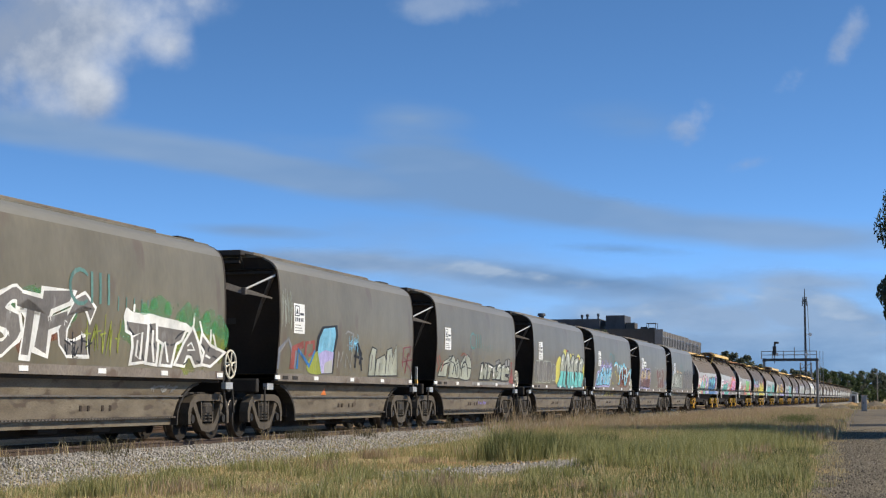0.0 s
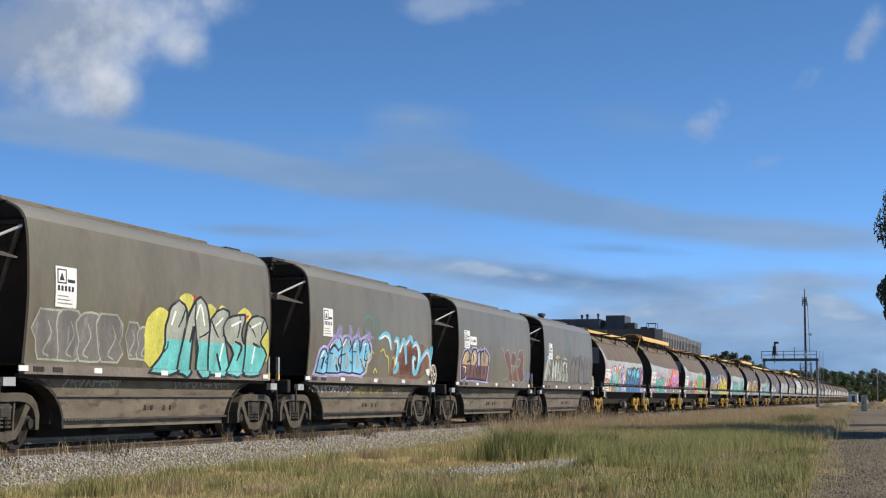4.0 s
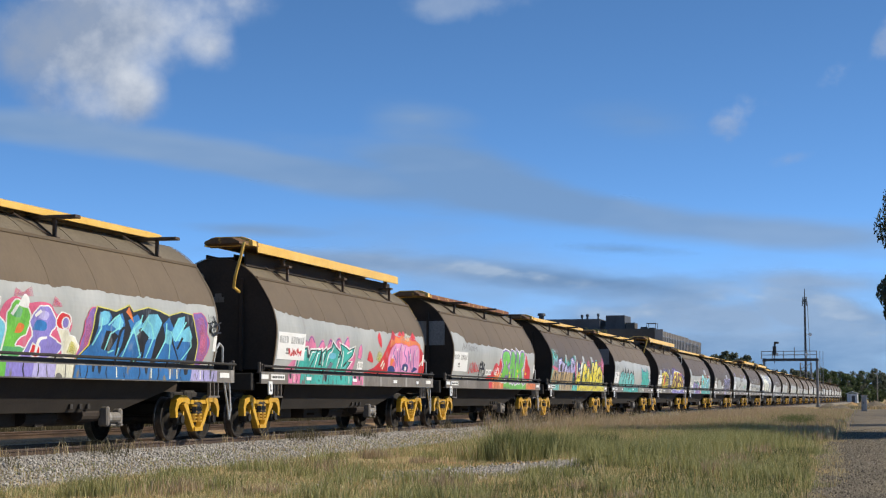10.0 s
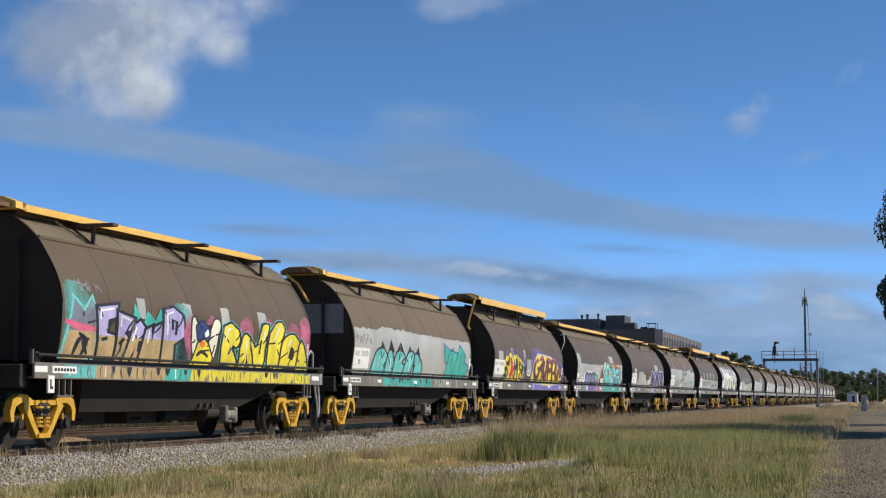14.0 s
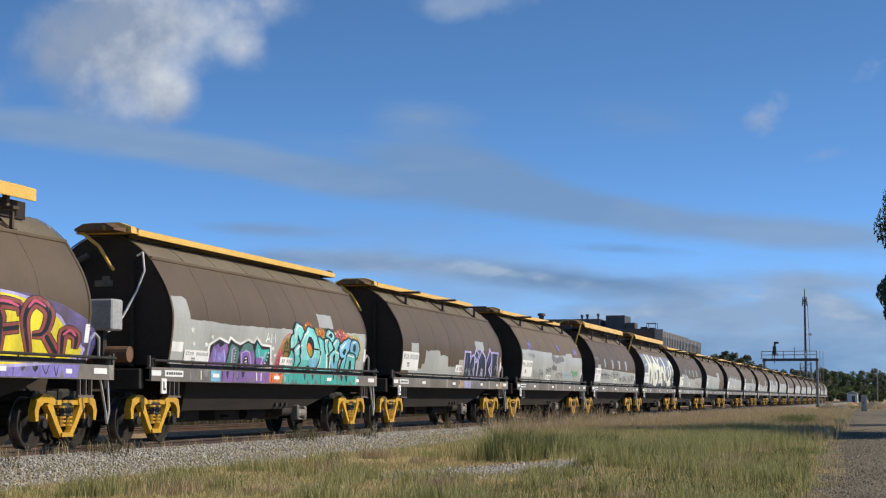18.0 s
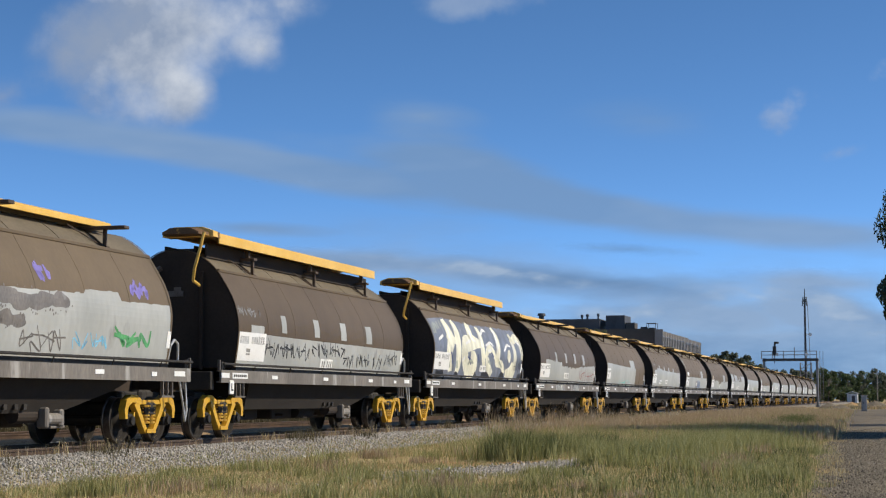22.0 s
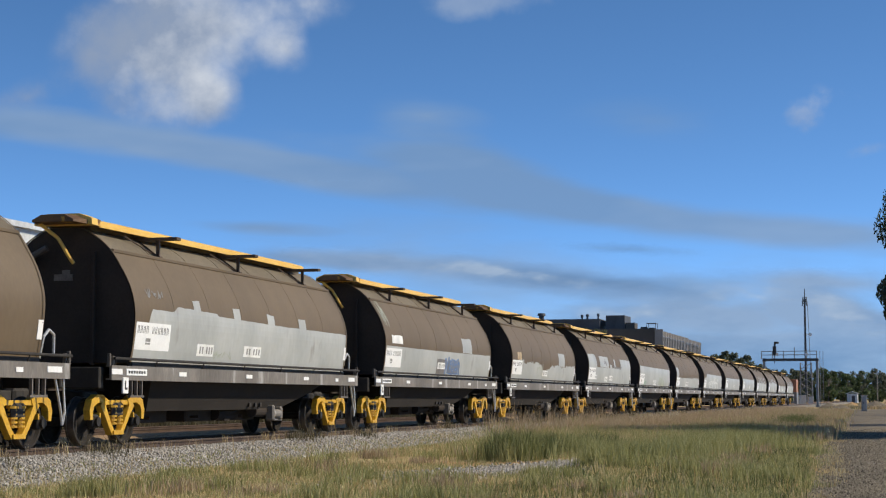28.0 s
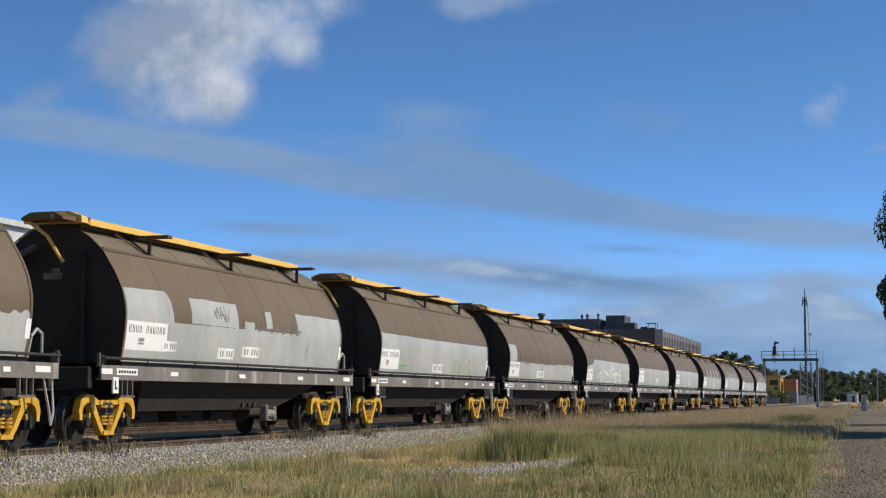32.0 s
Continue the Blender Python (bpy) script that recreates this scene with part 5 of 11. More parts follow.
    band(24, [(-6.05, 2.63), (-1.18, 2.59), (6.05, 2.58)], "pale", 0.005)
    cloud(24, 1.51, 3.76, 1.53, 2.03, "silver", 3)
    tag(24, -4.59, -3.43, 1.57, 1.89, "leaf", 3)
    band(25, [(-6.05, 2.75), (-5.67, 2.76), (-5.53, 2.19), (-1.37, 2.17), (6.05, 2.23)], "pale", 0.03)
    rect(25, -6.05, -4.89, 2.22, 2.8)
    band(26, [(-6.05, 2.29), (-4.64, 2.41), (-4.17, 2.63), (6.05, 2.6)], "pale", 0.01)
    tag(26, -3.44, 3.55, 1.41, 2.5, "white", 7, 0.08)
    band(27, [(-6.05, 2.5), (0.0, 2.5), (6.05, 2.5)], "pale", 0.01)
    band(28, [(-6.05, 2.62), (0.0, 2.62), (6.05, 2.62)], "pale", 0.015)
    band(29, [(-6.05, 2.4), (0.0, 2.4), (6.05, 2.4)], "pale", 0.08)
    [rect(29, x, x + 0.5, 2.4, 3.0) for x in (-3.2, -1.0, 1.2, 3.4)]
    band(30, [(-6.05, 2.55), (0.0, 2.55), (6.05, 2.55)], "pale", 0.1)
    [rect(30, x, x + 0.5, 2.4, 3.0) for x in (-3.2, -1.0, 1.2, 3.4)]
    band(31, [(-6.05, 2.3), (0.0, 2.3), (6.05, 2.3)], "pale", 0.08)
    band(32, [(-6.05, 2.45), (0.0, 2.45), (6.05, 2.45)], "pale", 0.06)
    [rect(32, x, x + 0.5, 2.4, 3.0) for x in (-3.2, -1.0, 1.2, 3.4)]


def letter_art():
    piece(0, "white-edged dark letters with green mist")
    blot("white", [(0.65, 2.32), (0.76, 2.48), (1.06, 2.41), (1.75, 2.42), (2.28, 2.38), (3.42, 2.31), (3.63, 2.14), (2.30, 2.20), (1.09, 2.20), (0.75, 2.17)])
    blot("smoke", [(0.80, 2.23), (1.68, 2.21), (1.67, 2.04), (1.64, 1.54), (1.12, 1.50), (1.16, 1.78), (1.08, 2.03), (0.84, 2.08)], edge=("white", 0.055), soft=False)
    blot("smoke", [(1.76, 2.23), (2.02, 2.25), (2.14, 2.06), (2.15, 1.77), (2.14, 1.50), (1.77, 1.52), (1.78, 1.85)], edge=("white", 0.055), soft=False)
    blot("smoke", [(2.13, 2.20), (3.36, 2.16), (3.21, 1.98), (2.96, 1.91), (2.82, 1.49), (2.39, 1.50), (2.46, 1.89), (2.17, 1.96)], edge=("white", 0.055), soft=False)
    blot("smoke", [(3.74, 2.20), (4.04, 1.93), (4.31, 1.54), (3.99, 1.51), (3.76, 1.69), (3.54, 1.69), (3.42, 1.50), (3.08, 1.52), (3.40, 1.91)], edge=("white", 0.055), soft=False)
    blot("smoke", [(4.25, 2.09), (4.67, 1.89), (5.36, 1.78), (5.07, 1.65), (4.75, 1.52), (4.36, 1.55), (4.43, 1.78), (4.21, 1.93)], edge=("white", 0.055), soft=False)
    line("white", 0.05, [(1.09, 1.97), (1.47, 2.06), (1.46, 1.56), (1.27, 1.63), (1.29, 1.91)], soft=False)
    line("white", 0.05, [(1.92, 2.12), (1.93, 1.86), (2.06, 1.52)], soft=False)
    line("white", 0.05, [(2.48, 1.92), (2.69, 1.53)], soft=False)
    line("white", 0.05, [(3.54, 1.87), (3.71, 1.94), (3.90, 1.80), (3.56, 1.79)], soft=False)
    line("white", 0.05, [(4.47, 1.71), (4.72, 1.66)], soft=False)
    line("white", 0.05, [(1.06, 2.42), (1.07, 2.56)], soft=False)
    line("white", 0.05, [(3.76, 2.21), (3.79, 2.53)], soft=False)
    line("white", 0.05, [(4.25, 2.11), (4.06, 2.38)], soft=False)
    line("white", 0.05, [(4.67, 1.91), (4.66, 2.24)], soft=False)
    line("white", 0.05, [(5.01, 1.83), (4.77, 2.16)], soft=False)
    blot("leaf_mist", [(1.35, 2.40), (1.38, 2.56), (1.54, 2.61), (1.64, 2.51), (1.63, 2.41)])
    blot("leaf_mist", [(1.75, 2.52), (1.78, 2.68), (1.94, 2.73), (2.05, 2.63), (2.03, 2.53)])
    blot("leaf_mist", [(2.37, 2.46), (2.41, 2.62), (2.58, 2.68), (2.69, 2.57), (2.67, 2.46)])
    blot("leaf_mist", [(3.08, 2.34), (3.11, 2.50), (3.28, 2.56), (3.40, 2.45), (3.40, 2.34)])
    blot("leaf_mist", [(3.70, 2.45), (3.74, 2.61), (3.92, 2.67), (4.04, 2.57), (4.03, 2.45)])
    blot("leaf_mist", [(4.23, 2.37), (4.26, 2.54), (4.45, 2.60), (4.58, 2.49), (4.57, 2.38)])
    blot("leaf_mist", [(4.70, 2.16), (4.72, 2.33), (4.91, 2.39), (5.05, 2.28), (5.04, 2.17)])
    blot("leaf_mist", [(5.01, 2.09), (5.03, 2.26), (5.22, 2.32), (5.36, 2.21), (5.36, 2.09)])
    piece(1, "faded red and blue letters, silver block letters")
    line("slate", 0.09, [(-5.36, 1.50), (-5.36, 1.97), (-4.82, 2.20), (-4.52, 1.94), (-4.53, 1.53)], soft=False)
    line("dull", 0.05, [(-5.36, 1.87), (-4.82, 2.21), (-4.45, 1.91)], soft=False)
    blot("rust", [(-4.62, 1.52), (-4.57, 2.04), (-3.83, 2.19), (-3.77, 2.02), (-4.28, 1.96), (-4.28, 1.52)], soft=False)
    line("rust", 0.1, [(-3.64, 1.86), (-3.63, 2.15), (-3.10, 2.19), (-3.04, 1.95), (-3.42, 1.85)], soft=False)
    line("blue", 0.1, [(-4.13, 1.53), (-4.13, 1.98), (-3.30, 1.61), (-2.98, 1.99)], soft=False)
    line("slate", 0.05, [(-4.29, 1.53), (-4.28, 1.95)], soft=False)
    blot("silver", [(1.37, 1.45), (1.38, 1.97), (1.55, 2.19), (1.91, 2.14), (1.84, 1.96), (1.89, 1.46)], edge=("black", 0.03), soft=False)
    blot("silver", [(1.93, 1.46), (2.01, 1.88), (2.66, 2.01), (2.94, 1.78), (2.87, 1.47)], edge=("black", 0.03), soft=False)
    blot("silver", [(2.87, 1.47), (2.90, 2.15), (3.27, 2.22), (3.42, 1.95), (3.73, 2.32), (3.96, 1.49)], edge=("black", 0.03), soft=False)
    line("smoke", 0.045, [(1.53, 1.58), (1.59, 1.99)], soft=False)
    line("smoke", 0.045, [(2.26, 1.55), (2.29, 1.80)], soft=False)
    line("smoke", 0.045, [(3.10, 1.57), (3.16, 2.04), (3.45, 1.79), (3.62, 2.13)], soft=False)
    line("dull", 0.06, [(-1.25, 1.60), (-1.21, 2.02), (-1.01, 1.76), (-0.88, 2.03)], soft=False)
    line("dull", 0.06, [(-0.75, 2.46), (-0.57, 2.54), (-0.14, 2.49), (-0.13, 2.17), (-0.60, 2.19)], soft=False)
    line("dull", 0.06, [(-0.64, 1.61), (-0.60, 1.96), (-0.21, 1.62), (-0.14, 2.02)], soft=False)
    line("black", 0.075, [(0.18, 1.63), (0.18, 2.19), (0.51, 1.96), (0.76, 1.56)], soft=False)
    line("black", 0.075, [(0.25, 2.27), (0.60, 2.00), (0.52, 1.72)], soft=False)
    line("black", 0.075, [(0.03, 1.94), (0.77, 1.87)], soft=False)
    line("maroon", 0.045, [(4.45, 1.73), (4.43, 2.26), (5.17, 2.32), (5.08, 2.06), (4.58, 2.00), (5.36, 1.61)], soft=False)
    line("maroon", 0.045, [(4.37, 1.86), (5.36, 1.95)], soft=False)
    line("maroon", 0.045, [(4.74, 1.56), (4.94, 2.14)], soft=False)
    piece(2, "silver block letters with black outlines")
    blot("silver", [(0.15, 1.50), (0.29, 1.99), (0.54, 2.02), (0.72, 1.83), (0.83, 2.02), (1.13, 2.00), (1.11, 1.50), (0.82, 1.50), (0.73, 1.69), (0.61, 1.49)], edge=("black", 0.05), soft=False)
    blot("silver", [(1.27, 2.01), (1.98, 1.93), (1.90, 1.80), (1.68, 1.76), (1.58, 1.50), (1.22, 1.50), (1.32, 1.75), (1.20, 1.82)], edge=("black", 0.05), soft=False)
    blot("silver", [(2.02, 1.91), (2.45, 1.96), (2.45, 1.73), (2.65, 1.78), (2.62, 1.53), (2.02, 1.52), (2.01, 1.74)], edge=("black", 0.05), soft=False)
    blot("silver", [(2.56, 1.79), (2.70, 2.02), (3.05, 2.06), (3.26, 1.94), (3.26, 1.76), (3.12, 1.51), (2.54, 1.52)], edge=("black", 0.05), soft=False)
    blot("silver", [(3.32, 1.98), (3.70, 2.05), (3.97, 1.91), (4.22, 1.99), (4.50, 1.88), (4.42, 1.71), (3.92, 1.72), (3.92, 1.62), (4.42, 1.57), (4.39, 1.49), (3.38, 1.48), (3.28, 1.73)], edge=("black", 0.05), soft=False)
    blot("dull", [(3.71, 1.97), (3.77, 2.17), (4.03, 2.21), (4.11, 1.99)], edge=("black", 0.03), soft=False)
    blot("dull", [(4.18, 2.00), (4.20, 2.24), (4.48, 2.23), (4.45, 2.01)], edge=("black", 0.03), soft=False)
    blot("dull", [(2.48, 2.02), (2.38, 2.11), (2.82, 2.19), (2.80, 2.05)], edge=("black", 0.03), soft=False)
    line("white", 0.035, [(0.32, 1.72), (0.41, 1.96)], soft=False)
    line("white", 0.035, [(1.32, 1.96), (1.94, 1.89)], soft=False)
    line("white", 0.035, [(2.10, 1.88), (2.16, 1.61)], soft=False)
    line("white", 0.035, [(2.71, 1.95), (3.02, 2.00)], soft=False)
    line("white", 0.035, [(3.42, 1.92), (3.71, 1.99)], soft=False)
    line("white", 0.035, [(4.25, 1.95), (4.46, 1.86)], soft=False)
    blot("dull", [(-0.95, 1.38), (4.54, 1.44), (4.34, 1.34), (-0.94, 1.29)], soft=False)
    blot("rust", [(4.57, 1.39), (4.72, 1.70), (4.84, 2.03), (5.18, 1.52), (5.24, 1.37)], soft=False)
    line("rust", 0.06, [(4.60, 2.08), (4.78, 2.13), (4.80, 2.01), (4.61, 2.02)])
    piece(2, "cream letters with black lines and rose strokes")
    blot("silver", [(-5.11, 1.53), (-4.79, 1.87), (-4.07, 2.07), (-3.52, 2.16), (-3.28, 1.98), (-4.03, 1.87), (-4.20, 1.54)], edge=("black", 0.025))
    blot("silver", [(-3.89, 1.51), (-3.75, 2.01), (-3.35, 2.16), (-3.10, 1.94), (-2.92, 2.11), (-2.68, 1.93), (-2.49, 1.52)], edge=("black", 0.025))
    blot("silver", [(-2.49, 1.49), (-2.44, 1.94), (-2.05, 2.19), (-1.52, 2.21), (-1.18, 1.98), (-1.23, 1.49)], edge=("black", 0.025))
    line("black", 0.0525, [(-4.90, 1.65), (-4.52, 1.88), (-3.88, 1.96)])
    line("black", 0.0525, [(-3.40, 1.59), (-3.24, 1.92), (-2.99, 1.60)])
    line("black", 0.0525, [(-2.31, 1.52), (-2.27, 1.87), (-1.99, 2.02), (-1.65, 1.89), (-1.50, 1.53)])
    line("black", 0.0525, [(-2.86, 1.54), (-2.88, 1.89)])
    line("brick", 0.05, [(-5.36, 2.09), (-5.16, 1.86)], soft=False)
    line("brick", 0.05, [(-5.16, 2.15), (-4.86, 1.94)], soft=False)
    line("brick", 0.05, [(-4.75, 1.67), (-4.60, 2.00)], soft=False)
    line("brick", 0.05, [(-2.52, 2.19), (-2.17, 2.30), (-1.78, 2.22)], soft=False)
    line("brick", 0.05, [(-5.22, 1.66), (-5.00, 1.86)], soft=False)
    piece(3, "silver and aqua letters with yellow flames")
    blot("lemon", [(-0.94, 1.54), (-1.02, 2.21), (-0.68, 2.48), (-0.30, 2.56), (0.11, 2.35), (-0.03, 1.69), (-0.57, 1.41)])
    blot("lemon", [(0.21, 2.63), (0.70, 2.89), (1.15, 2.83), (0.81, 2.52)])
    blot("lemon", [(1.69, 2.61), (1.95, 2.76), (2.33, 2.61), (1.95, 2.42)])
    blot("lemon", [(2.38, 2.64), (2.60, 2.76), (2.96, 2.60), (2.65, 2.42)])
    blot("lemon", [(3.37, 2.59), (3.84, 2.77), (4.26, 2.60), (3.75, 2.43)])
    blot("lemon", [(4.61, 2.40), (4.94, 2.56), (5.26, 2.33), (5.36, 1.74), (4.96, 1.70)])
    blot("red", [(1.11, 2.88), (1.65, 2.81), (1.65, 2.55), (1.31, 2.65)], soft=False)
    blot("red", [(3.55, 2.60), (4.12, 2.62), (3.88, 2.49)], soft=False)
    blot("silver", [(-0.72, 1.33), (-0.11, 1.71), (-0.07, 2.24), (0.17, 2.61), (0.57, 2.70), (0.78, 2.47), (0.66, 1.97), (0.44, 1.35)], edge=("black", 0.05), low=("aqua", 1.98))
    blot("silver", [(0.60, 1.36), (0.82, 2.19), (1.14, 2.64), (1.48, 2.82), (1.86, 2.56), (2.10, 1.37), (1.51, 1.36), (1.51, 1.85), (1.13, 2.28), (1.09, 1.35)], edge=("black", 0.05), low=("aqua", 1.98))
    blot("silver", [(2.10, 1.37), (2.08, 2.43), (2.91, 2.63), (2.82, 2.03), (3.08, 1.38)], edge=("black", 0.05), low=("aqua", 1.98))
    blot("silver", [(3.03, 1.35), (3.37, 1.78), (2.79, 2.17), (2.92, 2.49), (3.79, 2.58), (3.65, 2.19), (4.08, 1.77), (3.81, 1.36)], edge=("black", 0.05), low=("aqua", 1.98))
    blot("silver", [(4.00, 1.36), (4.08, 2.44), (4.79, 2.59), (5.15, 2.42), (4.77, 2.08), (5.18, 1.79), (4.77, 1.37)], edge=("black", 0.05), low=("aqua", 1.98))
    line("white", 0.045, [(0.12, 2.25), (0.29, 2.52)])
    line("white", 0.045, [(1.27, 2.42), (1.48, 2.71), (1.71, 2.30)])
    line("white", 0.045, [(2.27, 2.32), (2.65, 2.50)])
    line("white", 0.045, [(3.11, 2.35), (3.65, 2.48)])
    line("white", 0.045, [(4.23, 2.36), (4.80, 2.50)])
    line("white", 0.045, [(2.58, 1.56), (2.74, 1.98)])
    line("white", 0.045, [(4.41, 1.59), (4.51, 1.96)])
    line("black", 0.06, [(1.04, 1.94), (1.22, 2.26), (1.42, 1.74)])
    line("black", 0.06, [(3.36, 2.04), (3.75, 1.94), (3.55, 1.64)])
    line("black", 0.06, [(2.44, 1.76), (2.71, 1.42)])
    line("black", 0.06, [(4.39, 2.03), (4.80, 1.96)])
    piece(4, "sky-blue letters with a lilac halo")
    blot("sky", [(-4.76, 1.47), (-4.59, 1.85), (-4.34, 2.04), (-4.00, 1.87), (-4.00, 1.69), (-4.05, 1.49)], edge=("black", 0.04), glow=("lilac", 0.108))
    blot("sky", [(-3.95, 1.49), (-3.94, 1.97), (-3.68, 2.25), (-3.29, 2.34), (-3.06, 2.21), (-3.02, 1.96), (-3.24, 1.82), (-3.01, 1.51)], edge=("black", 0.04), glow=("lilac", 0.108))
    blot("sky", [(-2.91, 1.52), (-2.94, 2.10), (-2.66, 2.37), (-2.34, 2.24), (-2.10, 1.94), (-2.06, 1.53)], edge=("black", 0.04), glow=("lilac", 0.108))
    blot("sky", [(-2.02, 1.54), (-2.09, 2.23), (-1.71, 2.36), (-1.53, 1.96), (-1.31, 2.31), (-0.98, 2.33), (-1.06, 1.56)], edge=("black", 0.04), glow=("lilac", 0.108))
    blot("sky", [(-1.03, 1.88), (-0.97, 2.31), (-0.65, 2.16), (-0.76, 1.87)], edge=("black", 0.04), glow=("lilac", 0.108))
    line("black", 0.075, [(-4.43, 1.56), (-4.27, 1.86)])
    line("black", 0.075, [(-3.90, 2.00), (-3.59, 2.16), (-3.18, 2.01)])
    line("tan", 0.05, [(-3.55, 1.74), (-3.42, 1.87), (-3.33, 1.77), (-3.44, 1.56)])
    line("tan", 0.05, [(-2.91, 2.02), (-2.71, 2.26), (-2.41, 2.18)])
    line("tan", 0.05, [(-2.76, 1.84), (-2.61, 1.94), (-2.45, 1.81), (-2.51, 1.60), (-2.65, 1.69)])
    line("tan", 0.05, [(-1.68, 1.60), (-1.66, 1.96)])
    line("tan", 0.05, [(-1.29, 1.64), (-1.22, 1.91)])
    line("black", 0.075, [(-3.20, 1.53), (-3.35, 1.68)])
    line("white", 0.05, [(-3.91, 2.08), (-3.64, 2.24), (-3.31, 2.31)])
    line("white", 0.05, [(-2.93, 2.16), (-2.68, 2.34)])
    line("white", 0.05, [(-2.04, 2.16), (-1.77, 2.33)])
    line("white", 0.05, [(-4.55, 1.82), (-4.33, 1.99)])
    line("white", 0.05, [(-1.21, 2.23), (-1.01, 2.28)])
    blot("lilac_mist", [(-3.67, 2.32), (-3.41, 2.56), (-3.22, 2.67), (-3.01, 2.49), (-3.65, 2.19)])
    blot("lilac_mist", [(-2.61, 2.42), (-2.42, 2.70), (-2.20, 2.49), (-2.59, 2.29)])
    blot("lilac_mist", [(-1.99, 2.40), (-1.75, 2.66), (-1.56, 2.43), (-1.97, 2.27)])
    blot("lilac_mist", [(-1.12, 2.45), (-0.82, 2.62), (-0.58, 2.48), (-0.40, 2.46), (-1.11, 2.31)])
    piece(4, "looping cyan strokes with white lights")
    blot("brick_mist", [(1.45, 1.55), (1.83, 2.27), (2.90, 2.49), (4.41, 2.32), (4.92, 1.96), (4.51, 1.55), (2.53, 1.49)])
    blot("oxide_mist", [(2.38, 1.57), (2.47, 2.04), (3.37, 2.22), (4.01, 2.02), (4.19, 1.61)])
    line("cyan", 0.15, [(0.04, 2.43), (0.63, 2.59), (1.02, 2.51), (1.27, 2.17)])
    line("cyan", 0.15, [(1.60, 1.55), (1.90, 1.65), (1.96, 1.87)])
    line("cyan", 0.15, [(1.49, 2.40), (1.80, 2.49), (1.89, 2.24), (1.72, 1.75)])
    line("cyan", 0.15, [(2.02, 2.12), (2.37, 2.49), (2.59, 2.27), (2.79, 1.81)])
    line("cyan", 0.15, [(2.58, 2.34), (3.07, 2.58), (3.31, 2.42)])
    line("cyan", 0.15, [(3.33, 2.30), (3.66, 2.46), (4.06, 2.19), (4.07, 1.84), (3.83, 1.58), (3.58, 1.64), (3.44, 2.03), (3.75, 1.95)])
    line("cyan", 0.15, [(4.08, 1.82), (4.51, 2.09), (4.92, 2.25), (5.21, 2.09), (5.36, 1.76)])
    line("cyan", 0.15, [(5.20, 2.16), (5.36, 2.36), (5.36, 2.00)])
    line("white", 0.065, [(0.23, 2.45), (0.66, 2.54), (1.02, 2.44), (1.21, 2.19)])
    line("white", 0.065, [(1.60, 2.40), (1.81, 2.44), (1.83, 2.24)])
    line("white", 0.065, [(2.07, 2.12), (2.35, 2.40)])
    line("white", 0.065, [(2.64, 2.34), (3.02, 2.52)])
    line("white", 0.065, [(3.44, 2.33), (3.73, 2.39), (3.98, 2.17), (4.00, 1.90)])
    line("white", 0.065, [(3.67, 2.04), (3.46, 1.92), (3.62, 1.71)])
    line("white", 0.065, [(4.52, 2.04), (4.87, 2.20), (5.15, 2.06), (5.35, 1.73), (5.27, 1.54)])
    line("white", 0.065, [(1.82, 2.00), (1.76, 1.78)])
    blot("white", [(4.85, 1.70), (5.36, 1.74), (5.36, 1.58), (5.27, 1.51), (5.00, 1.57)], soft=False)
    line("lemon", 0.045, [(-0.82, 1.50), (-0.78, 1.85), (-0.50, 2.08), (-0.31, 2.03)])
    line("lemon", 0.045, [(0.23, 2.09), (0.51, 2.17), (0.74, 2.01), (1.00, 1.95), (1.14, 1.54)])
    line("lemon", 0.045, [(1.37, 1.92), (1.53, 1.99), (1.68, 1.77), (1.51, 1.62)])
    line("lemon", 0.045, [(-0.23, 1.52), (-0.11, 1.64), (0.10, 1.52)])
    piece(5, "tan and rust block letters with a lilac halo")
    blot("tan", [(-4.81, 1.50), (-4.94, 1.99), (-4.62, 2.31), (-4.26, 2.38), (-3.99, 2.27), (-4.07, 2.09), (-4.34, 2.05), (-4.25, 1.99), (-3.83, 2.05), (-3.77, 1.52), (-4.11, 1.50), (-4.25, 1.72), (-4.43, 1.56)], edge=("black", 0.06), glow=("lilac", 0.108), low=("oxide", 1.94), soft=False)
    blot("tan", [(-3.65, 1.50), (-3.74, 2.21), (-3.54, 2.42), (-3.15, 2.43), (-2.97, 2.24), (-3.00, 2.06), (-3.17, 1.98), (-2.82, 1.52), (-3.12, 1.49), (-3.33, 1.76), (-3.33, 1.51)], edge=("black", 0.06), glow=("lilac", 0.108), low=("oxide", 1.94), soft=False)
    blot("lilac", [(-2.75, 1.50), (-2.89, 2.31), (-2.62, 2.39), (-2.32, 1.50)], edge=("black", 0.06), glow=("lilac", 0.108), low=("oxide", 1.94), soft=False)
    blot("tan", [(-2.29, 1.49), (-2.46, 2.36), (-2.12, 2.41), (-1.93, 1.90), (-1.83, 2.42), (-1.35, 2.26), (-1.54, 1.48)], edge=("black", 0.06), glow=("lilac", 0.108), low=("oxide", 1.94), soft=False)
    line("cream", 0.04, [(-4.81, 2.02), (-4.55, 2.25)])
    line("cream", 0.04, [(-3.64, 2.15), (-3.47, 2.35)])
    line("cream", 0.04, [(-3.47, 2.18), (-3.37, 2.30), (-3.23, 2.16), (-3.39, 2.06)])
    line("cream", 0.04, [(-2.71, 1.97), (-2.73, 2.23)])
    line("cream", 0.04, [(-2.26, 2.10), (-2.30, 2.32)])
    line("cream", 0.04, [(-1.66, 2.12), (-1.55, 2.27)])
    line("cream", 0.04, [(-4.76, 1.88), (-4.38, 1.83), (-4.46, 1.65)])
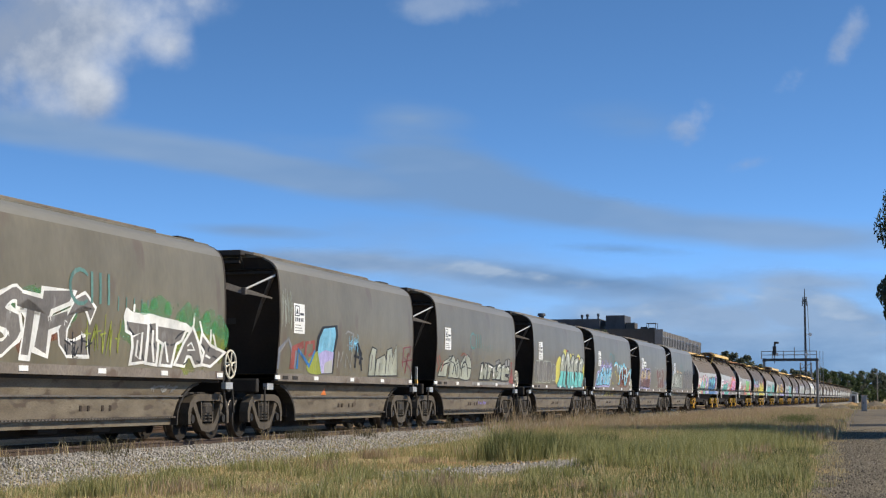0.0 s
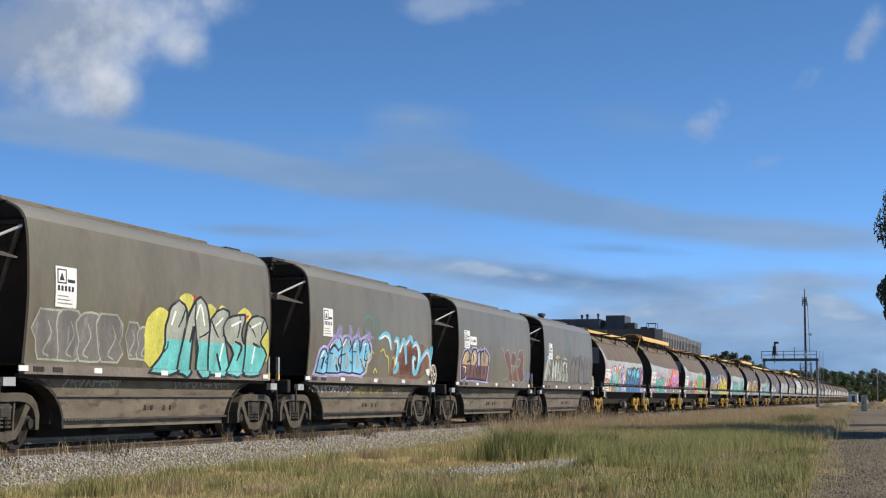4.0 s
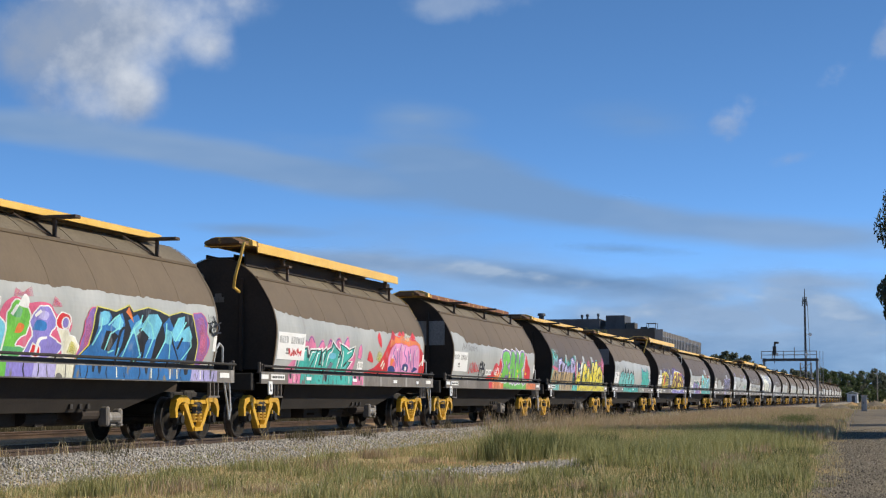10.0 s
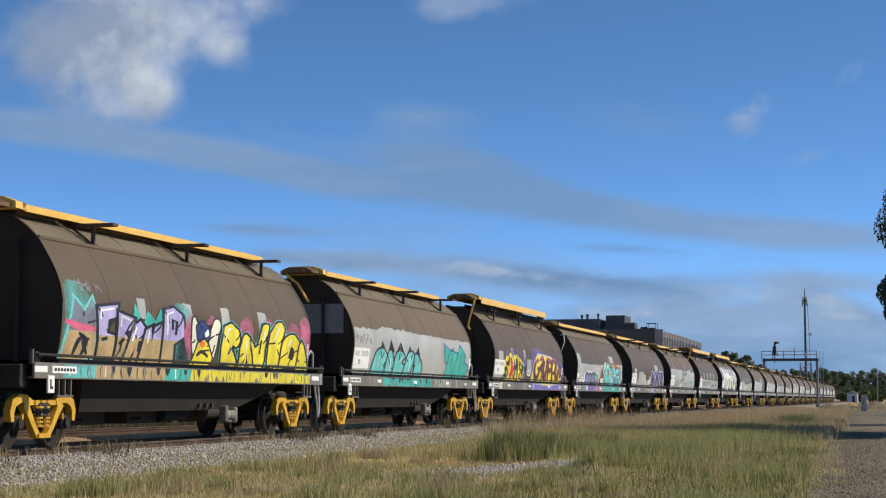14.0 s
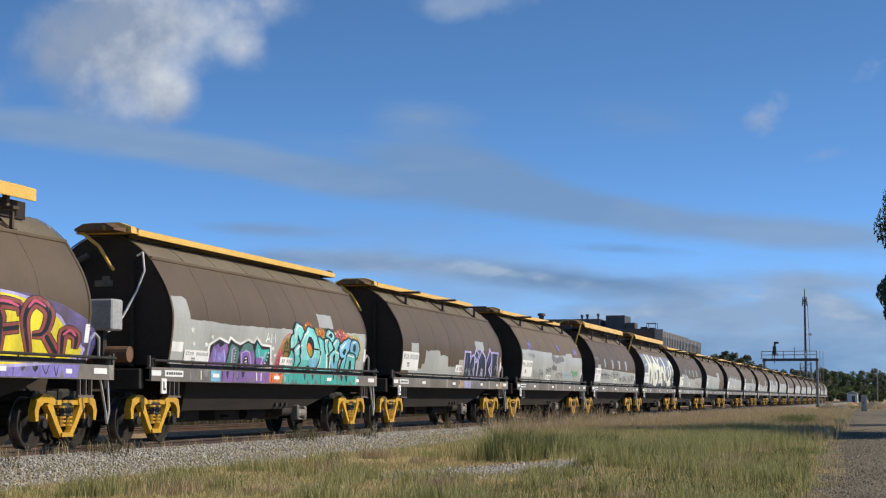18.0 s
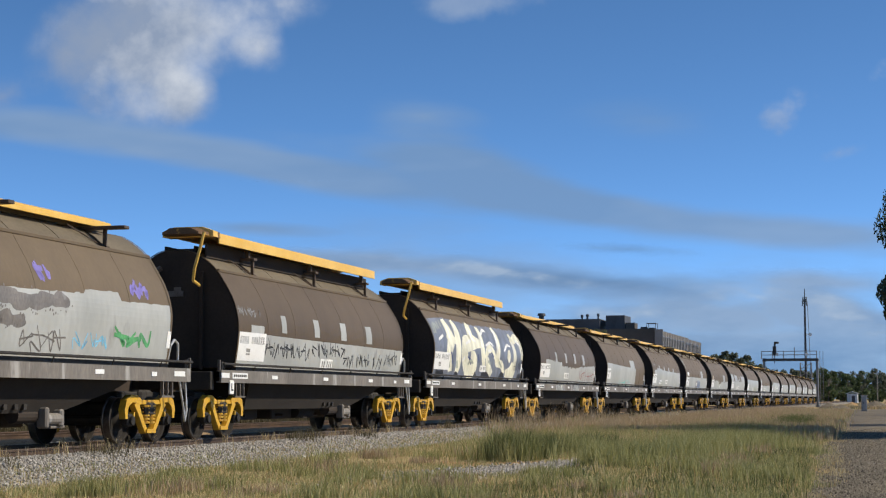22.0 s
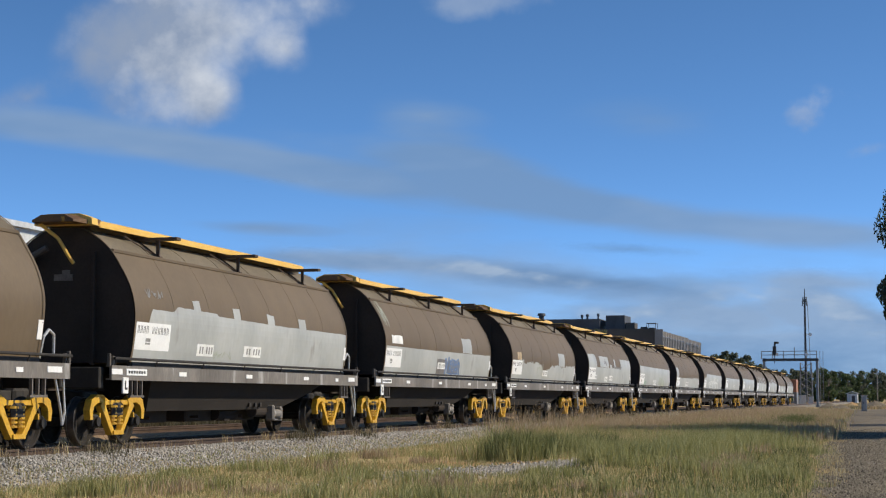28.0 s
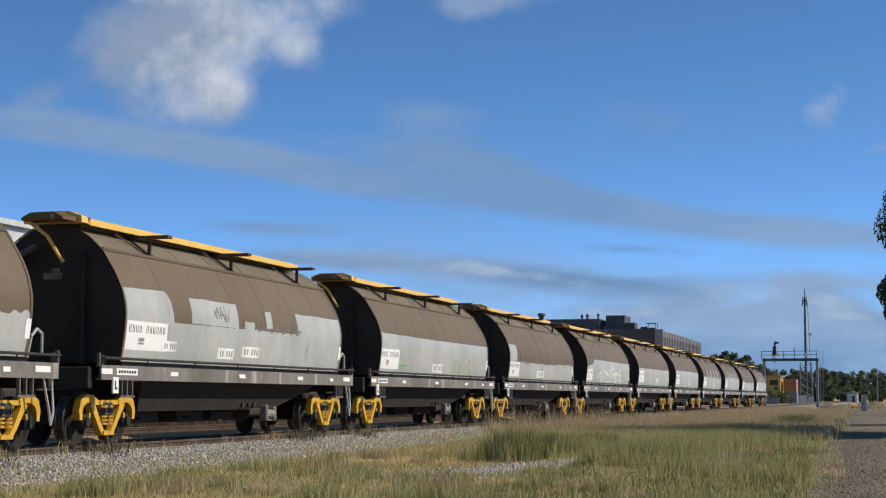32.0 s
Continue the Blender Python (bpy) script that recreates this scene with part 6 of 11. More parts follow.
    line("black", 0.075, [(-3.49, 2.29), (-3.36, 2.06)], soft=False)
    line("black", 0.075, [(-2.56, 1.62), (-2.59, 1.88)], soft=False)
    line("black", 0.075, [(-1.87, 1.63), (-1.89, 1.85)], soft=False)
    piece(5, "rust-red letters with cream edges")
    blot("oxide", [(1.04, 2.37), (1.40, 2.56), (1.84, 2.38), (2.12, 1.96), (2.48, 1.48), (2.04, 1.49), (1.71, 1.89), (1.30, 2.17)], edge=("silver", 0.035))
    blot("oxide", [(2.07, 2.20), (2.27, 2.47), (2.72, 2.41), (2.81, 2.14), (2.51, 2.02), (2.18, 2.07)], edge=("silver", 0.035))
    blot("oxide", [(2.51, 1.52), (2.62, 1.86), (2.92, 2.01), (3.20, 1.85), (3.43, 1.47)], edge=("silver", 0.035))
    blot("oxide", [(3.15, 2.29), (3.37, 2.54), (3.84, 2.59), (4.17, 2.29), (4.10, 2.01), (4.39, 1.54), (3.67, 1.50), (3.15, 1.88), (3.58, 2.05), (3.61, 2.30)], edge=("silver", 0.035))
    line("silver", 0.05, [(0.47, 2.56), (0.72, 2.62), (0.88, 2.47)])
    line("silver", 0.05, [(0.93, 1.50), (1.52, 1.55), (1.71, 1.71)])
    piece(6, "silver block letters")
    blot("silver", [(-5.36, 1.56), (-5.01, 2.53), (-4.57, 2.59), (-4.32, 2.40), (-3.99, 2.22), (-3.95, 1.53), (-4.25, 1.53), (-4.43, 1.99), (-4.55, 1.53)], edge=("black", 0.028), soft=False)
    blot("silver", [(-3.81, 1.54), (-3.83, 2.37), (-3.59, 2.47), (-3.36, 2.11), (-3.19, 2.45), (-2.83, 2.33), (-2.85, 1.54), (-3.14, 1.55), (-3.31, 1.89), (-3.42, 1.54)], edge=("black", 0.028), soft=False)
    blot("silver", [(-2.75, 1.54), (-2.77, 2.35), (-2.38, 2.44), (-2.22, 1.88), (-2.07, 2.44), (-1.75, 2.38), (-1.74, 1.57)], edge=("black", 0.028), soft=False)
    blot("silver", [(-1.62, 1.53), (-1.55, 1.87), (-1.77, 2.31), (-1.22, 2.42), (-0.98, 2.31), (-1.35, 2.13), (-1.01, 1.89), (-1.05, 1.52)], edge=("black", 0.028), soft=False)
    blot("silver", [(-0.90, 1.51), (-0.92, 2.04), (-0.92, 2.41), (-0.61, 2.33), (-0.69, 2.04), (-0.35, 1.91), (-0.38, 1.52)], edge=("black", 0.028), soft=False)
    line("white", 0.05, [(-5.02, 1.64), (-4.76, 2.39)], soft=False)
    line("white", 0.05, [(-4.94, 2.45), (-4.54, 2.53)], soft=False)
    line("white", 0.05, [(-3.64, 1.68), (-3.63, 2.31)], soft=False)
    line("white", 0.05, [(-2.60, 1.85), (-2.56, 2.29)], soft=False)
    line("white", 0.05, [(-1.55, 2.22), (-1.21, 2.35)], soft=False)
    line("white", 0.05, [(-0.84, 2.14), (-0.80, 2.33)], soft=False)
    line("white", 0.05, [(-3.06, 1.70), (-3.04, 2.23)], soft=False)
    line("black", 0.0525, [(-4.54, 2.27), (-4.28, 1.99)], soft=False)
    line("black", 0.0525, [(-4.31, 2.17), (-4.10, 2.00), (-4.04, 1.67)], soft=False)
    line("black", 0.0525, [(-3.48, 2.32), (-3.36, 2.17)], soft=False)
    line("black", 0.0525, [(-2.48, 1.86), (-2.27, 1.64)], soft=False)
    line("black", 0.0525, [(-1.41, 1.96), (-1.19, 1.75)], soft=False)
    blot("blue", [(-5.14, 2.37), (-4.95, 2.54), (-4.77, 2.51), (-4.98, 2.25)])
    blot("tan", [(-3.19, 2.49), (-2.87, 2.60), (-2.37, 2.59), (-2.41, 2.46), (-2.86, 2.45)])
    blot("tan", [(-1.72, 2.49), (-1.23, 2.56), (-0.67, 2.45), (-1.22, 2.45)])
    piece(6, "smoke-grey letters with dark outlines")
    blot("smoke", [(0.25, 1.50), (0.28, 2.32), (0.80, 2.60), (1.12, 2.41), (1.00, 2.14), (0.99, 1.51)], edge=("black", 0.025))
    blot("smoke", [(1.21, 1.55), (1.25, 2.41), (1.74, 2.62), (1.97, 2.41), (1.88, 1.56)], edge=("black", 0.025))
    blot("smoke", [(2.19, 1.54), (2.18, 2.58), (2.49, 2.70), (2.66, 2.00), (2.90, 2.51), (3.27, 1.54)], edge=("black", 0.025))
    blot("smoke", [(3.32, 1.55), (3.32, 2.51), (3.69, 2.62), (4.07, 1.56)], edge=("black", 0.025))
    blot("smoke", [(4.13, 1.54), (4.04, 2.50), (4.65, 2.61), (4.96, 2.29), (4.65, 2.06), (5.17, 1.56)], edge=("black", 0.025))
    piece(7, "rainbow letters edged in white on rose")
    line("rose", 0.030, [(-5.72, 2.58), (-5.70, 2.49), (-5.62, 2.59), (-5.60, 2.49), (-5.53, 2.61)], soft=False)
    line("rose", 0.030, [(-5.48, 2.50), (-5.41, 2.62), (-5.36, 2.53), (-5.25, 2.61), (-5.19, 2.54), (-5.08, 2.64)], soft=False)
    line("rose", 0.030, [(-5.65, 2.38), (-5.57, 2.47), (-5.49, 2.39), (-5.37, 2.47), (-5.25, 2.40)], soft=False)
    line("rose", 0.030, [(-5.74, 2.28), (-5.65, 2.36), (-5.56, 2.29), (-5.45, 2.36), (-5.33, 2.29), (-5.21, 2.36), (-5.00, 2.32)], soft=False)
    blot("rose", [(-5.91, 1.90), (-5.82, 1.73), (-5.63, 1.64), (-5.42, 1.65), (-5.20, 1.75), (-4.87, 1.88), (-4.98, 1.97), (-5.47, 1.88)])
    blot("cream", [(-5.86, 1.71), (-5.67, 1.62), (-5.39, 1.62), (-5.11, 1.73), (-4.78, 1.94), (-4.70, 1.86), (-5.01, 1.47), (-6.00, 1.47)])
    blot("lemon_mist", [(-5.59, 1.53), (-5.24, 1.64), (-4.85, 1.82), (-5.05, 1.47), (-5.73, 1.46)])
    blot("rose", [(-4.97, 1.47), (-4.64, 1.82), (-4.55, 2.11), (-4.45, 2.25), (-4.11, 2.28), (-3.67, 2.24), (-3.39, 2.19), (-3.06, 2.17), (-2.63, 2.14), (-2.42, 2.34), (-2.07, 2.46), (-1.73, 2.37), (-1.32, 2.41), (-0.95, 2.39), (-0.73, 2.24), (-0.29, 2.24), (-0.16, 2.04), (-0.34, 1.79), (-0.45, 1.55)])
    blot("orange", [(-4.95, 1.49), (-4.64, 1.82), (-4.52, 2.16), (-4.41, 2.23), (-4.15, 2.23), (-4.22, 1.96), (-4.43, 1.68), (-4.72, 1.48)], edge=("white", 0.022))
    line("white", 0.038, [(-4.68, 1.80), (-4.35, 1.82)])
    line("white", 0.038, [(-4.52, 1.99), (-4.28, 2.02)])
    blot("orange", [(-2.99, 1.90), (-2.96, 2.13), (-2.68, 2.16), (-2.72, 1.93), (-2.82, 1.80)], edge=("white", 0.022))
    blot("cyan", [(-4.72, 1.48), (-4.25, 1.90), (-4.11, 2.22), (-3.73, 2.22), (-3.61, 2.08), (-3.33, 2.15), (-3.09, 2.08), (-3.03, 1.86), (-2.87, 1.74), (-2.92, 1.50), (-3.55, 1.49), (-3.34, 1.75), (-3.52, 1.84), (-3.64, 1.72), (-3.95, 1.48)], edge=("white", 0.022), low=("teal", 1.72))
    blot("blue", [(-4.23, 1.70), (-4.11, 1.89), (-3.92, 1.97), (-3.90, 1.77), (-4.06, 1.61)])
    blot("sky", [(-4.11, 2.03), (-4.01, 2.17), (-3.79, 2.16), (-3.79, 2.00)])
    blot("cyan", [(-2.78, 1.51), (-2.74, 1.83), (-2.67, 2.10), (-2.50, 2.09), (-2.36, 1.92), (-2.43, 1.53)], edge=("white", 0.022), low=("aqua", 1.7))
    blot("red", [(-3.13, 2.29), (-3.04, 2.44), (-2.80, 2.49), (-2.56, 2.41), (-2.65, 2.27), (-2.97, 2.20)], edge=("white", 0.022))
    blot("blue", [(-2.87, 2.32), (-2.73, 2.42), (-2.59, 2.35), (-2.72, 2.25)], edge=("white", 0.022))
    blot("green", [(-2.33, 1.52), (-2.32, 1.89), (-2.30, 2.19), (-2.10, 2.38), (-1.83, 2.37), (-1.63, 2.18), (-1.64, 1.94), (-1.90, 1.79), (-1.95, 1.66), (-1.62, 1.65), (-1.81, 1.51)], edge=("white", 0.022), low=("leaf", 1.66))
    blot("leaf", [(-2.19, 2.14), (-2.07, 2.29), (-1.87, 2.26), (-1.94, 2.13)])
    blot("orange", [(-2.05, 1.88), (-1.95, 2.04), (-1.76, 2.00), (-1.85, 1.89)])
    blot("violet", [(-1.79, 1.49), (-1.46, 1.85), (-1.60, 2.06), (-1.39, 2.28), (-1.06, 2.35), (-0.79, 2.16), (-0.78, 2.00), (-0.93, 1.87), (-0.58, 1.78), (-0.47, 1.66), (-0.99, 1.49)], edge=("white", 0.022))
    blot("blue", [(-1.50, 1.95), (-1.38, 2.11), (-1.06, 2.08), (-1.08, 1.95)])
    blot("lilac", [(-1.34, 2.15), (-1.21, 2.27), (-0.99, 2.23), (-1.07, 2.12)])
    blot("red", [(-1.47, 1.55), (-1.42, 1.72), (-1.19, 1.66), (-1.19, 1.54)], edge=("white", 0.022))
    blot("cream", [(-0.62, 2.00), (-0.43, 2.10), (-0.23, 1.91), (0.04, 1.82), (0.23, 1.57), (-0.31, 1.54), (-0.47, 1.79)], edge=("white", 0.022))
    blot("lemon_mist", [(-0.21, 1.62), (-0.12, 1.80), (0.09, 1.69), (0.09, 1.57)])
    blot("red", [(-0.73, 2.11), (-0.59, 2.25), (-0.29, 2.24), (-0.25, 2.06), (-0.53, 1.99)], edge=("white", 0.022))
    blot("violet", [(-0.53, 2.07), (-0.42, 2.20), (-0.29, 2.13), (-0.41, 2.02)], edge=("white", 0.022))
    blot("cream", [(-3.62, 2.21), (-3.45, 2.41), (-3.22, 2.42), (-3.14, 2.23)])
    blot("lemon_mist", [(-3.62, 2.21), (-3.54, 2.31), (-3.36, 2.30), (-3.30, 2.23)])
    blot("rose_mist", [(-3.68, 2.38), (-3.62, 2.51), (-3.45, 2.44), (-3.22, 2.55), (-3.18, 2.41)], soft=False)
    blot("rose_mist", [(-2.12, 2.46), (-2.04, 2.59), (-1.86, 2.53), (-1.59, 2.64), (-1.57, 2.49)], soft=False)
    blot("white", [(-2.03, 2.32), (-1.81, 2.51), (-1.67, 2.44), (-1.72, 2.29)])
    blot("rose_mist", [(-0.90, 2.37), (-0.78, 2.52), (-0.58, 2.38)])
    blot("rose_mist", [(-4.29, 2.31), (-4.16, 2.43), (-4.03, 2.33)])
    line("white", 0.057, [(-4.01, 2.17), (-3.79, 2.17)])
    line("white", 0.057, [(-3.54, 2.05), (-3.28, 2.11)])
    line("white", 0.057, [(-2.20, 2.16), (-2.03, 2.32)])
    line("white", 0.057, [(-1.45, 2.17), (-1.26, 2.27)])
    line("white", 0.057, [(-1.30, 1.55), (-1.24, 1.79), (-0.99, 1.84)])
    line("white", 0.057, [(-4.66, 1.88), (-4.56, 1.90)])
    piece(7, "dark blue wild letters edged in yellow")
    blot("purple", [(0.07, 1.49), (0.24, 1.81), (0.30, 2.10), (0.43, 2.34), (0.72, 2.42), (0.65, 2.07), (0.57, 1.76)], edge=("rose", 0.015))
    blot("pink_mist", [(0.34, 1.70), (0.32, 2.04), (0.44, 2.21), (0.54, 2.04), (0.50, 1.72)])
    blot("purple", [(4.71, 1.50), (5.05, 1.94), (4.82, 2.29), (4.91, 2.50), (5.28, 2.53), (5.56, 2.35), (5.50, 2.19), (5.73, 1.93), (5.30, 1.48)], edge=("rose", 0.015))
    blot("pink_mist", [(5.23, 1.69), (5.25, 2.01), (5.04, 2.33), (5.29, 2.41), (5.46, 2.19), (5.59, 1.89), (5.48, 1.63)])
    blot("black", [(-0.01, 1.43), (0.52, 1.76), (0.62, 2.07), (0.64, 2.28), (0.72, 2.43), (1.13, 2.41), (1.43, 2.38), (1.77, 2.46), (1.98, 2.52), (2.14, 2.41), (2.77, 2.52), (3.26, 2.48), (3.69, 2.41), (4.30, 2.51), (4.79, 2.48), (4.95, 2.19), (5.13, 1.94), (5.09, 1.52)], edge=("lemon", 0.022), soft=False)
    blot("blue", [(0.07, 1.46), (0.62, 1.80), (0.77, 2.05), (0.81, 2.35), (1.16, 2.38), (1.29, 2.28), (1.10, 2.04), (0.97, 1.71), (1.69, 1.64), (1.59, 1.48)], soft=False)
    blot("cyan", [(0.79, 2.10), (0.86, 2.35), (1.19, 2.35), (1.13, 2.16)])
    blot("blue", [(1.07, 2.04), (1.38, 2.28), (1.68, 2.37), (1.82, 2.18), (1.79, 1.85), (1.68, 1.61), (1.29, 1.65), (1.60, 1.96), (1.40, 2.03)], soft=False)
    blot("cyan", [(1.28, 2.14), (1.55, 2.31), (1.75, 2.20), (1.61, 2.06)])
    blot("blue", [(1.59, 1.48), (1.99, 1.83), (2.10, 2.07), (1.93, 2.25), (2.30, 2.38), (2.54, 2.23), (2.35, 1.99), (2.60, 1.63), (2.12, 1.49)], soft=False)
    blot("cyan", [(2.05, 2.02), (2.25, 2.22), (2.50, 2.28), (2.39, 2.04)])
    blot("cyan", [(2.47, 1.50), (2.86, 1.98), (2.46, 2.15), (2.79, 2.40), (3.18, 2.42), (3.39, 2.27), (3.19, 1.99), (3.06, 1.51)], low=("blue", 1.95), soft=False)
    blot("blue", [(3.29, 1.51), (3.59, 2.00), (3.43, 2.24), (3.69, 2.38), (3.96, 2.16), (3.89, 1.91), (4.37, 1.53)], soft=False)
    blot("cyan", [(3.59, 1.90), (3.58, 2.15), (3.87, 2.08), (3.87, 1.88)])
    blot("cyan", [(4.00, 1.89), (3.86, 2.13), (4.10, 2.39), (4.43, 2.44), (4.38, 2.17), (4.64, 2.26), (4.83, 2.06), (4.65, 1.54), (4.35, 1.57)], low=("blue", 1.95), soft=False)
    blot("orange", [(1.83, 2.40), (1.97, 2.50), (2.16, 2.22)], soft=False)
    line("ice", 0.032, [(0.63, 1.76), (0.89, 2.06), (0.90, 2.26)], soft=False)
    line("ice", 0.032, [(1.13, 1.69), (1.27, 1.98), (1.59, 2.10), (1.61, 2.32)], soft=False)
    line("ice", 0.032, [(1.61, 1.61), (1.67, 1.75)], soft=False)
    line("ice", 0.032, [(1.83, 1.54), (1.99, 1.83), (2.19, 2.10), (2.44, 2.23), (2.52, 2.38)], soft=False)
    line("ice", 0.032, [(2.19, 2.10), (2.60, 1.63), (2.34, 1.52)], soft=False)
    line("ice", 0.032, [(2.81, 1.54), (3.06, 1.98), (2.93, 2.20), (2.69, 2.31)], soft=False)
    line("ice", 0.032, [(3.29, 1.57), (3.61, 1.95), (3.59, 2.27)], soft=False)
    line("ice", 0.032, [(3.79, 2.13), (4.06, 1.94), (4.49, 2.33)], soft=False)
    line("ice", 0.032, [(3.88, 1.60), (3.81, 1.96)], soft=False)
    line("ice", 0.032, [(4.37, 1.53), (4.83, 1.86), (4.70, 2.16)], soft=False)
    line("ice", 0.032, [(2.79, 2.36), (2.59, 2.14), (2.31, 2.00)], soft=False)
    line("ice", 0.032, [(1.16, 2.13), (1.41, 2.27), (1.58, 2.34)], soft=False)
    line("ice", 0.032, [(3.98, 2.24), (4.17, 2.40)], soft=False)
    line("ice", 0.032, [(1.26, 1.65), (1.48, 1.70)], soft=False)
    line("black", 0.057, [(1.58, 1.61), (1.67, 2.04), (1.93, 2.14)])
    line("black", 0.057, [(2.41, 2.11), (2.67, 1.88), (2.68, 1.54)])
    line("black", 0.057, [(3.36, 1.99), (3.15, 1.64)])
    line("black", 0.057, [(4.18, 1.79), (4.38, 2.02)])
    line("black", 0.038, [(5.84, 2.52), (5.97, 2.39), (6.17, 2.29), (5.94, 2.12), (5.75, 2.25), (6.25, 2.40)])
    line("black", 0.038, [(5.88, 2.17), (6.27, 2.19)])
    piece(8, "teal letters edged in white on pink")
    line("red", 0.038, [(-5.70, 1.77), (-5.67, 1.94), (-5.55, 1.81), (-5.47, 1.97), (-5.38, 1.76)], soft=False)
    line("red", 0.038, [(-5.13, 1.92), (-5.28, 1.86), (-5.10, 1.78)], soft=False)
    line("red", 0.038, [(-4.97, 1.79), (-5.00, 1.94), (-4.83, 1.89), (-4.95, 1.85), (-4.79, 1.79), (-4.95, 1.78)], soft=False)
    line("red", 0.038, [(-4.64, 1.96), (-4.74, 1.88), (-4.59, 1.80), (-4.53, 1.88), (-4.66, 1.96)], soft=False)
    blot("pink", [(-5.38, 1.46), (-5.01, 1.67), (-4.68, 1.82), (-4.53, 1.88), (-4.72, 1.47)])
    blot("pink", [(-4.43, 1.99), (-4.38, 2.15), (-4.16, 2.23), (-3.99, 2.18), (-3.85, 2.31), (-3.67, 2.32), (-3.46, 2.16), (-3.40, 2.00)])
    blot("pink", [(-3.29, 2.01), (-3.10, 2.20), (-2.94, 2.27), (-2.78, 2.15), (-2.67, 2.03)])
    blot("pink", [(-2.58, 2.05), (-2.48, 2.26), (-2.31, 2.30), (-2.09, 2.07)])
    blot("pink", [(-2.06, 2.05), (-1.95, 2.27), (-1.71, 2.36), (-1.51, 2.25), (-1.48, 2.07)])
    blot("pink", [(-1.43, 2.12), (-1.20, 2.28), (-1.02, 2.42), (-0.87, 2.12)])
    line("purple", 0.035, [(-4.41, 2.06), (-4.30, 2.18), (-4.08, 2.20)])
    line("purple", 0.035, [(-3.96, 2.16), (-3.83, 2.28), (-3.69, 2.29), (-3.54, 2.18)])
    line("purple", 0.035, [(-3.21, 2.07), (-3.03, 2.22), (-2.88, 2.21)])
    line("purple", 0.035, [(-2.51, 2.16), (-2.38, 2.27), (-2.22, 2.19)])
    line("purple", 0.035, [(-2.01, 2.14), (-1.85, 2.30), (-1.65, 2.31)])
    line("purple", 0.035, [(-1.32, 2.19), (-1.13, 2.33), (-0.99, 2.37)])
    blot("pink", [(-1.14, 1.45), (-0.69, 1.86), (-0.47, 2.04), (-0.28, 1.86), (-0.55, 1.48)])
    blot("teal", [(-4.59, 1.51), (-4.55, 1.78), (-4.45, 1.98), (-4.02, 2.02), (-3.94, 1.81), (-3.80, 1.80), (-3.72, 1.97), (-3.28, 1.99), (-3.42, 1.76), (-3.75, 1.49), (-4.13, 1.49), (-3.85, 1.63), (-4.31, 1.48)], edge=("black", 0.028), glow=("white", 0.062), soft=False)
    blot("teal", [(-3.71, 1.50), (-3.36, 1.86), (-3.25, 1.96), (-3.00, 2.00), (-3.00, 1.81), (-3.07, 1.63), (-2.89, 1.66), (-2.93, 1.93), (-2.67, 2.03), (-2.60, 1.93), (-2.56, 1.51)], edge=("black", 0.028), glow=("white", 0.062), soft=False)
    blot("teal", [(-2.91, 1.49), (-2.61, 1.89), (-2.50, 2.00), (-2.22, 2.07), (-2.14, 2.19), (-1.89, 2.08), (-1.55, 1.98), (-1.44, 1.77), (-1.87, 1.48), (-2.25, 1.47), (-1.98, 1.70), (-2.22, 1.74), (-2.57, 1.48)], edge=("black", 0.028), glow=("white", 0.062), soft=False)
    blot("teal", [(-1.75, 1.48), (-1.43, 1.81), (-1.39, 1.97), (-1.55, 2.18), (-1.14, 2.11), (-0.88, 2.04), (-0.49, 2.12), (-0.61, 1.94), (-0.99, 1.77), (-0.71, 1.75), (-1.01, 1.56), (-0.96, 1.50)], edge=("black", 0.028), glow=("white", 0.062), soft=False)
    blot("slate", [(-2.57, 1.47), (-2.25, 1.71), (-2.02, 1.69), (-2.33, 1.46)])
    blot("cyan", [(-2.49, 1.83), (-2.29, 1.96), (-1.88, 1.95), (-1.94, 1.82)])
    blot("aqua", [(-4.33, 1.77), (-4.24, 1.93), (-4.07, 1.94), (-4.04, 1.72)])
    blot("aqua", [(-1.22, 1.56), (-1.13, 1.71), (-0.94, 1.65)])
    line("white", 0.034, [(-4.51, 1.57), (-4.39, 1.91), (-4.07, 1.97)])
    line("white", 0.034, [(-3.78, 1.73), (-3.64, 1.93), (-3.39, 1.95)])
    line("white", 0.034, [(-3.35, 1.57), (-3.23, 1.89), (-3.10, 1.94)])
    line("white", 0.034, [(-2.76, 1.63), (-2.81, 1.90), (-2.71, 1.97)])
    line("white", 0.034, [(-2.51, 1.61), (-2.42, 1.91), (-2.20, 2.00), (-2.10, 2.11)])
    line("white", 0.034, [(-1.35, 1.56), (-1.31, 1.86), (-1.33, 2.04)])
    line("white", 0.034, [(-1.00, 1.98), (-0.64, 2.06)])
    line("white", 0.034, [(-1.73, 1.55), (-1.60, 1.79), (-1.67, 1.94)])
    line("black", 0.057, [(-3.99, 2.00), (-3.85, 1.80)], soft=False)
    line("black", 0.057, [(-2.97, 1.97), (-3.05, 1.64)], soft=False)
    line("black", 0.057, [(-1.54, 2.03), (-1.65, 1.85)], soft=False)
    line("black", 0.057, [(-0.98, 1.76), (-1.20, 1.65)], soft=False)
    blot("pink", [(-0.12, 1.89), (-0.07, 2.12), (0.05, 2.24), (0.18, 2.13), (0.19, 1.90)], edge=("purple", 0.012))
    blot("red", [(1.50, 2.49), (1.71, 2.62), (1.82, 2.48), (1.89, 2.20), (1.59, 2.33)])
    blot("red", [(0.70, 1.85), (0.81, 2.08), (1.00, 2.04), (1.23, 1.80)])
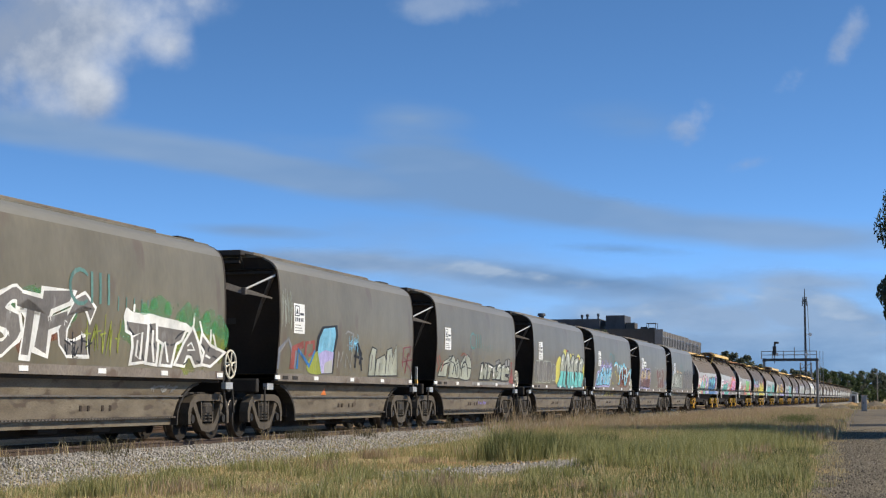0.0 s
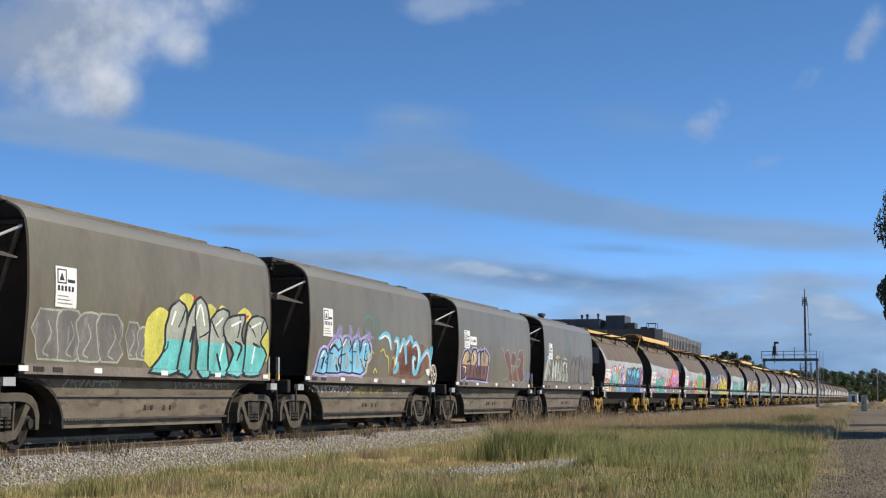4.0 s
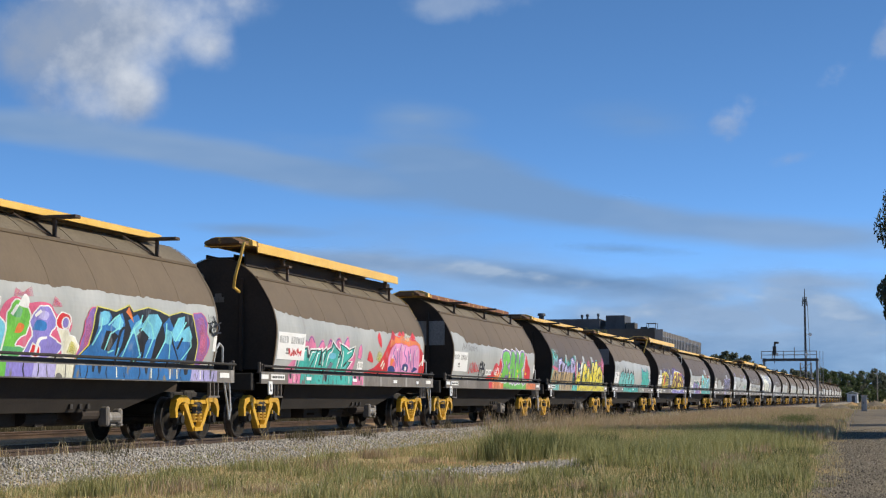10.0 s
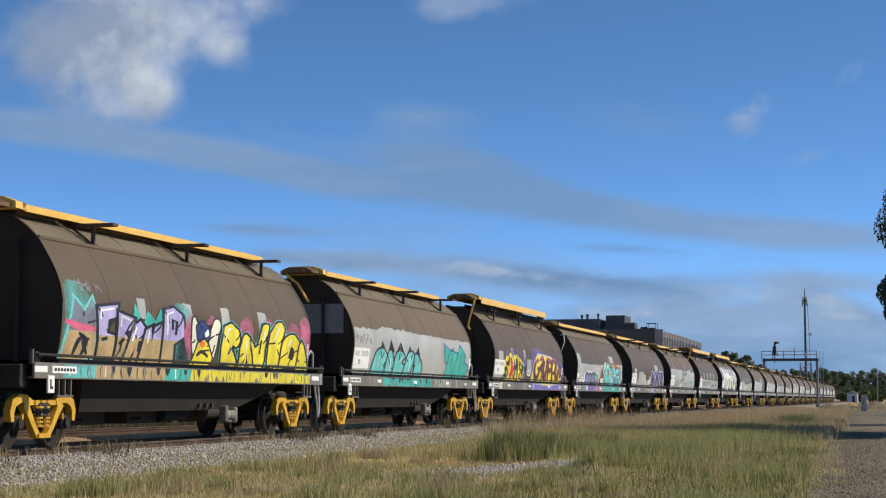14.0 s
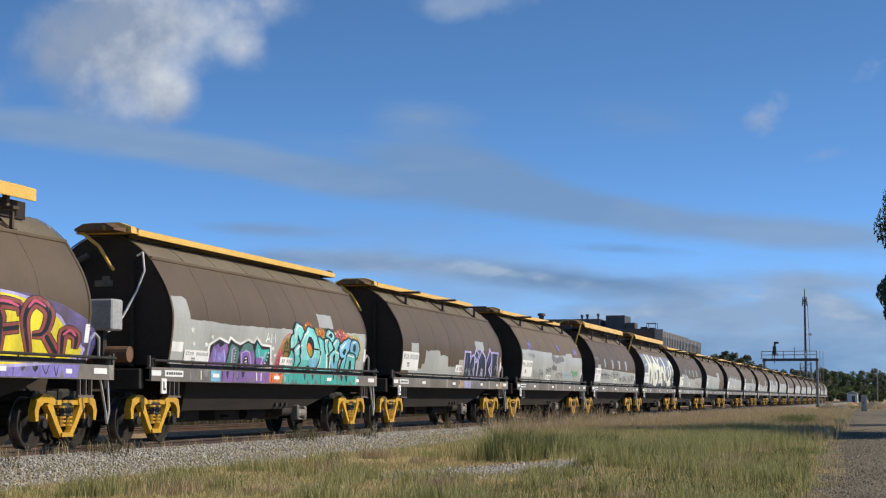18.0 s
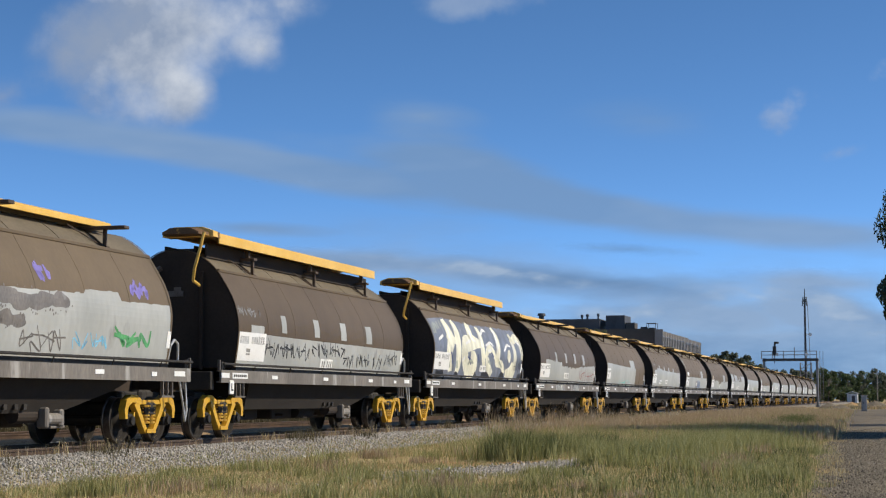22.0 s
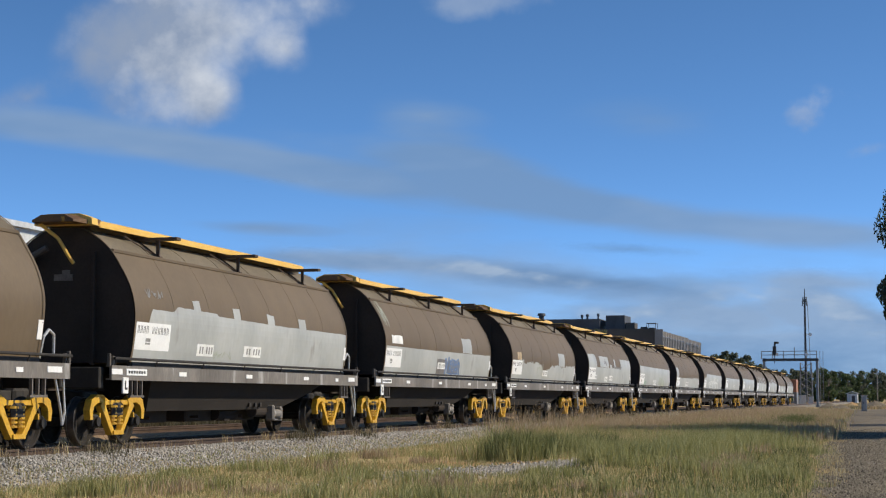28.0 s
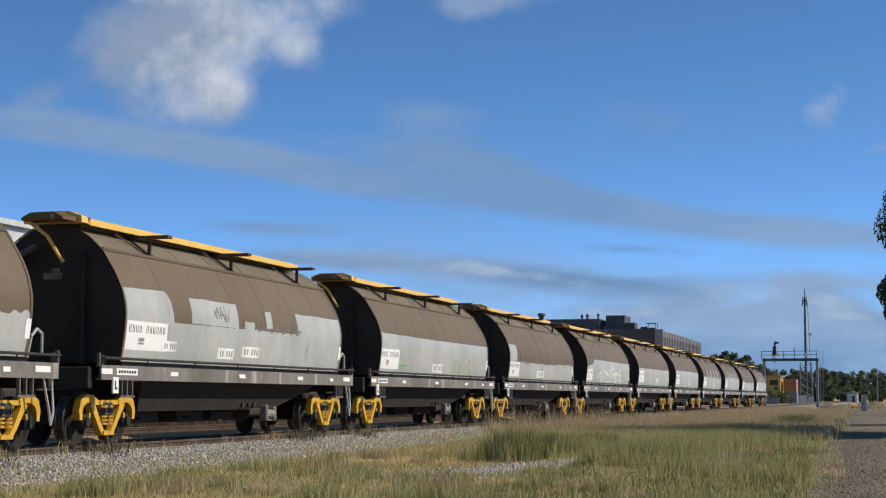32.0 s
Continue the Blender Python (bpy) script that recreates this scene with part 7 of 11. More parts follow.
    blot("red", [(0.36, 1.49), (0.95, 1.60), (1.48, 1.70), (1.99, 1.96), (2.36, 2.24), (2.62, 2.43), (2.99, 2.58), (3.63, 2.55), (4.52, 2.56), (5.21, 2.52), (5.72, 2.29), (6.04, 2.08), (6.25, 1.56), (5.18, 1.46), (2.07, 1.46)])
    blot("red", [(2.73, 2.50), (2.98, 2.73), (3.16, 2.64), (3.16, 2.49)], soft=False)
    blot("red", [(3.40, 2.58), (3.69, 2.73), (3.85, 2.65), (4.07, 2.76), (4.17, 2.59)], soft=False)
    blot("red", [(4.63, 2.56), (4.99, 2.74), (5.22, 2.56)], soft=False)
    blot("orange", [(2.59, 2.22), (2.75, 2.46), (3.02, 2.44), (3.22, 2.57), (3.51, 2.51), (3.84, 2.62), (4.15, 2.54), (4.53, 2.58), (4.79, 2.48), (5.23, 2.49), (5.64, 2.39), (5.54, 2.23), (4.48, 2.32), (3.35, 2.38)])
    blot("cream_mist", [(3.92, 2.50), (4.21, 2.67), (4.54, 2.60), (4.42, 2.47)])
    blot("candy", [(2.62, 1.52), (2.60, 1.96), (2.83, 2.21), (3.15, 2.34), (3.77, 2.37), (4.41, 2.32), (5.26, 2.36), (5.58, 2.20), (5.63, 1.70), (5.33, 1.57)], edge=("rose", 0.02))
    blot("orange", [(2.82, 1.72), (2.80, 1.94), (3.11, 1.92), (3.25, 1.73)])
    blot("rose", [(2.97, 1.75), (3.06, 1.87), (3.28, 1.83), (3.25, 1.73)])
    line("purple", 0.042, [(3.19, 2.29), (3.00, 2.07), (3.33, 1.88), (3.32, 1.58)])
    line("purple", 0.042, [(3.70, 2.34), (3.56, 2.01), (3.93, 1.59)])
    line("purple", 0.042, [(4.16, 2.31), (4.06, 2.10), (4.32, 1.96), (4.18, 1.67)])
    line("purple", 0.042, [(4.67, 2.30), (4.64, 1.97), (5.00, 1.61)])
    line("purple", 0.042, [(5.08, 2.24), (5.00, 1.98), (5.20, 1.67)])
    line("purple", 0.042, [(3.38, 2.15), (3.52, 1.73)])
    line("purple", 0.042, [(4.43, 2.19), (4.55, 1.81)])
    line("white", 0.035, [(2.90, 1.94), (3.01, 2.04)])
    line("white", 0.035, [(3.84, 2.35), (3.90, 2.17)])
    line("white", 0.035, [(4.67, 2.12), (4.76, 1.92)])
    line("white", 0.035, [(3.31, 2.17), (3.40, 2.25)])
    line("white", 0.035, [(5.31, 2.25), (5.31, 2.06)])
    blot("navy", [(2.66, 1.56), (2.66, 1.70), (3.08, 1.74), (3.32, 1.58)])
    blot("navy", [(3.94, 1.66), (4.05, 1.81), (4.52, 1.79), (4.50, 1.60)])
    blot("navy", [(5.02, 1.57), (5.09, 1.74), (5.53, 1.69)])
    blot("white", [(4.19, 1.65), (4.25, 1.75), (4.41, 1.70), (4.35, 1.61)])
    line("cream", 0.057, [(1.95, 1.70), (2.14, 1.87)])
    line("cream", 0.057, [(2.11, 1.63), (2.26, 1.80)])
    line("cream", 0.057, [(5.68, 1.78), (6.00, 1.95)])
    blot("lemon_mist", [(1.51, 1.88), (1.63, 2.09), (1.96, 2.03), (1.83, 1.84)])
    piece(9, "fat green letters edged in purple and white on red")
    blot("red", [(-1.72, 1.43), (-0.97, 1.74), (-0.62, 1.79), (-0.53, 1.94), (-0.24, 2.08), (0.17, 1.98), (0.35, 2.22), (0.64, 2.32), (1.31, 2.25), (1.28, 1.48)])
    blot("red", [(4.44, 1.62), (4.42, 2.49), (4.66, 2.38), (4.96, 2.11), (5.33, 1.94), (5.44, 1.52)])
    blot("orange", [(-0.84, 1.44), (0.01, 1.71), (0.97, 1.78), (1.44, 1.49)])
    blot("green", [(0.53, 1.49), (0.89, 1.95), (0.66, 2.32), (1.05, 2.50), (1.65, 2.48), (1.83, 2.27), (1.76, 2.11), (1.58, 1.97), (1.96, 1.72), (1.91, 1.49), (1.59, 1.48), (1.48, 1.72), (1.03, 1.48)], edge=("purple", 0.06), glow=("white", 0.0936))
    blot("green", [(1.81, 1.47), (2.09, 2.43), (2.54, 2.48), (2.84, 1.97), (2.71, 2.46), (2.85, 2.03), (2.74, 1.47), (2.43, 1.46), (2.39, 1.96), (2.16, 1.47)], edge=("purple", 0.06), glow=("white", 0.0936))
    blot("green", [(2.82, 1.47), (2.94, 2.48), (3.31, 2.46), (3.28, 2.12), (3.44, 2.06), (3.67, 2.49), (4.24, 2.49), (4.07, 2.05), (3.85, 1.88), (4.20, 1.49), (3.72, 1.46), (3.54, 1.83), (3.22, 1.46)], edge=("purple", 0.06), glow=("white", 0.0936))
    blot("purple", [(1.24, 2.19), (1.40, 2.16), (1.36, 2.02), (1.22, 2.04)])
    line("white", 0.03, [(1.27, 2.17), (1.38, 2.05)])
    blot("purple", [(1.52, 1.55), (1.62, 1.69), (1.86, 1.51)])
    line("leaf", 0.07, [(0.93, 2.23), (1.19, 2.39)])
    line("leaf", 0.07, [(2.10, 2.01), (2.20, 2.35)])
    line("leaf", 0.07, [(3.07, 2.15), (3.10, 2.38)])
    line("leaf", 0.07, [(3.87, 2.30), (4.05, 2.43)])
    blot("yellow", [(0.60, 1.69), (0.68, 1.75), (0.80, 1.70), (0.72, 1.64)])
    blot("yellow", [(0.54, 1.60), (0.62, 1.65), (0.74, 1.60), (0.66, 1.55)])
    blot("yellow", [(1.81, 1.76), (1.89, 1.81), (2.02, 1.76), (1.93, 1.71)])
    blot("yellow", [(1.97, 1.63), (2.05, 1.69), (2.18, 1.63), (2.10, 1.58)])
    blot("yellow", [(3.10, 1.84), (3.20, 1.90), (3.33, 1.84), (3.24, 1.78)])
    blot("yellow", [(3.23, 1.66), (3.32, 1.72), (3.46, 1.66), (3.37, 1.60)])
    blot("yellow", [(4.15, 1.89), (4.25, 1.95), (4.39, 1.90), (4.29, 1.84)])
    blot("yellow", [(4.50, 1.76), (4.60, 1.82), (4.75, 1.76), (4.65, 1.70)])
    line("white", 0.04, [(-0.50, 1.84), (-0.35, 1.67), (-0.28, 1.88)])
    line("white", 0.04, [(-0.30, 1.80), (-0.10, 1.64), (-0.09, 1.87), (-0.01, 1.92)])
    line("white", 0.04, [(-0.02, 1.81), (0.14, 1.90), (0.24, 1.76), (0.10, 1.63)])
    piece(9, "scrawled red and black tags")
    line("red", 0.045, [(-4.00, 1.64), (-3.88, 1.99), (-3.73, 1.72)], soft=False)
    line("red", 0.045, [(-3.93, 1.89), (-3.60, 2.04), (-3.61, 1.68)], soft=False)
    line("red", 0.045, [(-3.54, 1.70), (-3.43, 1.99), (-3.41, 1.65), (-3.29, 2.01)], soft=False)
    line("red", 0.045, [(-3.25, 2.03), (-3.23, 1.69), (-3.01, 1.83)], soft=False)
    line("red", 0.045, [(-3.04, 1.97), (-3.10, 1.74), (-2.82, 1.73)], soft=False)
    line("red", 0.045, [(-2.80, 1.95), (-2.88, 1.79), (-2.62, 1.75)], soft=False)
    line("black", 0.075, [(-2.63, 1.54), (-2.50, 2.04), (-2.32, 1.95)], soft=False)
    line("black", 0.075, [(-2.53, 1.85), (-2.29, 1.84), (-2.32, 1.68)], soft=False)
    line("black", 0.075, [(-2.35, 2.10), (-2.15, 1.81), (-2.14, 2.06)], soft=False)
    line("black", 0.075, [(-2.07, 1.81), (-1.92, 2.02)], soft=False)
    line("black", 0.075, [(-2.20, 1.81), (-1.96, 1.87), (-1.86, 1.70), (-2.07, 1.57), (-2.15, 1.69)], soft=False)
    piece(10, "lilac and tan block letters with teal shadow")
    blot("aqua_mist", [(-6.04, 1.52), (-6.04, 2.55), (-5.70, 2.75), (-5.05, 2.45), (-4.95, 1.52)])
    blot("aqua_mist", [(-1.55, 1.52), (-1.75, 2.35), (-1.25, 2.62), (-0.72, 2.30), (-0.80, 1.52)])
    blot("black_mist", [(-1.30, 1.52), (-1.35, 2.10), (-0.95, 2.25), (-0.72, 1.90), (-0.85, 1.52)])
    blot("teal", [(-3.58, 1.98), (-3.35, 2.59), (-3.04, 2.25), (-3.07, 1.90)], soft=False)
    blot("teal", [(-3.02, 2.15), (-2.84, 2.47), (-2.52, 2.33), (-2.51, 2.02)], soft=False)
    blot("teal", [(-2.56, 2.23), (-2.22, 2.55), (-1.99, 2.20)], soft=False)
    blot("teal", [(-4.68, 2.23), (-4.03, 2.45), (-3.38, 2.29)], soft=False)
    blot("slate", [(-6.04, 1.47), (-5.86, 1.99), (-5.70, 2.55), (-5.34, 2.33), (-5.02, 2.59), (-4.91, 2.20), (-4.80, 1.54)], edge=("aqua", 0.05), low=("tan", 2), soft=False)
    line("rose", 0.12, [(-6.01, 2.15), (-5.39, 2.06), (-4.80, 2.05)])
    line("black", 0.075, [(-5.62, 1.56), (-5.48, 1.82), (-5.24, 1.92)])
    line("black", 0.075, [(-5.10, 1.60), (-5.29, 1.82), (-5.07, 1.87)])
    line("black", 0.075, [(-5.48, 1.96), (-5.18, 1.83), (-5.32, 1.56)])
    blot("lilac", [(-4.72, 1.54), (-4.71, 1.84), (-4.85, 2.43), (-4.06, 2.51), (-4.15, 2.28), (-4.43, 2.24), (-4.42, 1.99), (-4.12, 1.96), (-4.07, 1.54)], edge=("black", 0.055), low=("tan", 1.95), soft=False)
    blot("lilac", [(-4.03, 1.54), (-3.98, 1.87), (-4.03, 2.38), (-3.38, 2.29), (-3.49, 2.08), (-3.76, 2.04), (-3.51, 1.89), (-3.84, 1.47)], edge=("black", 0.055), low=("tan", 1.95), soft=False)
    blot("lilac", [(-3.69, 1.48), (-3.36, 2.17), (-3.13, 2.26), (-2.85, 2.11), (-2.93, 1.87), (-3.10, 1.49), (-3.33, 1.48), (-3.23, 1.78), (-3.48, 1.48)], edge=("black", 0.055), low=("tan", 1.95), soft=False)
    blot("lilac", [(-3.06, 1.49), (-2.85, 2.11), (-2.60, 2.18), (-2.58, 1.86), (-2.48, 2.18), (-2.19, 2.25), (-2.12, 1.51)], edge=("black", 0.055), low=("tan", 1.95), soft=False)
    blot("lilac", [(-2.05, 1.51), (-2.09, 2.51), (-1.65, 2.58), (-1.24, 2.44), (-1.11, 2.05), (-1.57, 1.89), (-1.50, 1.52)], edge=("black", 0.055), low=("tan", 1.95), soft=False)
    line("white", 0.04, [(-4.72, 2.23), (-4.73, 2.38), (-4.20, 2.44)], soft=False)
    line("white", 0.04, [(-3.91, 2.12), (-3.90, 2.32), (-3.51, 2.25)], soft=False)
    line("white", 0.04, [(-3.38, 1.89), (-3.27, 2.15)], soft=False)
    line("white", 0.04, [(-2.75, 1.87), (-2.71, 2.10)], soft=False)
    line("white", 0.04, [(-1.90, 2.05), (-1.95, 2.44), (-1.65, 2.51)], soft=False)
    line("black", 0.075, [(-1.69, 2.16), (-1.71, 2.35), (-1.52, 2.31), (-1.52, 2.06)], soft=False)
    line("black", 0.075, [(-4.63, 1.87), (-4.40, 1.91)], soft=False)
    line("black", 0.075, [(-3.92, 1.81), (-3.73, 1.92)], soft=False)
    line("black", 0.075, [(-3.10, 1.70), (-3.07, 1.90)], soft=False)
    piece(10, "yellow bubble letters with a masked bird on pink")
    blot("pink_mist", [(-1.12, 2.08), (-1.01, 2.38), (-0.65, 2.42), (-0.53, 1.99), (-0.78, 1.66)])
    blot("pink_mist", [(-0.07, 2.33), (0.19, 2.51), (0.45, 2.36)])
    blot("pink_mist", [(1.65, 2.18), (1.82, 2.46), (2.20, 2.53), (2.44, 2.21)])
    blot("pink_mist", [(2.86, 2.37), (3.37, 2.61), (3.71, 2.38)])
    blot("pink_mist", [(4.46, 2.28), (4.83, 2.52), (5.24, 2.47), (5.40, 2.19)])
    blot("pink_mist", [(5.57, 1.68), (5.47, 2.52), (6.04, 2.61), (6.04, 1.70)])
    blot("cream", [(-0.80, 2.28), (-0.65, 2.44), (-0.16, 2.00), (-0.21, 1.54), (-0.68, 1.79)], edge=("black", 0.035))
    blot("cream", [(0.10, 2.01), (0.31, 2.41), (0.65, 2.39), (0.57, 2.14), (0.41, 1.62)], edge=("black", 0.035))
    blot("navy", [(-0.59, 2.23), (-0.39, 2.37), (-0.12, 2.33), (0.15, 2.17), (-0.04, 1.94), (-0.43, 2.01)], edge=("black", 0.03))
    blot("yellow", [(-0.69, 1.49), (-0.41, 1.93), (-0.22, 2.00), (0.07, 1.94), (0.34, 1.53)], edge=("black", 0.035))
    line("black", 0.075, [(-0.43, 1.69), (-0.20, 1.78), (0.16, 1.68)])
    blot("white", [(-0.15, 2.15), (-0.00, 2.23), (0.07, 2.12), (-0.08, 2.07)])
    blot("orange", [(-0.36, 1.93), (-0.22, 2.00), (-0.04, 1.94), (-0.17, 1.85)])
    blot("yellow", [(0.83, 1.54), (0.82, 2.04), (0.90, 2.31), (1.28, 2.39), (1.71, 2.18), (1.66, 1.95), (1.34, 1.92), (1.70, 1.53)], edge=("black", 0.05), glow=("aqua", 0.0648), low=("lemon", 1.62))
    blot("yellow", [(1.83, 1.51), (1.87, 2.05), (2.10, 2.20), (2.41, 2.06), (2.83, 1.53), (2.46, 1.52), (2.19, 1.79), (2.19, 1.52)], edge=("black", 0.05), glow=("aqua", 0.0648), low=("lemon", 1.62))
    blot("yellow", [(2.38, 2.06), (2.75, 1.96), (3.05, 2.42), (3.38, 2.44), (3.26, 2.09), (3.19, 1.51), (2.71, 1.60)], edge=("black", 0.05), glow=("aqua", 0.0648), low=("lemon", 1.62))
    blot("yellow", [(3.49, 1.57), (3.49, 2.25), (4.07, 2.54), (4.38, 2.41), (4.15, 2.00), (4.12, 1.50)], edge=("black", 0.05), glow=("aqua", 0.0648), low=("lemon", 1.62))
    blot("yellow", [(4.24, 1.53), (4.35, 2.13), (4.88, 2.30), (5.33, 2.16), (5.67, 1.63), (5.13, 1.55)], edge=("black", 0.05), glow=("aqua", 0.0648), low=("lemon", 1.62))
    blot("yellow", [(5.34, 1.47), (5.51, 2.17), (6.01, 1.69), (6.01, 1.46)], edge=("black", 0.05), glow=("aqua", 0.0648), low=("lemon", 1.62))
    line("cream", 0.05, [(0.99, 2.04), (1.06, 2.25), (1.28, 2.30)])
    line("cream", 0.05, [(2.15, 1.90), (2.10, 2.08)])
    line("cream", 0.05, [(3.09, 2.11), (3.18, 2.33)])
    line("cream", 0.05, [(3.74, 2.13), (4.04, 2.42)])
    line("cream", 0.05, [(4.65, 2.04), (4.89, 2.20)])
    blot("black", [(4.75, 1.77), (4.87, 2.02), (5.11, 1.93), (5.05, 1.72)])
    line("black", 0.06, [(1.19, 1.76), (1.31, 1.91)])
    line("black", 0.06, [(2.93, 1.81), (2.97, 2.11)])
    piece(11, "pale aqua letters with black drips")
    blot("black", [(-3.86, 2.08), (-3.66, 2.42), (-3.28, 2.13)], soft=False)
    blot("black", [(-3.08, 2.13), (-2.85, 2.47), (-2.46, 2.12)], soft=False)
    blot("black", [(-2.26, 2.16), (-1.92, 2.43), (-1.43, 2.05)], soft=False)
    blot("black", [(-1.27, 2.06), (-1.00, 2.35), (-0.61, 2.07)], soft=False)
    blot("black", [(-0.49, 2.05), (-0.11, 2.34), (0.25, 1.90)], soft=False)
    blot("aqua", [(-4.54, 1.46), (-4.15, 2.07), (-3.60, 2.19), (-3.13, 1.98), (-3.35, 1.78), (-3.27, 1.50)], edge=("black", 0.05))
    blot("aqua", [(-3.27, 1.44), (-2.94, 2.17), (-2.46, 1.84), (-2.46, 1.45)], edge=("black", 0.05))
    blot("aqua", [(-2.51, 1.45), (-2.25, 2.12), (-1.43, 2.05), (-1.73, 1.84), (-1.23, 1.71), (-1.66, 1.44)], edge=("black", 0.05))
    blot("aqua", [(-1.56, 1.44), (-1.07, 2.13), (-0.49, 2.05), (-0.90, 1.45)], edge=("black", 0.05))
    blot("aqua", [(-0.39, 1.51), (-0.40, 2.11), (0.25, 1.90), (0.29, 1.52)], edge=("black", 0.05))
    line("white", 0.04, [(-3.88, 1.67), (-3.83, 1.99)])
    line("white", 0.04, [(-2.75, 1.61), (-2.77, 1.96)])
    line("white", 0.04, [(-1.94, 1.86), (-1.68, 1.99)])
    line("white", 0.04, [(-0.92, 1.64), (-0.87, 2.00)])
    blot("teal", [(2.76, 2.50), (3.45, 2.31), (3.85, 2.38), (3.76, 1.96), (2.97, 1.96)], edge=("navy", 0.035), soft=False)
    blot("teal", [(2.99, 1.48), (3.45, 2.31), (4.33, 2.27), (4.04, 1.50)], edge=("navy", 0.035), soft=False)
    blot("teal", [(3.91, 1.50), (4.70, 2.52), (5.38, 2.19), (5.31, 1.99), (5.95, 1.84), (5.42, 1.48)], edge=("navy", 0.035), soft=False)
    line("leaf", 0.07, [(4.67, 1.73), (4.81, 2.26)])
    line("leaf", 0.07, [(3.68, 1.72), (3.75, 2.15)])
    piece(12, "black and red letters haloed in yellow")
    blot("violet_mist", [(-4.43, 2.35), (-4.33, 2.53), (-4.06, 2.56), (-4.00, 2.39)])
    blot("violet_mist", [(-3.60, 2.35), (-3.42, 2.60), (-3.14, 2.62), (-3.19, 2.33)])
    blot("violet_mist", [(-2.76, 2.47), (-2.53, 2.61), (-2.36, 2.55), (-2.43, 2.36)])
    blot("violet_mist", [(-2.23, 2.31), (-2.03, 2.51), (-1.89, 2.39), (-1.93, 2.26)])
    blot("violet_mist", [(-1.72, 2.18), (-1.38, 2.41), (-0.95, 2.21), (-1.16, 1.99), (-1.47, 2.02)])
    blot("violet_mist", [(-1.46, 1.55), (-1.37, 1.85), (-1.11, 1.84), (-0.99, 1.53)])
    blot("yellow", [(-4.58, 1.54), (-4.63, 1.87), (-4.56, 2.08), (-4.42, 2.27), (-4.24, 2.38), (-4.02, 2.33), (-3.82, 2.44), (-3.64, 2.50), (-3.44, 2.42), (-3.23, 2.30), (-3.09, 2.45), (-2.93, 2.38), (-2.74, 2.46), (-2.43, 2.37), (-2.09, 2.32), (-1.80, 2.24), (-1.51, 2.15), (-1.31, 1.98), (-1.34, 1.68), (-1.70, 1.52), (-2.58, 1.51), (-3.74, 1.49), (-4.50, 1.46)])
    blot("black", [(-4.46, 1.56), (-4.56, 1.71), (-4.32, 1.76), (-4.50, 1.87), (-4.45, 1.99), (-4.19, 1.98), (-3.97, 1.87), (-3.92, 1.67), (-4.35, 1.48), (-4.61, 1.50)])
    blot("yellow", [(-4.20, 1.72), (-4.12, 1.86), (-4.04, 1.81), (-4.06, 1.69)], soft=False)
    blot("black", [(-4.34, 2.05), (-4.30, 2.17), (-4.02, 2.19), (-3.71, 2.40), (-3.72, 2.24), (-3.80, 2.00), (-4.03, 2.01)], soft=False)
    blot("red", [(-3.71, 2.36), (-3.42, 2.29), (-3.20, 2.12), (-3.27, 2.01), (-2.92, 2.03), (-2.91, 1.91), (-3.13, 1.77), (-2.94, 1.58), (-3.26, 1.69), (-3.32, 1.51), (-3.54, 1.60), (-3.72, 1.72), (-3.55, 1.82), (-3.58, 2.10)], edge=("yellow", 0.02), soft=False)
    blot("black", [(-3.12, 2.31), (-2.96, 2.21), (-2.80, 2.01), (-2.74, 2.35), (-2.47, 2.25), (-2.33, 2.05), (-2.31, 1.82), (-2.24, 1.57), (-2.39, 1.53), (-2.55, 1.88), (-2.70, 1.89), (-2.71, 1.73), (-2.78, 1.54), (-2.96, 1.58), (-2.93, 1.89), (-3.10, 2.08)], soft=False)
    blot("yellow", [(-2.66, 1.71), (-2.60, 1.81), (-2.49, 1.59), (-2.56, 1.52)], soft=False)
    blot("black", [(-2.27, 2.12), (-2.13, 2.23), (-1.86, 2.15), (-1.69, 2.05), (-1.55, 2.12), (-1.33, 1.98), (-1.45, 1.70), (-1.81, 1.53), (-2.10, 1.64), (-2.09, 1.74), (-1.83, 1.84), (-2.18, 1.93)], soft=False)
    blot("yellow", [(-2.13, 2.02), (-1.94, 2.07), (-1.71, 1.97), (-1.85, 1.92)], soft=False)
    blot("yellow", [(-1.97, 1.68), (-1.76, 1.79), (-1.67, 1.73), (-1.79, 1.60)], soft=False)
    line("smoke", 0.035, [(-4.43, 1.66), (-4.26, 1.55), (-4.05, 1.67)])
    line("smoke", 0.035, [(-4.23, 2.12), (-3.93, 2.17), (-3.80, 2.30)])
    line("smoke", 0.035, [(-3.06, 2.23), (-2.88, 1.95), (-2.87, 1.64)])
    line("smoke", 0.035, [(-2.67, 2.29), (-2.47, 1.94), (-2.38, 1.61)])
    line("smoke", 0.035, [(-2.16, 2.14), (-1.85, 2.09)])
    line("smoke", 0.035, [(-1.53, 2.04), (-1.56, 1.78), (-1.79, 1.60)])
    line("maroon", 0.035, [(-3.60, 2.29), (-3.39, 2.13), (-3.42, 1.91)])
    line("maroon", 0.035, [(-3.52, 1.78), (-3.36, 1.61)])
    line("black", 0.032, [(-1.21, 1.90), (-1.11, 2.03), (-0.99, 1.86)])
    line("black", 0.032, [(-0.92, 1.91), (-0.95, 2.12), (-0.82, 2.02), (-0.93, 1.93)])
    line("black", 0.032, [(-1.13, 1.99), (-0.95, 2.02)])
    piece(12, "maroon looping letters on yellow with violet mist")
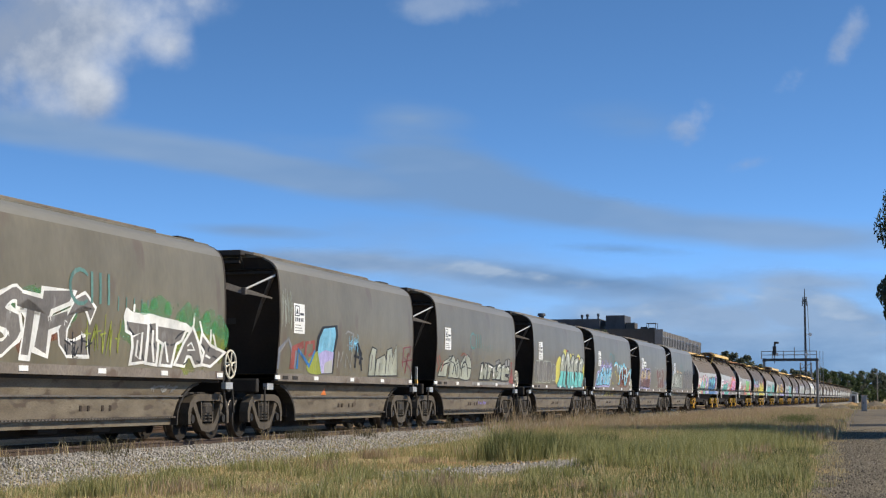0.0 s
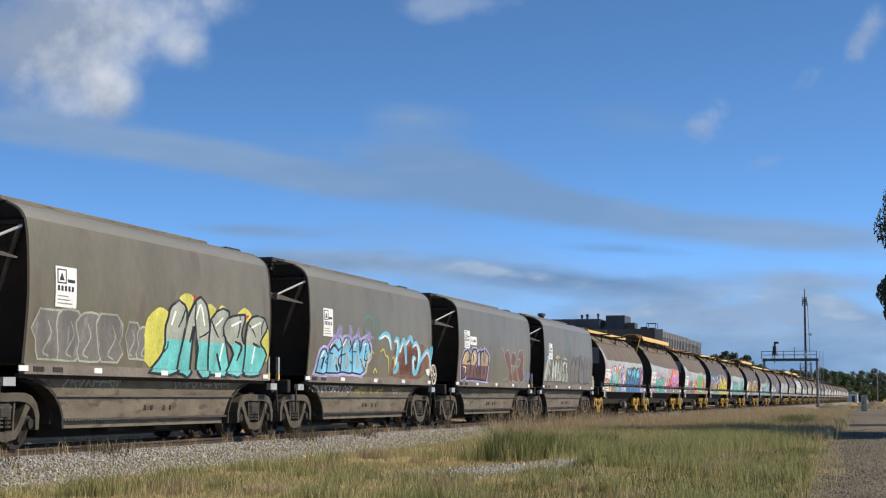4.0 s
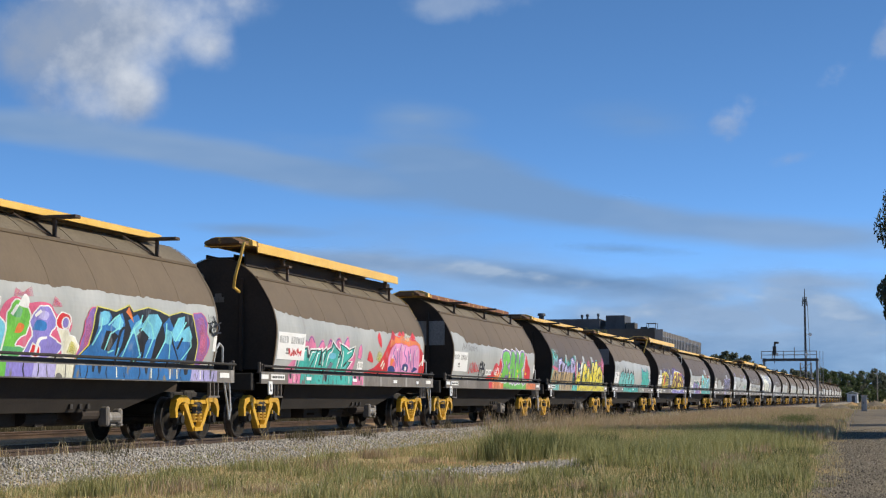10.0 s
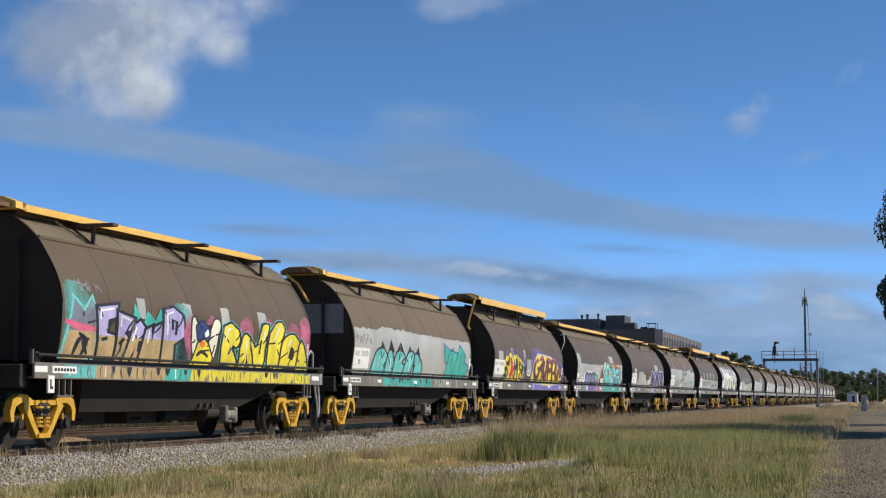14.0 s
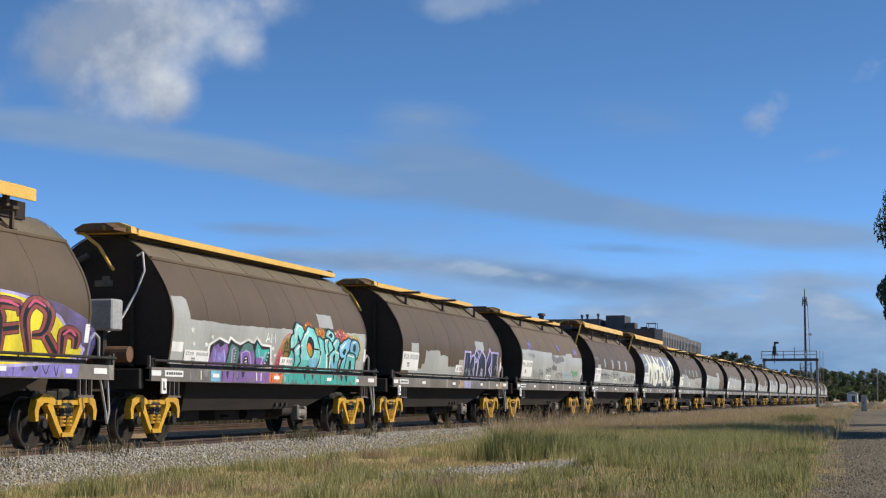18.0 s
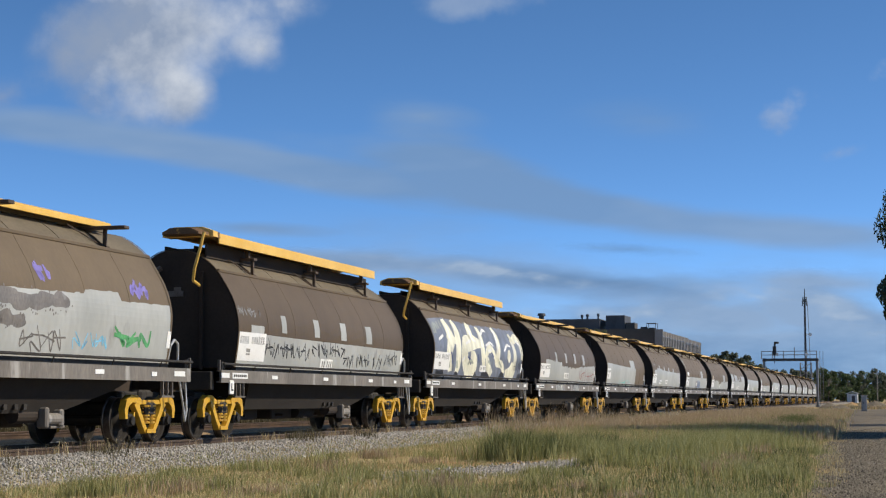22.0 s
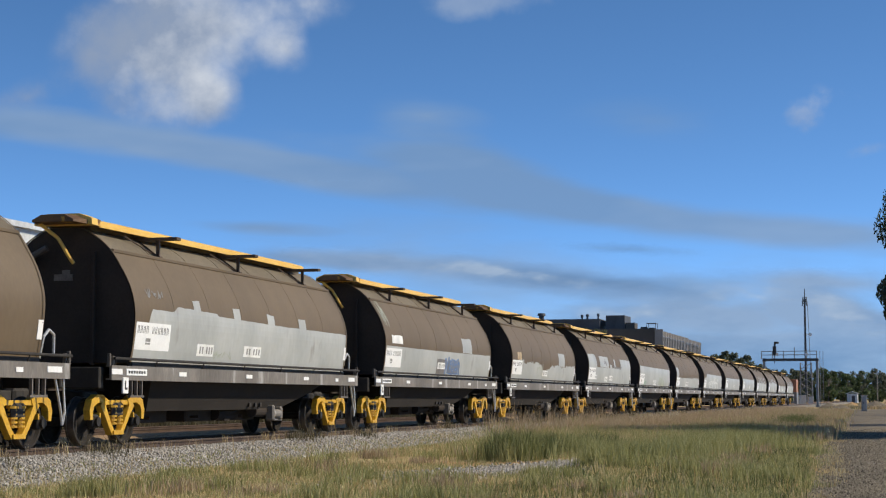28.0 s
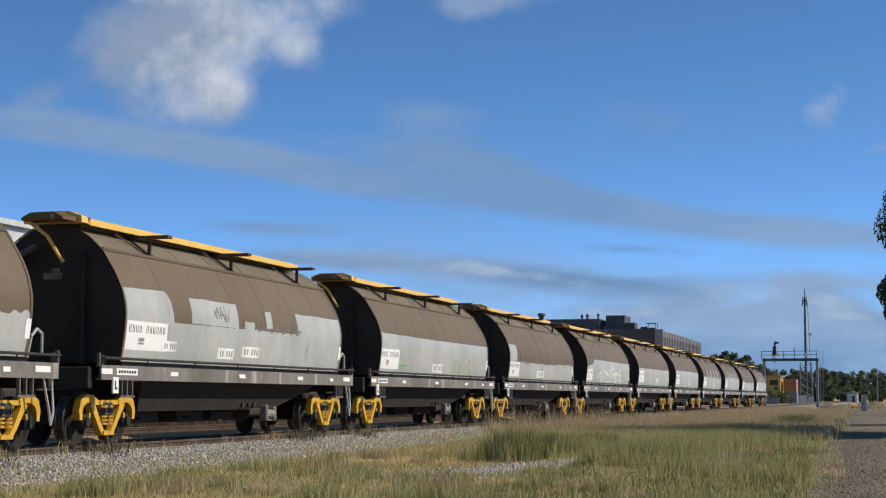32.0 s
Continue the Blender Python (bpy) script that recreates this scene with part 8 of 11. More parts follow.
    blot("violet_mist", [(0.28, 1.56), (0.32, 2.44), (1.33, 2.72), (2.57, 2.55), (4.31, 2.44), (5.53, 2.20), (5.99, 1.68), (5.04, 1.60)])
    blot("yellow", [(0.12, 1.43), (0.39, 2.09), (0.95, 2.49), (1.73, 2.53), (2.62, 2.50), (3.87, 2.43), (4.75, 2.25), (5.40, 1.92), (5.84, 1.55), (3.14, 1.38)], edge=("lilac", 0.05))
    line("black", 0.235, [(1.25, 2.35), (0.71, 2.21), (0.55, 1.90), (0.86, 1.64), (1.30, 1.73), (1.41, 1.99), (1.04, 2.00)])
    line("rust", 0.205, [(1.25, 2.35), (0.71, 2.21), (0.55, 1.90), (0.86, 1.64), (1.30, 1.73), (1.41, 1.99), (1.04, 2.00)])
    line("black", 0.085, [(1.25, 2.35), (0.71, 2.21), (0.55, 1.90), (0.86, 1.64), (1.30, 1.73), (1.41, 1.99), (1.04, 2.00)])
    line("black", 0.235, [(1.48, 2.31), (1.95, 2.42), (2.08, 2.20), (1.66, 2.02), (2.05, 1.88), (1.96, 1.54)])
    line("rust", 0.205, [(1.48, 2.31), (1.95, 2.42), (2.08, 2.20), (1.66, 2.02), (2.05, 1.88), (1.96, 1.54)])
    line("black", 0.085, [(1.48, 2.31), (1.95, 2.42), (2.08, 2.20), (1.66, 2.02), (2.05, 1.88), (1.96, 1.54)])
    line("black", 0.235, [(2.36, 2.33), (2.22, 1.93), (2.59, 1.59), (2.75, 1.94), (2.81, 2.20)])
    line("rust", 0.205, [(2.36, 2.33), (2.22, 1.93), (2.59, 1.59), (2.75, 1.94), (2.81, 2.20)])
    line("black", 0.085, [(2.36, 2.33), (2.22, 1.93), (2.59, 1.59), (2.75, 1.94), (2.81, 2.20)])
    line("black", 0.235, [(3.17, 1.53), (3.08, 2.10), (2.85, 2.32), (3.61, 2.31), (3.71, 2.14)])
    line("rust", 0.205, [(3.17, 1.53), (3.08, 2.10), (2.85, 2.32), (3.61, 2.31), (3.71, 2.14)])
    line("black", 0.085, [(3.17, 1.53), (3.08, 2.10), (2.85, 2.32), (3.61, 2.31), (3.71, 2.14)])
    line("black", 0.235, [(3.20, 1.92), (3.69, 1.97)])
    line("rust", 0.205, [(3.20, 1.92), (3.69, 1.97)])
    line("black", 0.085, [(3.20, 1.92), (3.69, 1.97)])
    line("black", 0.235, [(4.12, 1.54), (3.84, 2.12), (4.13, 2.40), (4.62, 2.25), (4.50, 1.92), (4.12, 1.86)])
    line("rust", 0.205, [(4.12, 1.54), (3.84, 2.12), (4.13, 2.40), (4.62, 2.25), (4.50, 1.92), (4.12, 1.86)])
    line("black", 0.085, [(4.12, 1.54), (3.84, 2.12), (4.13, 2.40), (4.62, 2.25), (4.50, 1.92), (4.12, 1.86)])
    line("black", 0.235, [(4.58, 1.87), (5.07, 1.54)])
    line("rust", 0.205, [(4.58, 1.87), (5.07, 1.54)])
    line("black", 0.085, [(4.58, 1.87), (5.07, 1.54)])
    line("black", 0.235, [(5.20, 1.56), (5.18, 1.94), (5.62, 1.90), (5.63, 1.68)])
    line("rust", 0.205, [(5.20, 1.56), (5.18, 1.94), (5.62, 1.90), (5.63, 1.68)])
    line("black", 0.085, [(5.20, 1.56), (5.18, 1.94), (5.62, 1.90), (5.63, 1.68)])
    line("rose_worn", 0.05, [(0.66, 2.16), (0.95, 2.33), (1.22, 2.37)])
    line("rose_worn", 0.05, [(1.55, 2.36), (1.88, 2.44), (2.08, 2.30)])
    line("rose_worn", 0.05, [(2.92, 2.36), (3.30, 2.36), (3.62, 2.30)])
    line("rose_worn", 0.05, [(3.92, 2.30), (4.15, 2.42), (4.50, 2.34)])
    line("rose_worn", 0.05, [(5.16, 1.90), (5.40, 1.99), (5.62, 1.90)])
    piece(13, "purple and teal letters edged in white with stars")
    blot("black", [(-4.32, 1.46), (-4.17, 1.92), (-3.96, 1.99), (-3.72, 2.06), (-3.44, 2.01), (-3.21, 1.98), (-3.13, 2.08), (-2.86, 2.01), (-2.57, 1.97), (-2.31, 2.04), (-2.15, 2.08), (-1.92, 2.03), (-1.78, 2.03), (-1.66, 2.13), (-1.43, 2.02), (-1.32, 1.99), (-0.83, 1.98), (-0.69, 1.53)], edge=("white", 0.05), soft=False)
    blot("purple", [(-4.20, 1.48), (-4.05, 1.87), (-3.76, 1.98), (-3.67, 1.89), (-3.31, 2.00), (-3.20, 1.85), (-3.40, 1.50)], soft=False)
    blot("violet", [(-3.96, 1.60), (-3.98, 1.82), (-3.80, 1.88), (-3.68, 1.77), (-3.40, 1.83), (-3.27, 1.62)])
    line("lilac", 0.041, [(-3.84, 1.51), (-3.87, 1.83), (-3.59, 1.64), (-3.45, 1.86), (-3.26, 1.52)], soft=False)
    blot("verdigris", [(-3.23, 1.50), (-3.13, 1.90), (-3.04, 1.99), (-2.70, 1.92), (-2.57, 1.80), (-2.64, 1.51)], soft=False)
    blot("slate", [(-2.94, 1.50), (-3.00, 1.73), (-2.80, 1.79), (-2.73, 1.51)])
    line("lilac", 0.038, [(-2.93, 1.55), (-3.00, 1.87), (-2.86, 1.91)], soft=False)
    line("black", 0.05, [(-2.80, 1.51), (-2.81, 1.89)], soft=False)
    line("white", 0.032, [(-2.80, 1.54), (-2.80, 1.57)], soft=False)
    line("white", 0.032, [(-2.81, 1.60), (-2.81, 1.63)], soft=False)
    line("white", 0.032, [(-2.81, 1.66), (-2.81, 1.69)], soft=False)
    line("white", 0.032, [(-2.82, 1.72), (-2.81, 1.75)], soft=False)
    line("white", 0.032, [(-2.82, 1.78), (-2.81, 1.81)], soft=False)
    line("white", 0.032, [(-2.81, 1.84), (-2.81, 1.87)], soft=False)
    blot("purple", [(-2.39, 1.52), (-2.58, 1.82), (-2.40, 1.95), (-2.10, 1.97), (-1.79, 1.90), (-1.60, 1.53)], soft=False)
    blot("verdigris", [(-2.56, 1.84), (-2.39, 1.99), (-2.14, 2.04), (-1.86, 1.98), (-1.80, 1.84), (-2.22, 1.87)], soft=False)
    blot("black", [(-2.23, 1.52), (-2.30, 1.71), (-2.11, 1.75), (-1.98, 1.55)])
    line("lilac", 0.041, [(-2.38, 1.54), (-2.46, 1.80), (-2.19, 1.87), (-2.01, 1.82), (-1.81, 1.56)], soft=False)
    line("white", 0.029, [(-2.20, 1.56), (-2.06, 1.59)], soft=False)
    line("white", 0.029, [(-2.22, 1.62), (-2.09, 1.65)], soft=False)
    line("white", 0.029, [(-2.25, 1.69), (-2.12, 1.71)], soft=False)
    blot("teal", [(-1.48, 1.54), (-1.68, 1.87), (-1.64, 2.06), (-1.30, 1.91), (-0.87, 1.93), (-0.88, 1.71), (-1.03, 1.55)], soft=False)
    blot("purple", [(-1.48, 1.54), (-1.59, 1.72), (-1.18, 1.71), (-0.96, 1.55)])
    line("lilac", 0.041, [(-1.53, 1.93), (-1.40, 1.75), (-1.14, 1.74), (-1.03, 1.87)], soft=False)
    line("lilac", 0.041, [(-1.19, 1.74), (-1.26, 1.54)], soft=False)
    line("black", 0.06, [(-1.21, 1.54), (-1.00, 1.63), (-0.90, 1.85)])
    line("white", 0.038, [(-1.14, 1.56), (-1.12, 1.59)], soft=False)
    line("white", 0.038, [(-1.03, 1.60), (-1.01, 1.64)], soft=False)
    line("white", 0.038, [(-0.96, 1.67), (-0.94, 1.70)], soft=False)
    line("white", 0.038, [(-0.92, 1.75), (-0.89, 1.78)], soft=False)
    line("white", 0.038, [(-0.89, 1.83), (-0.86, 1.87)], soft=False)
    blot("white", [(-5.14, 2.27), (-5.11, 2.22), (-5.01, 2.22), (-5.08, 2.19), (-5.04, 2.13), (-5.13, 2.16), (-5.19, 2.13), (-5.18, 2.18), (-5.26, 2.21), (-5.17, 2.22)], soft=False)
    blot("white", [(-5.03, 1.99), (-4.99, 1.95), (-4.91, 1.95), (-4.96, 1.92), (-4.93, 1.87), (-5.00, 1.90), (-5.06, 1.87), (-5.05, 1.91), (-5.12, 1.94), (-5.04, 1.95)], soft=False)
    blot("white", [(-4.40, 1.99), (-4.36, 1.95), (-4.28, 1.95), (-4.34, 1.92), (-4.30, 1.88), (-4.38, 1.90), (-4.43, 1.87), (-4.43, 1.92), (-4.50, 1.95), (-4.42, 1.95)], soft=False)
    blot("white", [(-4.12, 2.15), (-4.09, 2.12), (-4.02, 2.12), (-4.07, 2.09), (-4.04, 2.05), (-4.11, 2.07), (-4.16, 2.04), (-4.15, 2.08), (-4.21, 2.11), (-4.14, 2.11)], soft=False)
    blot("white", [(-0.66, 2.02), (-0.62, 1.98), (-0.54, 1.98), (-0.59, 1.95), (-0.56, 1.91), (-0.64, 1.93), (-0.70, 1.91), (-0.69, 1.95), (-0.76, 1.97), (-0.68, 1.98)], soft=False)
    blot("white", [(-0.49, 1.87), (-0.45, 1.83), (-0.36, 1.83), (-0.42, 1.80), (-0.38, 1.76), (-0.46, 1.78), (-0.52, 1.76), (-0.51, 1.80), (-0.58, 1.82), (-0.50, 1.83)], soft=False)
    blot("white", [(-0.66, 1.68), (-0.62, 1.65), (-0.54, 1.65), (-0.59, 1.62), (-0.55, 1.59), (-0.62, 1.61), (-0.68, 1.59), (-0.67, 1.62), (-0.74, 1.65), (-0.67, 1.65)], soft=False)
    line("white", 0.043, [(-1.12, 2.08), (-1.03, 2.29), (-0.86, 2.09)], soft=False)
    line("white", 0.038, [(-1.08, 2.15), (-0.91, 2.16)], soft=False)
    line("white", 0.043, [(-0.78, 2.07), (-0.80, 2.28), (-0.67, 2.16), (-0.59, 2.30), (-0.52, 2.08)], soft=False)
    piece(13, "aqua letters outlined in black on orange mist")
    blot("orange_mist", [(-0.33, 1.81), (-0.10, 2.08), (0.26, 2.29), (0.52, 2.13), (0.58, 1.75), (-0.02, 1.45), (-0.37, 1.48)])
    blot("rose_mist", [(-0.37, 1.70), (-0.17, 1.91), (0.10, 1.78), (-0.14, 1.45), (-0.44, 1.43)])
    blot("olive_mist", [(-0.07, 1.96), (0.15, 2.19), (0.47, 2.08), (0.50, 1.82), (0.09, 1.79)])
    blot("orange_mist", [(1.23, 2.45), (1.63, 2.65), (1.93, 2.51), (1.70, 2.36)])
    blot("lemon_mist", [(1.99, 2.41), (2.38, 2.52), (2.92, 2.38), (2.76, 2.15), (2.20, 2.20)])
    blot("orange_mist", [(2.21, 2.46), (2.48, 2.54), (2.73, 2.41), (2.42, 2.29)])
    blot("orange_mist", [(3.35, 2.30), (3.81, 2.53), (4.51, 2.46), (5.08, 2.35), (4.63, 2.16), (3.67, 2.16)])
    blot("rose_mist", [(3.54, 2.41), (3.92, 2.54), (4.30, 2.49), (4.00, 2.26)])
    blot("lemon_mist", [(4.87, 2.41), (5.36, 2.45), (5.67, 2.11), (5.58, 1.84), (5.12, 2.09)])
    line("black", 0.029, [(0.08, 1.90), (0.11, 2.11), (0.23, 2.12), (0.32, 1.91)])
    line("black", 0.029, [(0.10, 1.98), (0.27, 2.02)])
    line("black", 0.029, [(0.04, 1.83), (0.10, 1.91), (0.38, 1.90), (0.44, 1.82)])
    line("orange", 0.043, [(2.26, 2.48), (2.30, 2.50)], soft=False)
    line("lemon", 0.043, [(2.37, 2.44), (2.41, 2.47)], soft=False)
    line("lemon", 0.043, [(2.10, 2.49), (2.15, 2.51)], soft=False)
    line("lemon", 0.043, [(3.55, 2.43), (3.59, 2.45)], soft=False)
    line("lemon", 0.043, [(3.75, 2.49), (3.80, 2.52)], soft=False)
    line("lemon", 0.043, [(3.89, 2.42), (3.93, 2.44)], soft=False)
    line("lemon", 0.043, [(4.20, 2.47), (4.25, 2.50)], soft=False)
    line("lemon", 0.043, [(4.40, 2.41), (4.44, 2.43)], soft=False)
    line("orange", 0.043, [(4.63, 2.41), (4.68, 2.43)], soft=False)
    line("lemon", 0.043, [(4.97, 2.39), (5.02, 2.42)], soft=False)
    line("orange", 0.043, [(5.16, 2.35), (5.21, 2.37)], soft=False)
    line("orange", 0.043, [(2.44, 2.39), (2.47, 2.41)], soft=False)
    line("lemon", 0.043, [(1.89, 2.50), (1.93, 2.52)], soft=False)
    line("lemon", 0.043, [(1.42, 2.55), (1.46, 2.58)], soft=False)
    line("lemon", 0.043, [(1.49, 2.50), (1.53, 2.52)], soft=False)
    line("orange", 0.043, [(5.41, 2.17), (5.44, 2.19)], soft=False)
    line("lemon", 0.043, [(5.58, 2.01), (5.62, 2.03)], soft=False)
    line("orange", 0.043, [(-0.18, 1.89), (-0.16, 1.91)], soft=False)
    line("lemon", 0.043, [(-0.05, 1.77), (-0.03, 1.79)], soft=False)
    blot("aqua", [(0.13, 1.47), (0.44, 1.82), (0.52, 1.96), (0.72, 1.81), (0.82, 1.64), (0.53, 1.48)], edge=("black", 0.04))
    blot("ice", [(0.45, 2.01), (0.41, 2.20), (0.61, 2.33), (0.65, 2.46), (0.84, 2.57), (1.08, 2.55), (1.25, 2.44), (1.40, 2.38), (1.63, 2.52), (1.53, 2.31), (1.26, 2.14), (1.04, 2.19), (0.86, 2.32), (0.81, 2.12), (0.63, 1.99)], edge=("black", 0.04))
    blot("ice", [(0.68, 1.97), (0.90, 2.08), (1.30, 2.13), (1.39, 1.87), (1.22, 1.69), (0.89, 1.49), (0.85, 1.53), (0.86, 1.76)], edge=("black", 0.04), low=("aqua", 1.85))
    blot("ice", [(1.15, 1.83), (1.10, 2.09), (1.31, 2.34), (1.63, 2.52), (1.97, 2.46), (2.26, 2.26), (2.52, 2.01), (2.50, 1.76), (2.13, 1.50), (1.91, 1.55), (1.63, 1.51), (0.95, 1.49), (1.28, 1.70)], edge=("black", 0.04), low=("aqua", 1.75))
    blot("sky", [(1.79, 1.77), (2.12, 1.82), (2.36, 1.79), (2.31, 1.56), (1.99, 1.58)])
    blot("black", [(1.50, 2.09), (1.58, 2.27), (1.75, 2.30), (1.96, 2.20), (2.06, 2.05), (2.04, 1.89), (1.89, 1.80), (1.63, 1.92)])
    blot("orange", [(1.53, 2.06), (1.64, 2.16), (1.88, 2.05), (1.96, 1.91), (1.85, 1.83), (1.65, 1.94)])
    blot("olive", [(1.73, 1.99), (1.89, 2.01), (1.97, 1.89), (1.85, 1.84)])
    blot("aqua", [(2.40, 1.49), (2.60, 1.90), (2.31, 2.25), (2.42, 2.29), (2.70, 2.23), (3.07, 1.96), (3.21, 1.51)], edge=("black", 0.04))
    blot("ice", [(2.52, 1.99), (2.36, 2.24), (2.56, 2.24), (2.78, 2.08), (2.72, 1.94)])
    blot("ice", [(2.77, 2.26), (3.02, 2.30), (3.13, 1.91), (2.87, 2.01)], edge=("black", 0.04))
    blot("ice", [(3.30, 1.51), (3.20, 1.92), (3.04, 2.18), (3.41, 2.25), (3.41, 1.94), (3.51, 1.52)], edge=("black", 0.04), low=("aqua", 1.75))
    blot("ice", [(2.81, 2.37), (2.98, 2.49), (3.26, 2.49), (3.47, 2.35), (3.36, 2.24), (3.09, 2.31)], edge=("black", 0.04))
    blot("black", [(3.06, 2.39), (3.21, 2.45), (3.35, 2.38), (3.21, 2.32)])
    blot("ice", [(3.59, 1.52), (3.28, 1.81), (3.33, 1.98), (3.60, 2.04), (3.39, 2.19), (3.69, 2.33), (3.86, 2.22), (3.75, 2.04), (3.99, 1.96), (3.91, 1.75), (3.95, 1.53)], edge=("black", 0.04), low=("cyan", 1.78))
    blot("black", [(3.45, 1.88), (3.62, 1.95), (3.66, 1.83), (3.63, 1.66)])
    blot("sky", [(4.17, 1.53), (4.19, 1.74), (4.36, 1.85), (4.04, 1.90), (3.90, 2.11), (4.25, 2.27), (4.58, 2.34), (4.85, 2.30), (4.70, 2.10), (4.54, 1.85), (4.50, 1.54)], edge=("black", 0.04), low=("aqua", 1.75))
    blot("black", [(4.16, 1.99), (4.34, 2.10), (4.45, 2.04), (4.33, 1.93)])
    blot("sky", [(4.83, 1.93), (4.80, 2.25), (5.19, 2.32), (5.50, 2.13), (5.30, 1.85), (5.06, 1.93)], edge=("black", 0.04))
    blot("black", [(4.97, 2.06), (5.04, 2.22), (5.21, 2.20), (5.17, 2.02)])
    blot("aqua", [(4.53, 1.54), (4.55, 1.81), (4.60, 1.97), (5.17, 1.94), (5.22, 1.76), (5.21, 1.55)], edge=("black", 0.04))
    blot("black", [(4.81, 1.54), (4.79, 1.79), (4.95, 1.78), (4.99, 1.55)])
    line("white", 0.043, [(0.70, 2.23), (0.73, 2.43), (0.95, 2.53), (1.11, 2.49)])
    line("white", 0.043, [(1.21, 2.20), (1.36, 2.32), (1.61, 2.44)])
    line("white", 0.043, [(0.77, 1.93), (0.99, 2.04), (1.27, 2.09)])
    line("white", 0.043, [(2.43, 1.54), (2.55, 1.69), (2.58, 1.89)])
    line("white", 0.043, [(2.96, 1.93), (3.12, 1.54)])
    line("white", 0.043, [(2.77, 2.23), (2.98, 2.27)])
    line("white", 0.043, [(2.92, 2.39), (3.16, 2.46)])
    line("white", 0.043, [(3.45, 2.17), (3.67, 2.28)])
    line("white", 0.043, [(4.62, 1.93), (5.15, 1.90)])
    line("white", 0.043, [(4.06, 2.09), (4.41, 2.25)])
    line("white", 0.043, [(4.93, 2.25), (5.19, 2.29)])
    line("white", 0.043, [(3.25, 1.90), (3.37, 1.57)])
    line("white", 0.043, [(3.61, 2.01), (3.92, 1.95)])
    line("white", 0.043, [(0.48, 2.13), (0.50, 2.03)])
    line("black", 0.043, [(1.33, 1.48), (1.76, 1.61), (1.87, 1.49)])
    line("black", 0.043, [(1.05, 1.82), (1.15, 1.91), (1.08, 2.08)])
    line("black", 0.043, [(2.07, 2.02), (2.43, 2.01)])
    blot("aqua_mist", [(0.01, 1.45), (0.63, 1.52), (0.37, 1.39), (-0.02, 1.36)])
    piece(14, "black letters edged in lilac")
    blot("tan", [(0.53, 1.52), (0.72, 1.94), (0.94, 2.21), (1.16, 1.53)])
    blot("black", [(1.01, 1.52), (1.02, 2.32), (1.65, 2.32), (1.64, 1.91), (1.90, 2.20), (2.18, 2.24), (2.27, 1.55), (1.93, 1.54), (1.77, 1.80), (1.60, 1.53)], edge=("lilac", 0.065), low=("smoke", 1.55), soft=False)
    blot("black", [(2.43, 1.55), (2.34, 2.00), (2.65, 2.04), (2.69, 1.55)], edge=("lilac", 0.065), low=("smoke", 1.55), soft=False)
    blot("black", [(2.28, 2.26), (2.46, 2.42), (2.71, 2.29), (2.55, 2.12)], edge=("lilac", 0.065), low=("smoke", 1.55), soft=False)
    blot("black", [(2.83, 1.56), (2.85, 2.12), (3.20, 2.41), (3.64, 2.21), (3.97, 1.58), (3.54, 1.57), (3.27, 1.89), (3.18, 1.57)], edge=("lilac", 0.065), low=("smoke", 1.55), soft=False)
    blot("black", [(4.00, 1.57), (3.92, 2.03), (4.37, 2.46), (4.60, 2.31), (4.54, 2.05), (4.27, 1.83), (4.74, 1.59)], edge=("lilac", 0.065), low=("smoke", 1.55), soft=False)
    blot("black", [(4.86, 1.59), (4.69, 2.38), (5.50, 2.38), (5.39, 2.08), (5.85, 1.60)], edge=("lilac", 0.065), low=("smoke", 1.55), soft=False)
    line("navy", 0.09, [(1.25, 1.96), (1.28, 2.26)], soft=False)
    line("navy", 0.09, [(1.92, 1.74), (1.99, 2.03)], soft=False)
    line("navy", 0.09, [(3.01, 2.02), (3.24, 2.27)], soft=False)
    line("navy", 0.09, [(4.17, 1.99), (4.39, 2.30)], soft=False)
    line("navy", 0.09, [(4.98, 2.09), (5.00, 2.30)], soft=False)
    line("silver", 0.035, [(1.08, 1.72), (1.35, 1.79), (1.28, 1.59)])
    line("silver", 0.035, [(2.09, 1.60), (2.16, 1.83)])
    line("silver", 0.035, [(3.29, 1.62), (3.41, 1.83), (3.62, 1.59)])
    line("silver", 0.035, [(4.36, 1.76), (4.68, 1.87)])
    line("silver", 0.035, [(5.18, 1.83), (5.39, 1.96), (5.65, 1.63)])
    line("silver", 0.035, [(1.54, 1.69), (1.69, 1.84)])
    blot("tan", [(5.84, 1.63), (5.83, 2.24), (6.00, 2.22), (6.04, 1.64)])
    piece(17, "huge cream ribbon letters with white lights")
    line("cream", 0.42, [(-4.11, 3.32), (-4.00, 3.02), (-4.01, 2.69), (-4.31, 2.29), (-4.11, 1.69)])
    line("cream", 0.3, [(-4.46, 2.68), (-3.98, 2.75), (-3.33, 2.62)])
    line("cream", 0.34, [(-3.07, 3.34), (-2.96, 3.11), (-3.19, 2.55), (-3.18, 1.92), (-3.35, 1.65)])
    line("cream", 0.4, [(-1.00, 3.32), (-1.31, 2.87), (-0.74, 2.70), (0.02, 2.67)])
    line("cream", 0.3, [(0.12, 3.24), (0.01, 2.51), (0.23, 1.92)])
    line("cream", 0.46, [(-1.42, 2.80), (-2.22, 2.69), (-2.42, 2.27), (-2.06, 1.85), (-1.57, 1.71), (-1.14, 1.88), (-1.18, 2.21), (-1.62, 2.28)])
    line("cream", 0.4, [(-0.57, 2.65), (-2.02, 2.54), (-2.35, 2.40)])
    line("cream", 0.3, [(0.43, 2.18), (0.71, 2.47), (1.16, 2.54), (1.51, 2.41), (1.84, 2.23)])
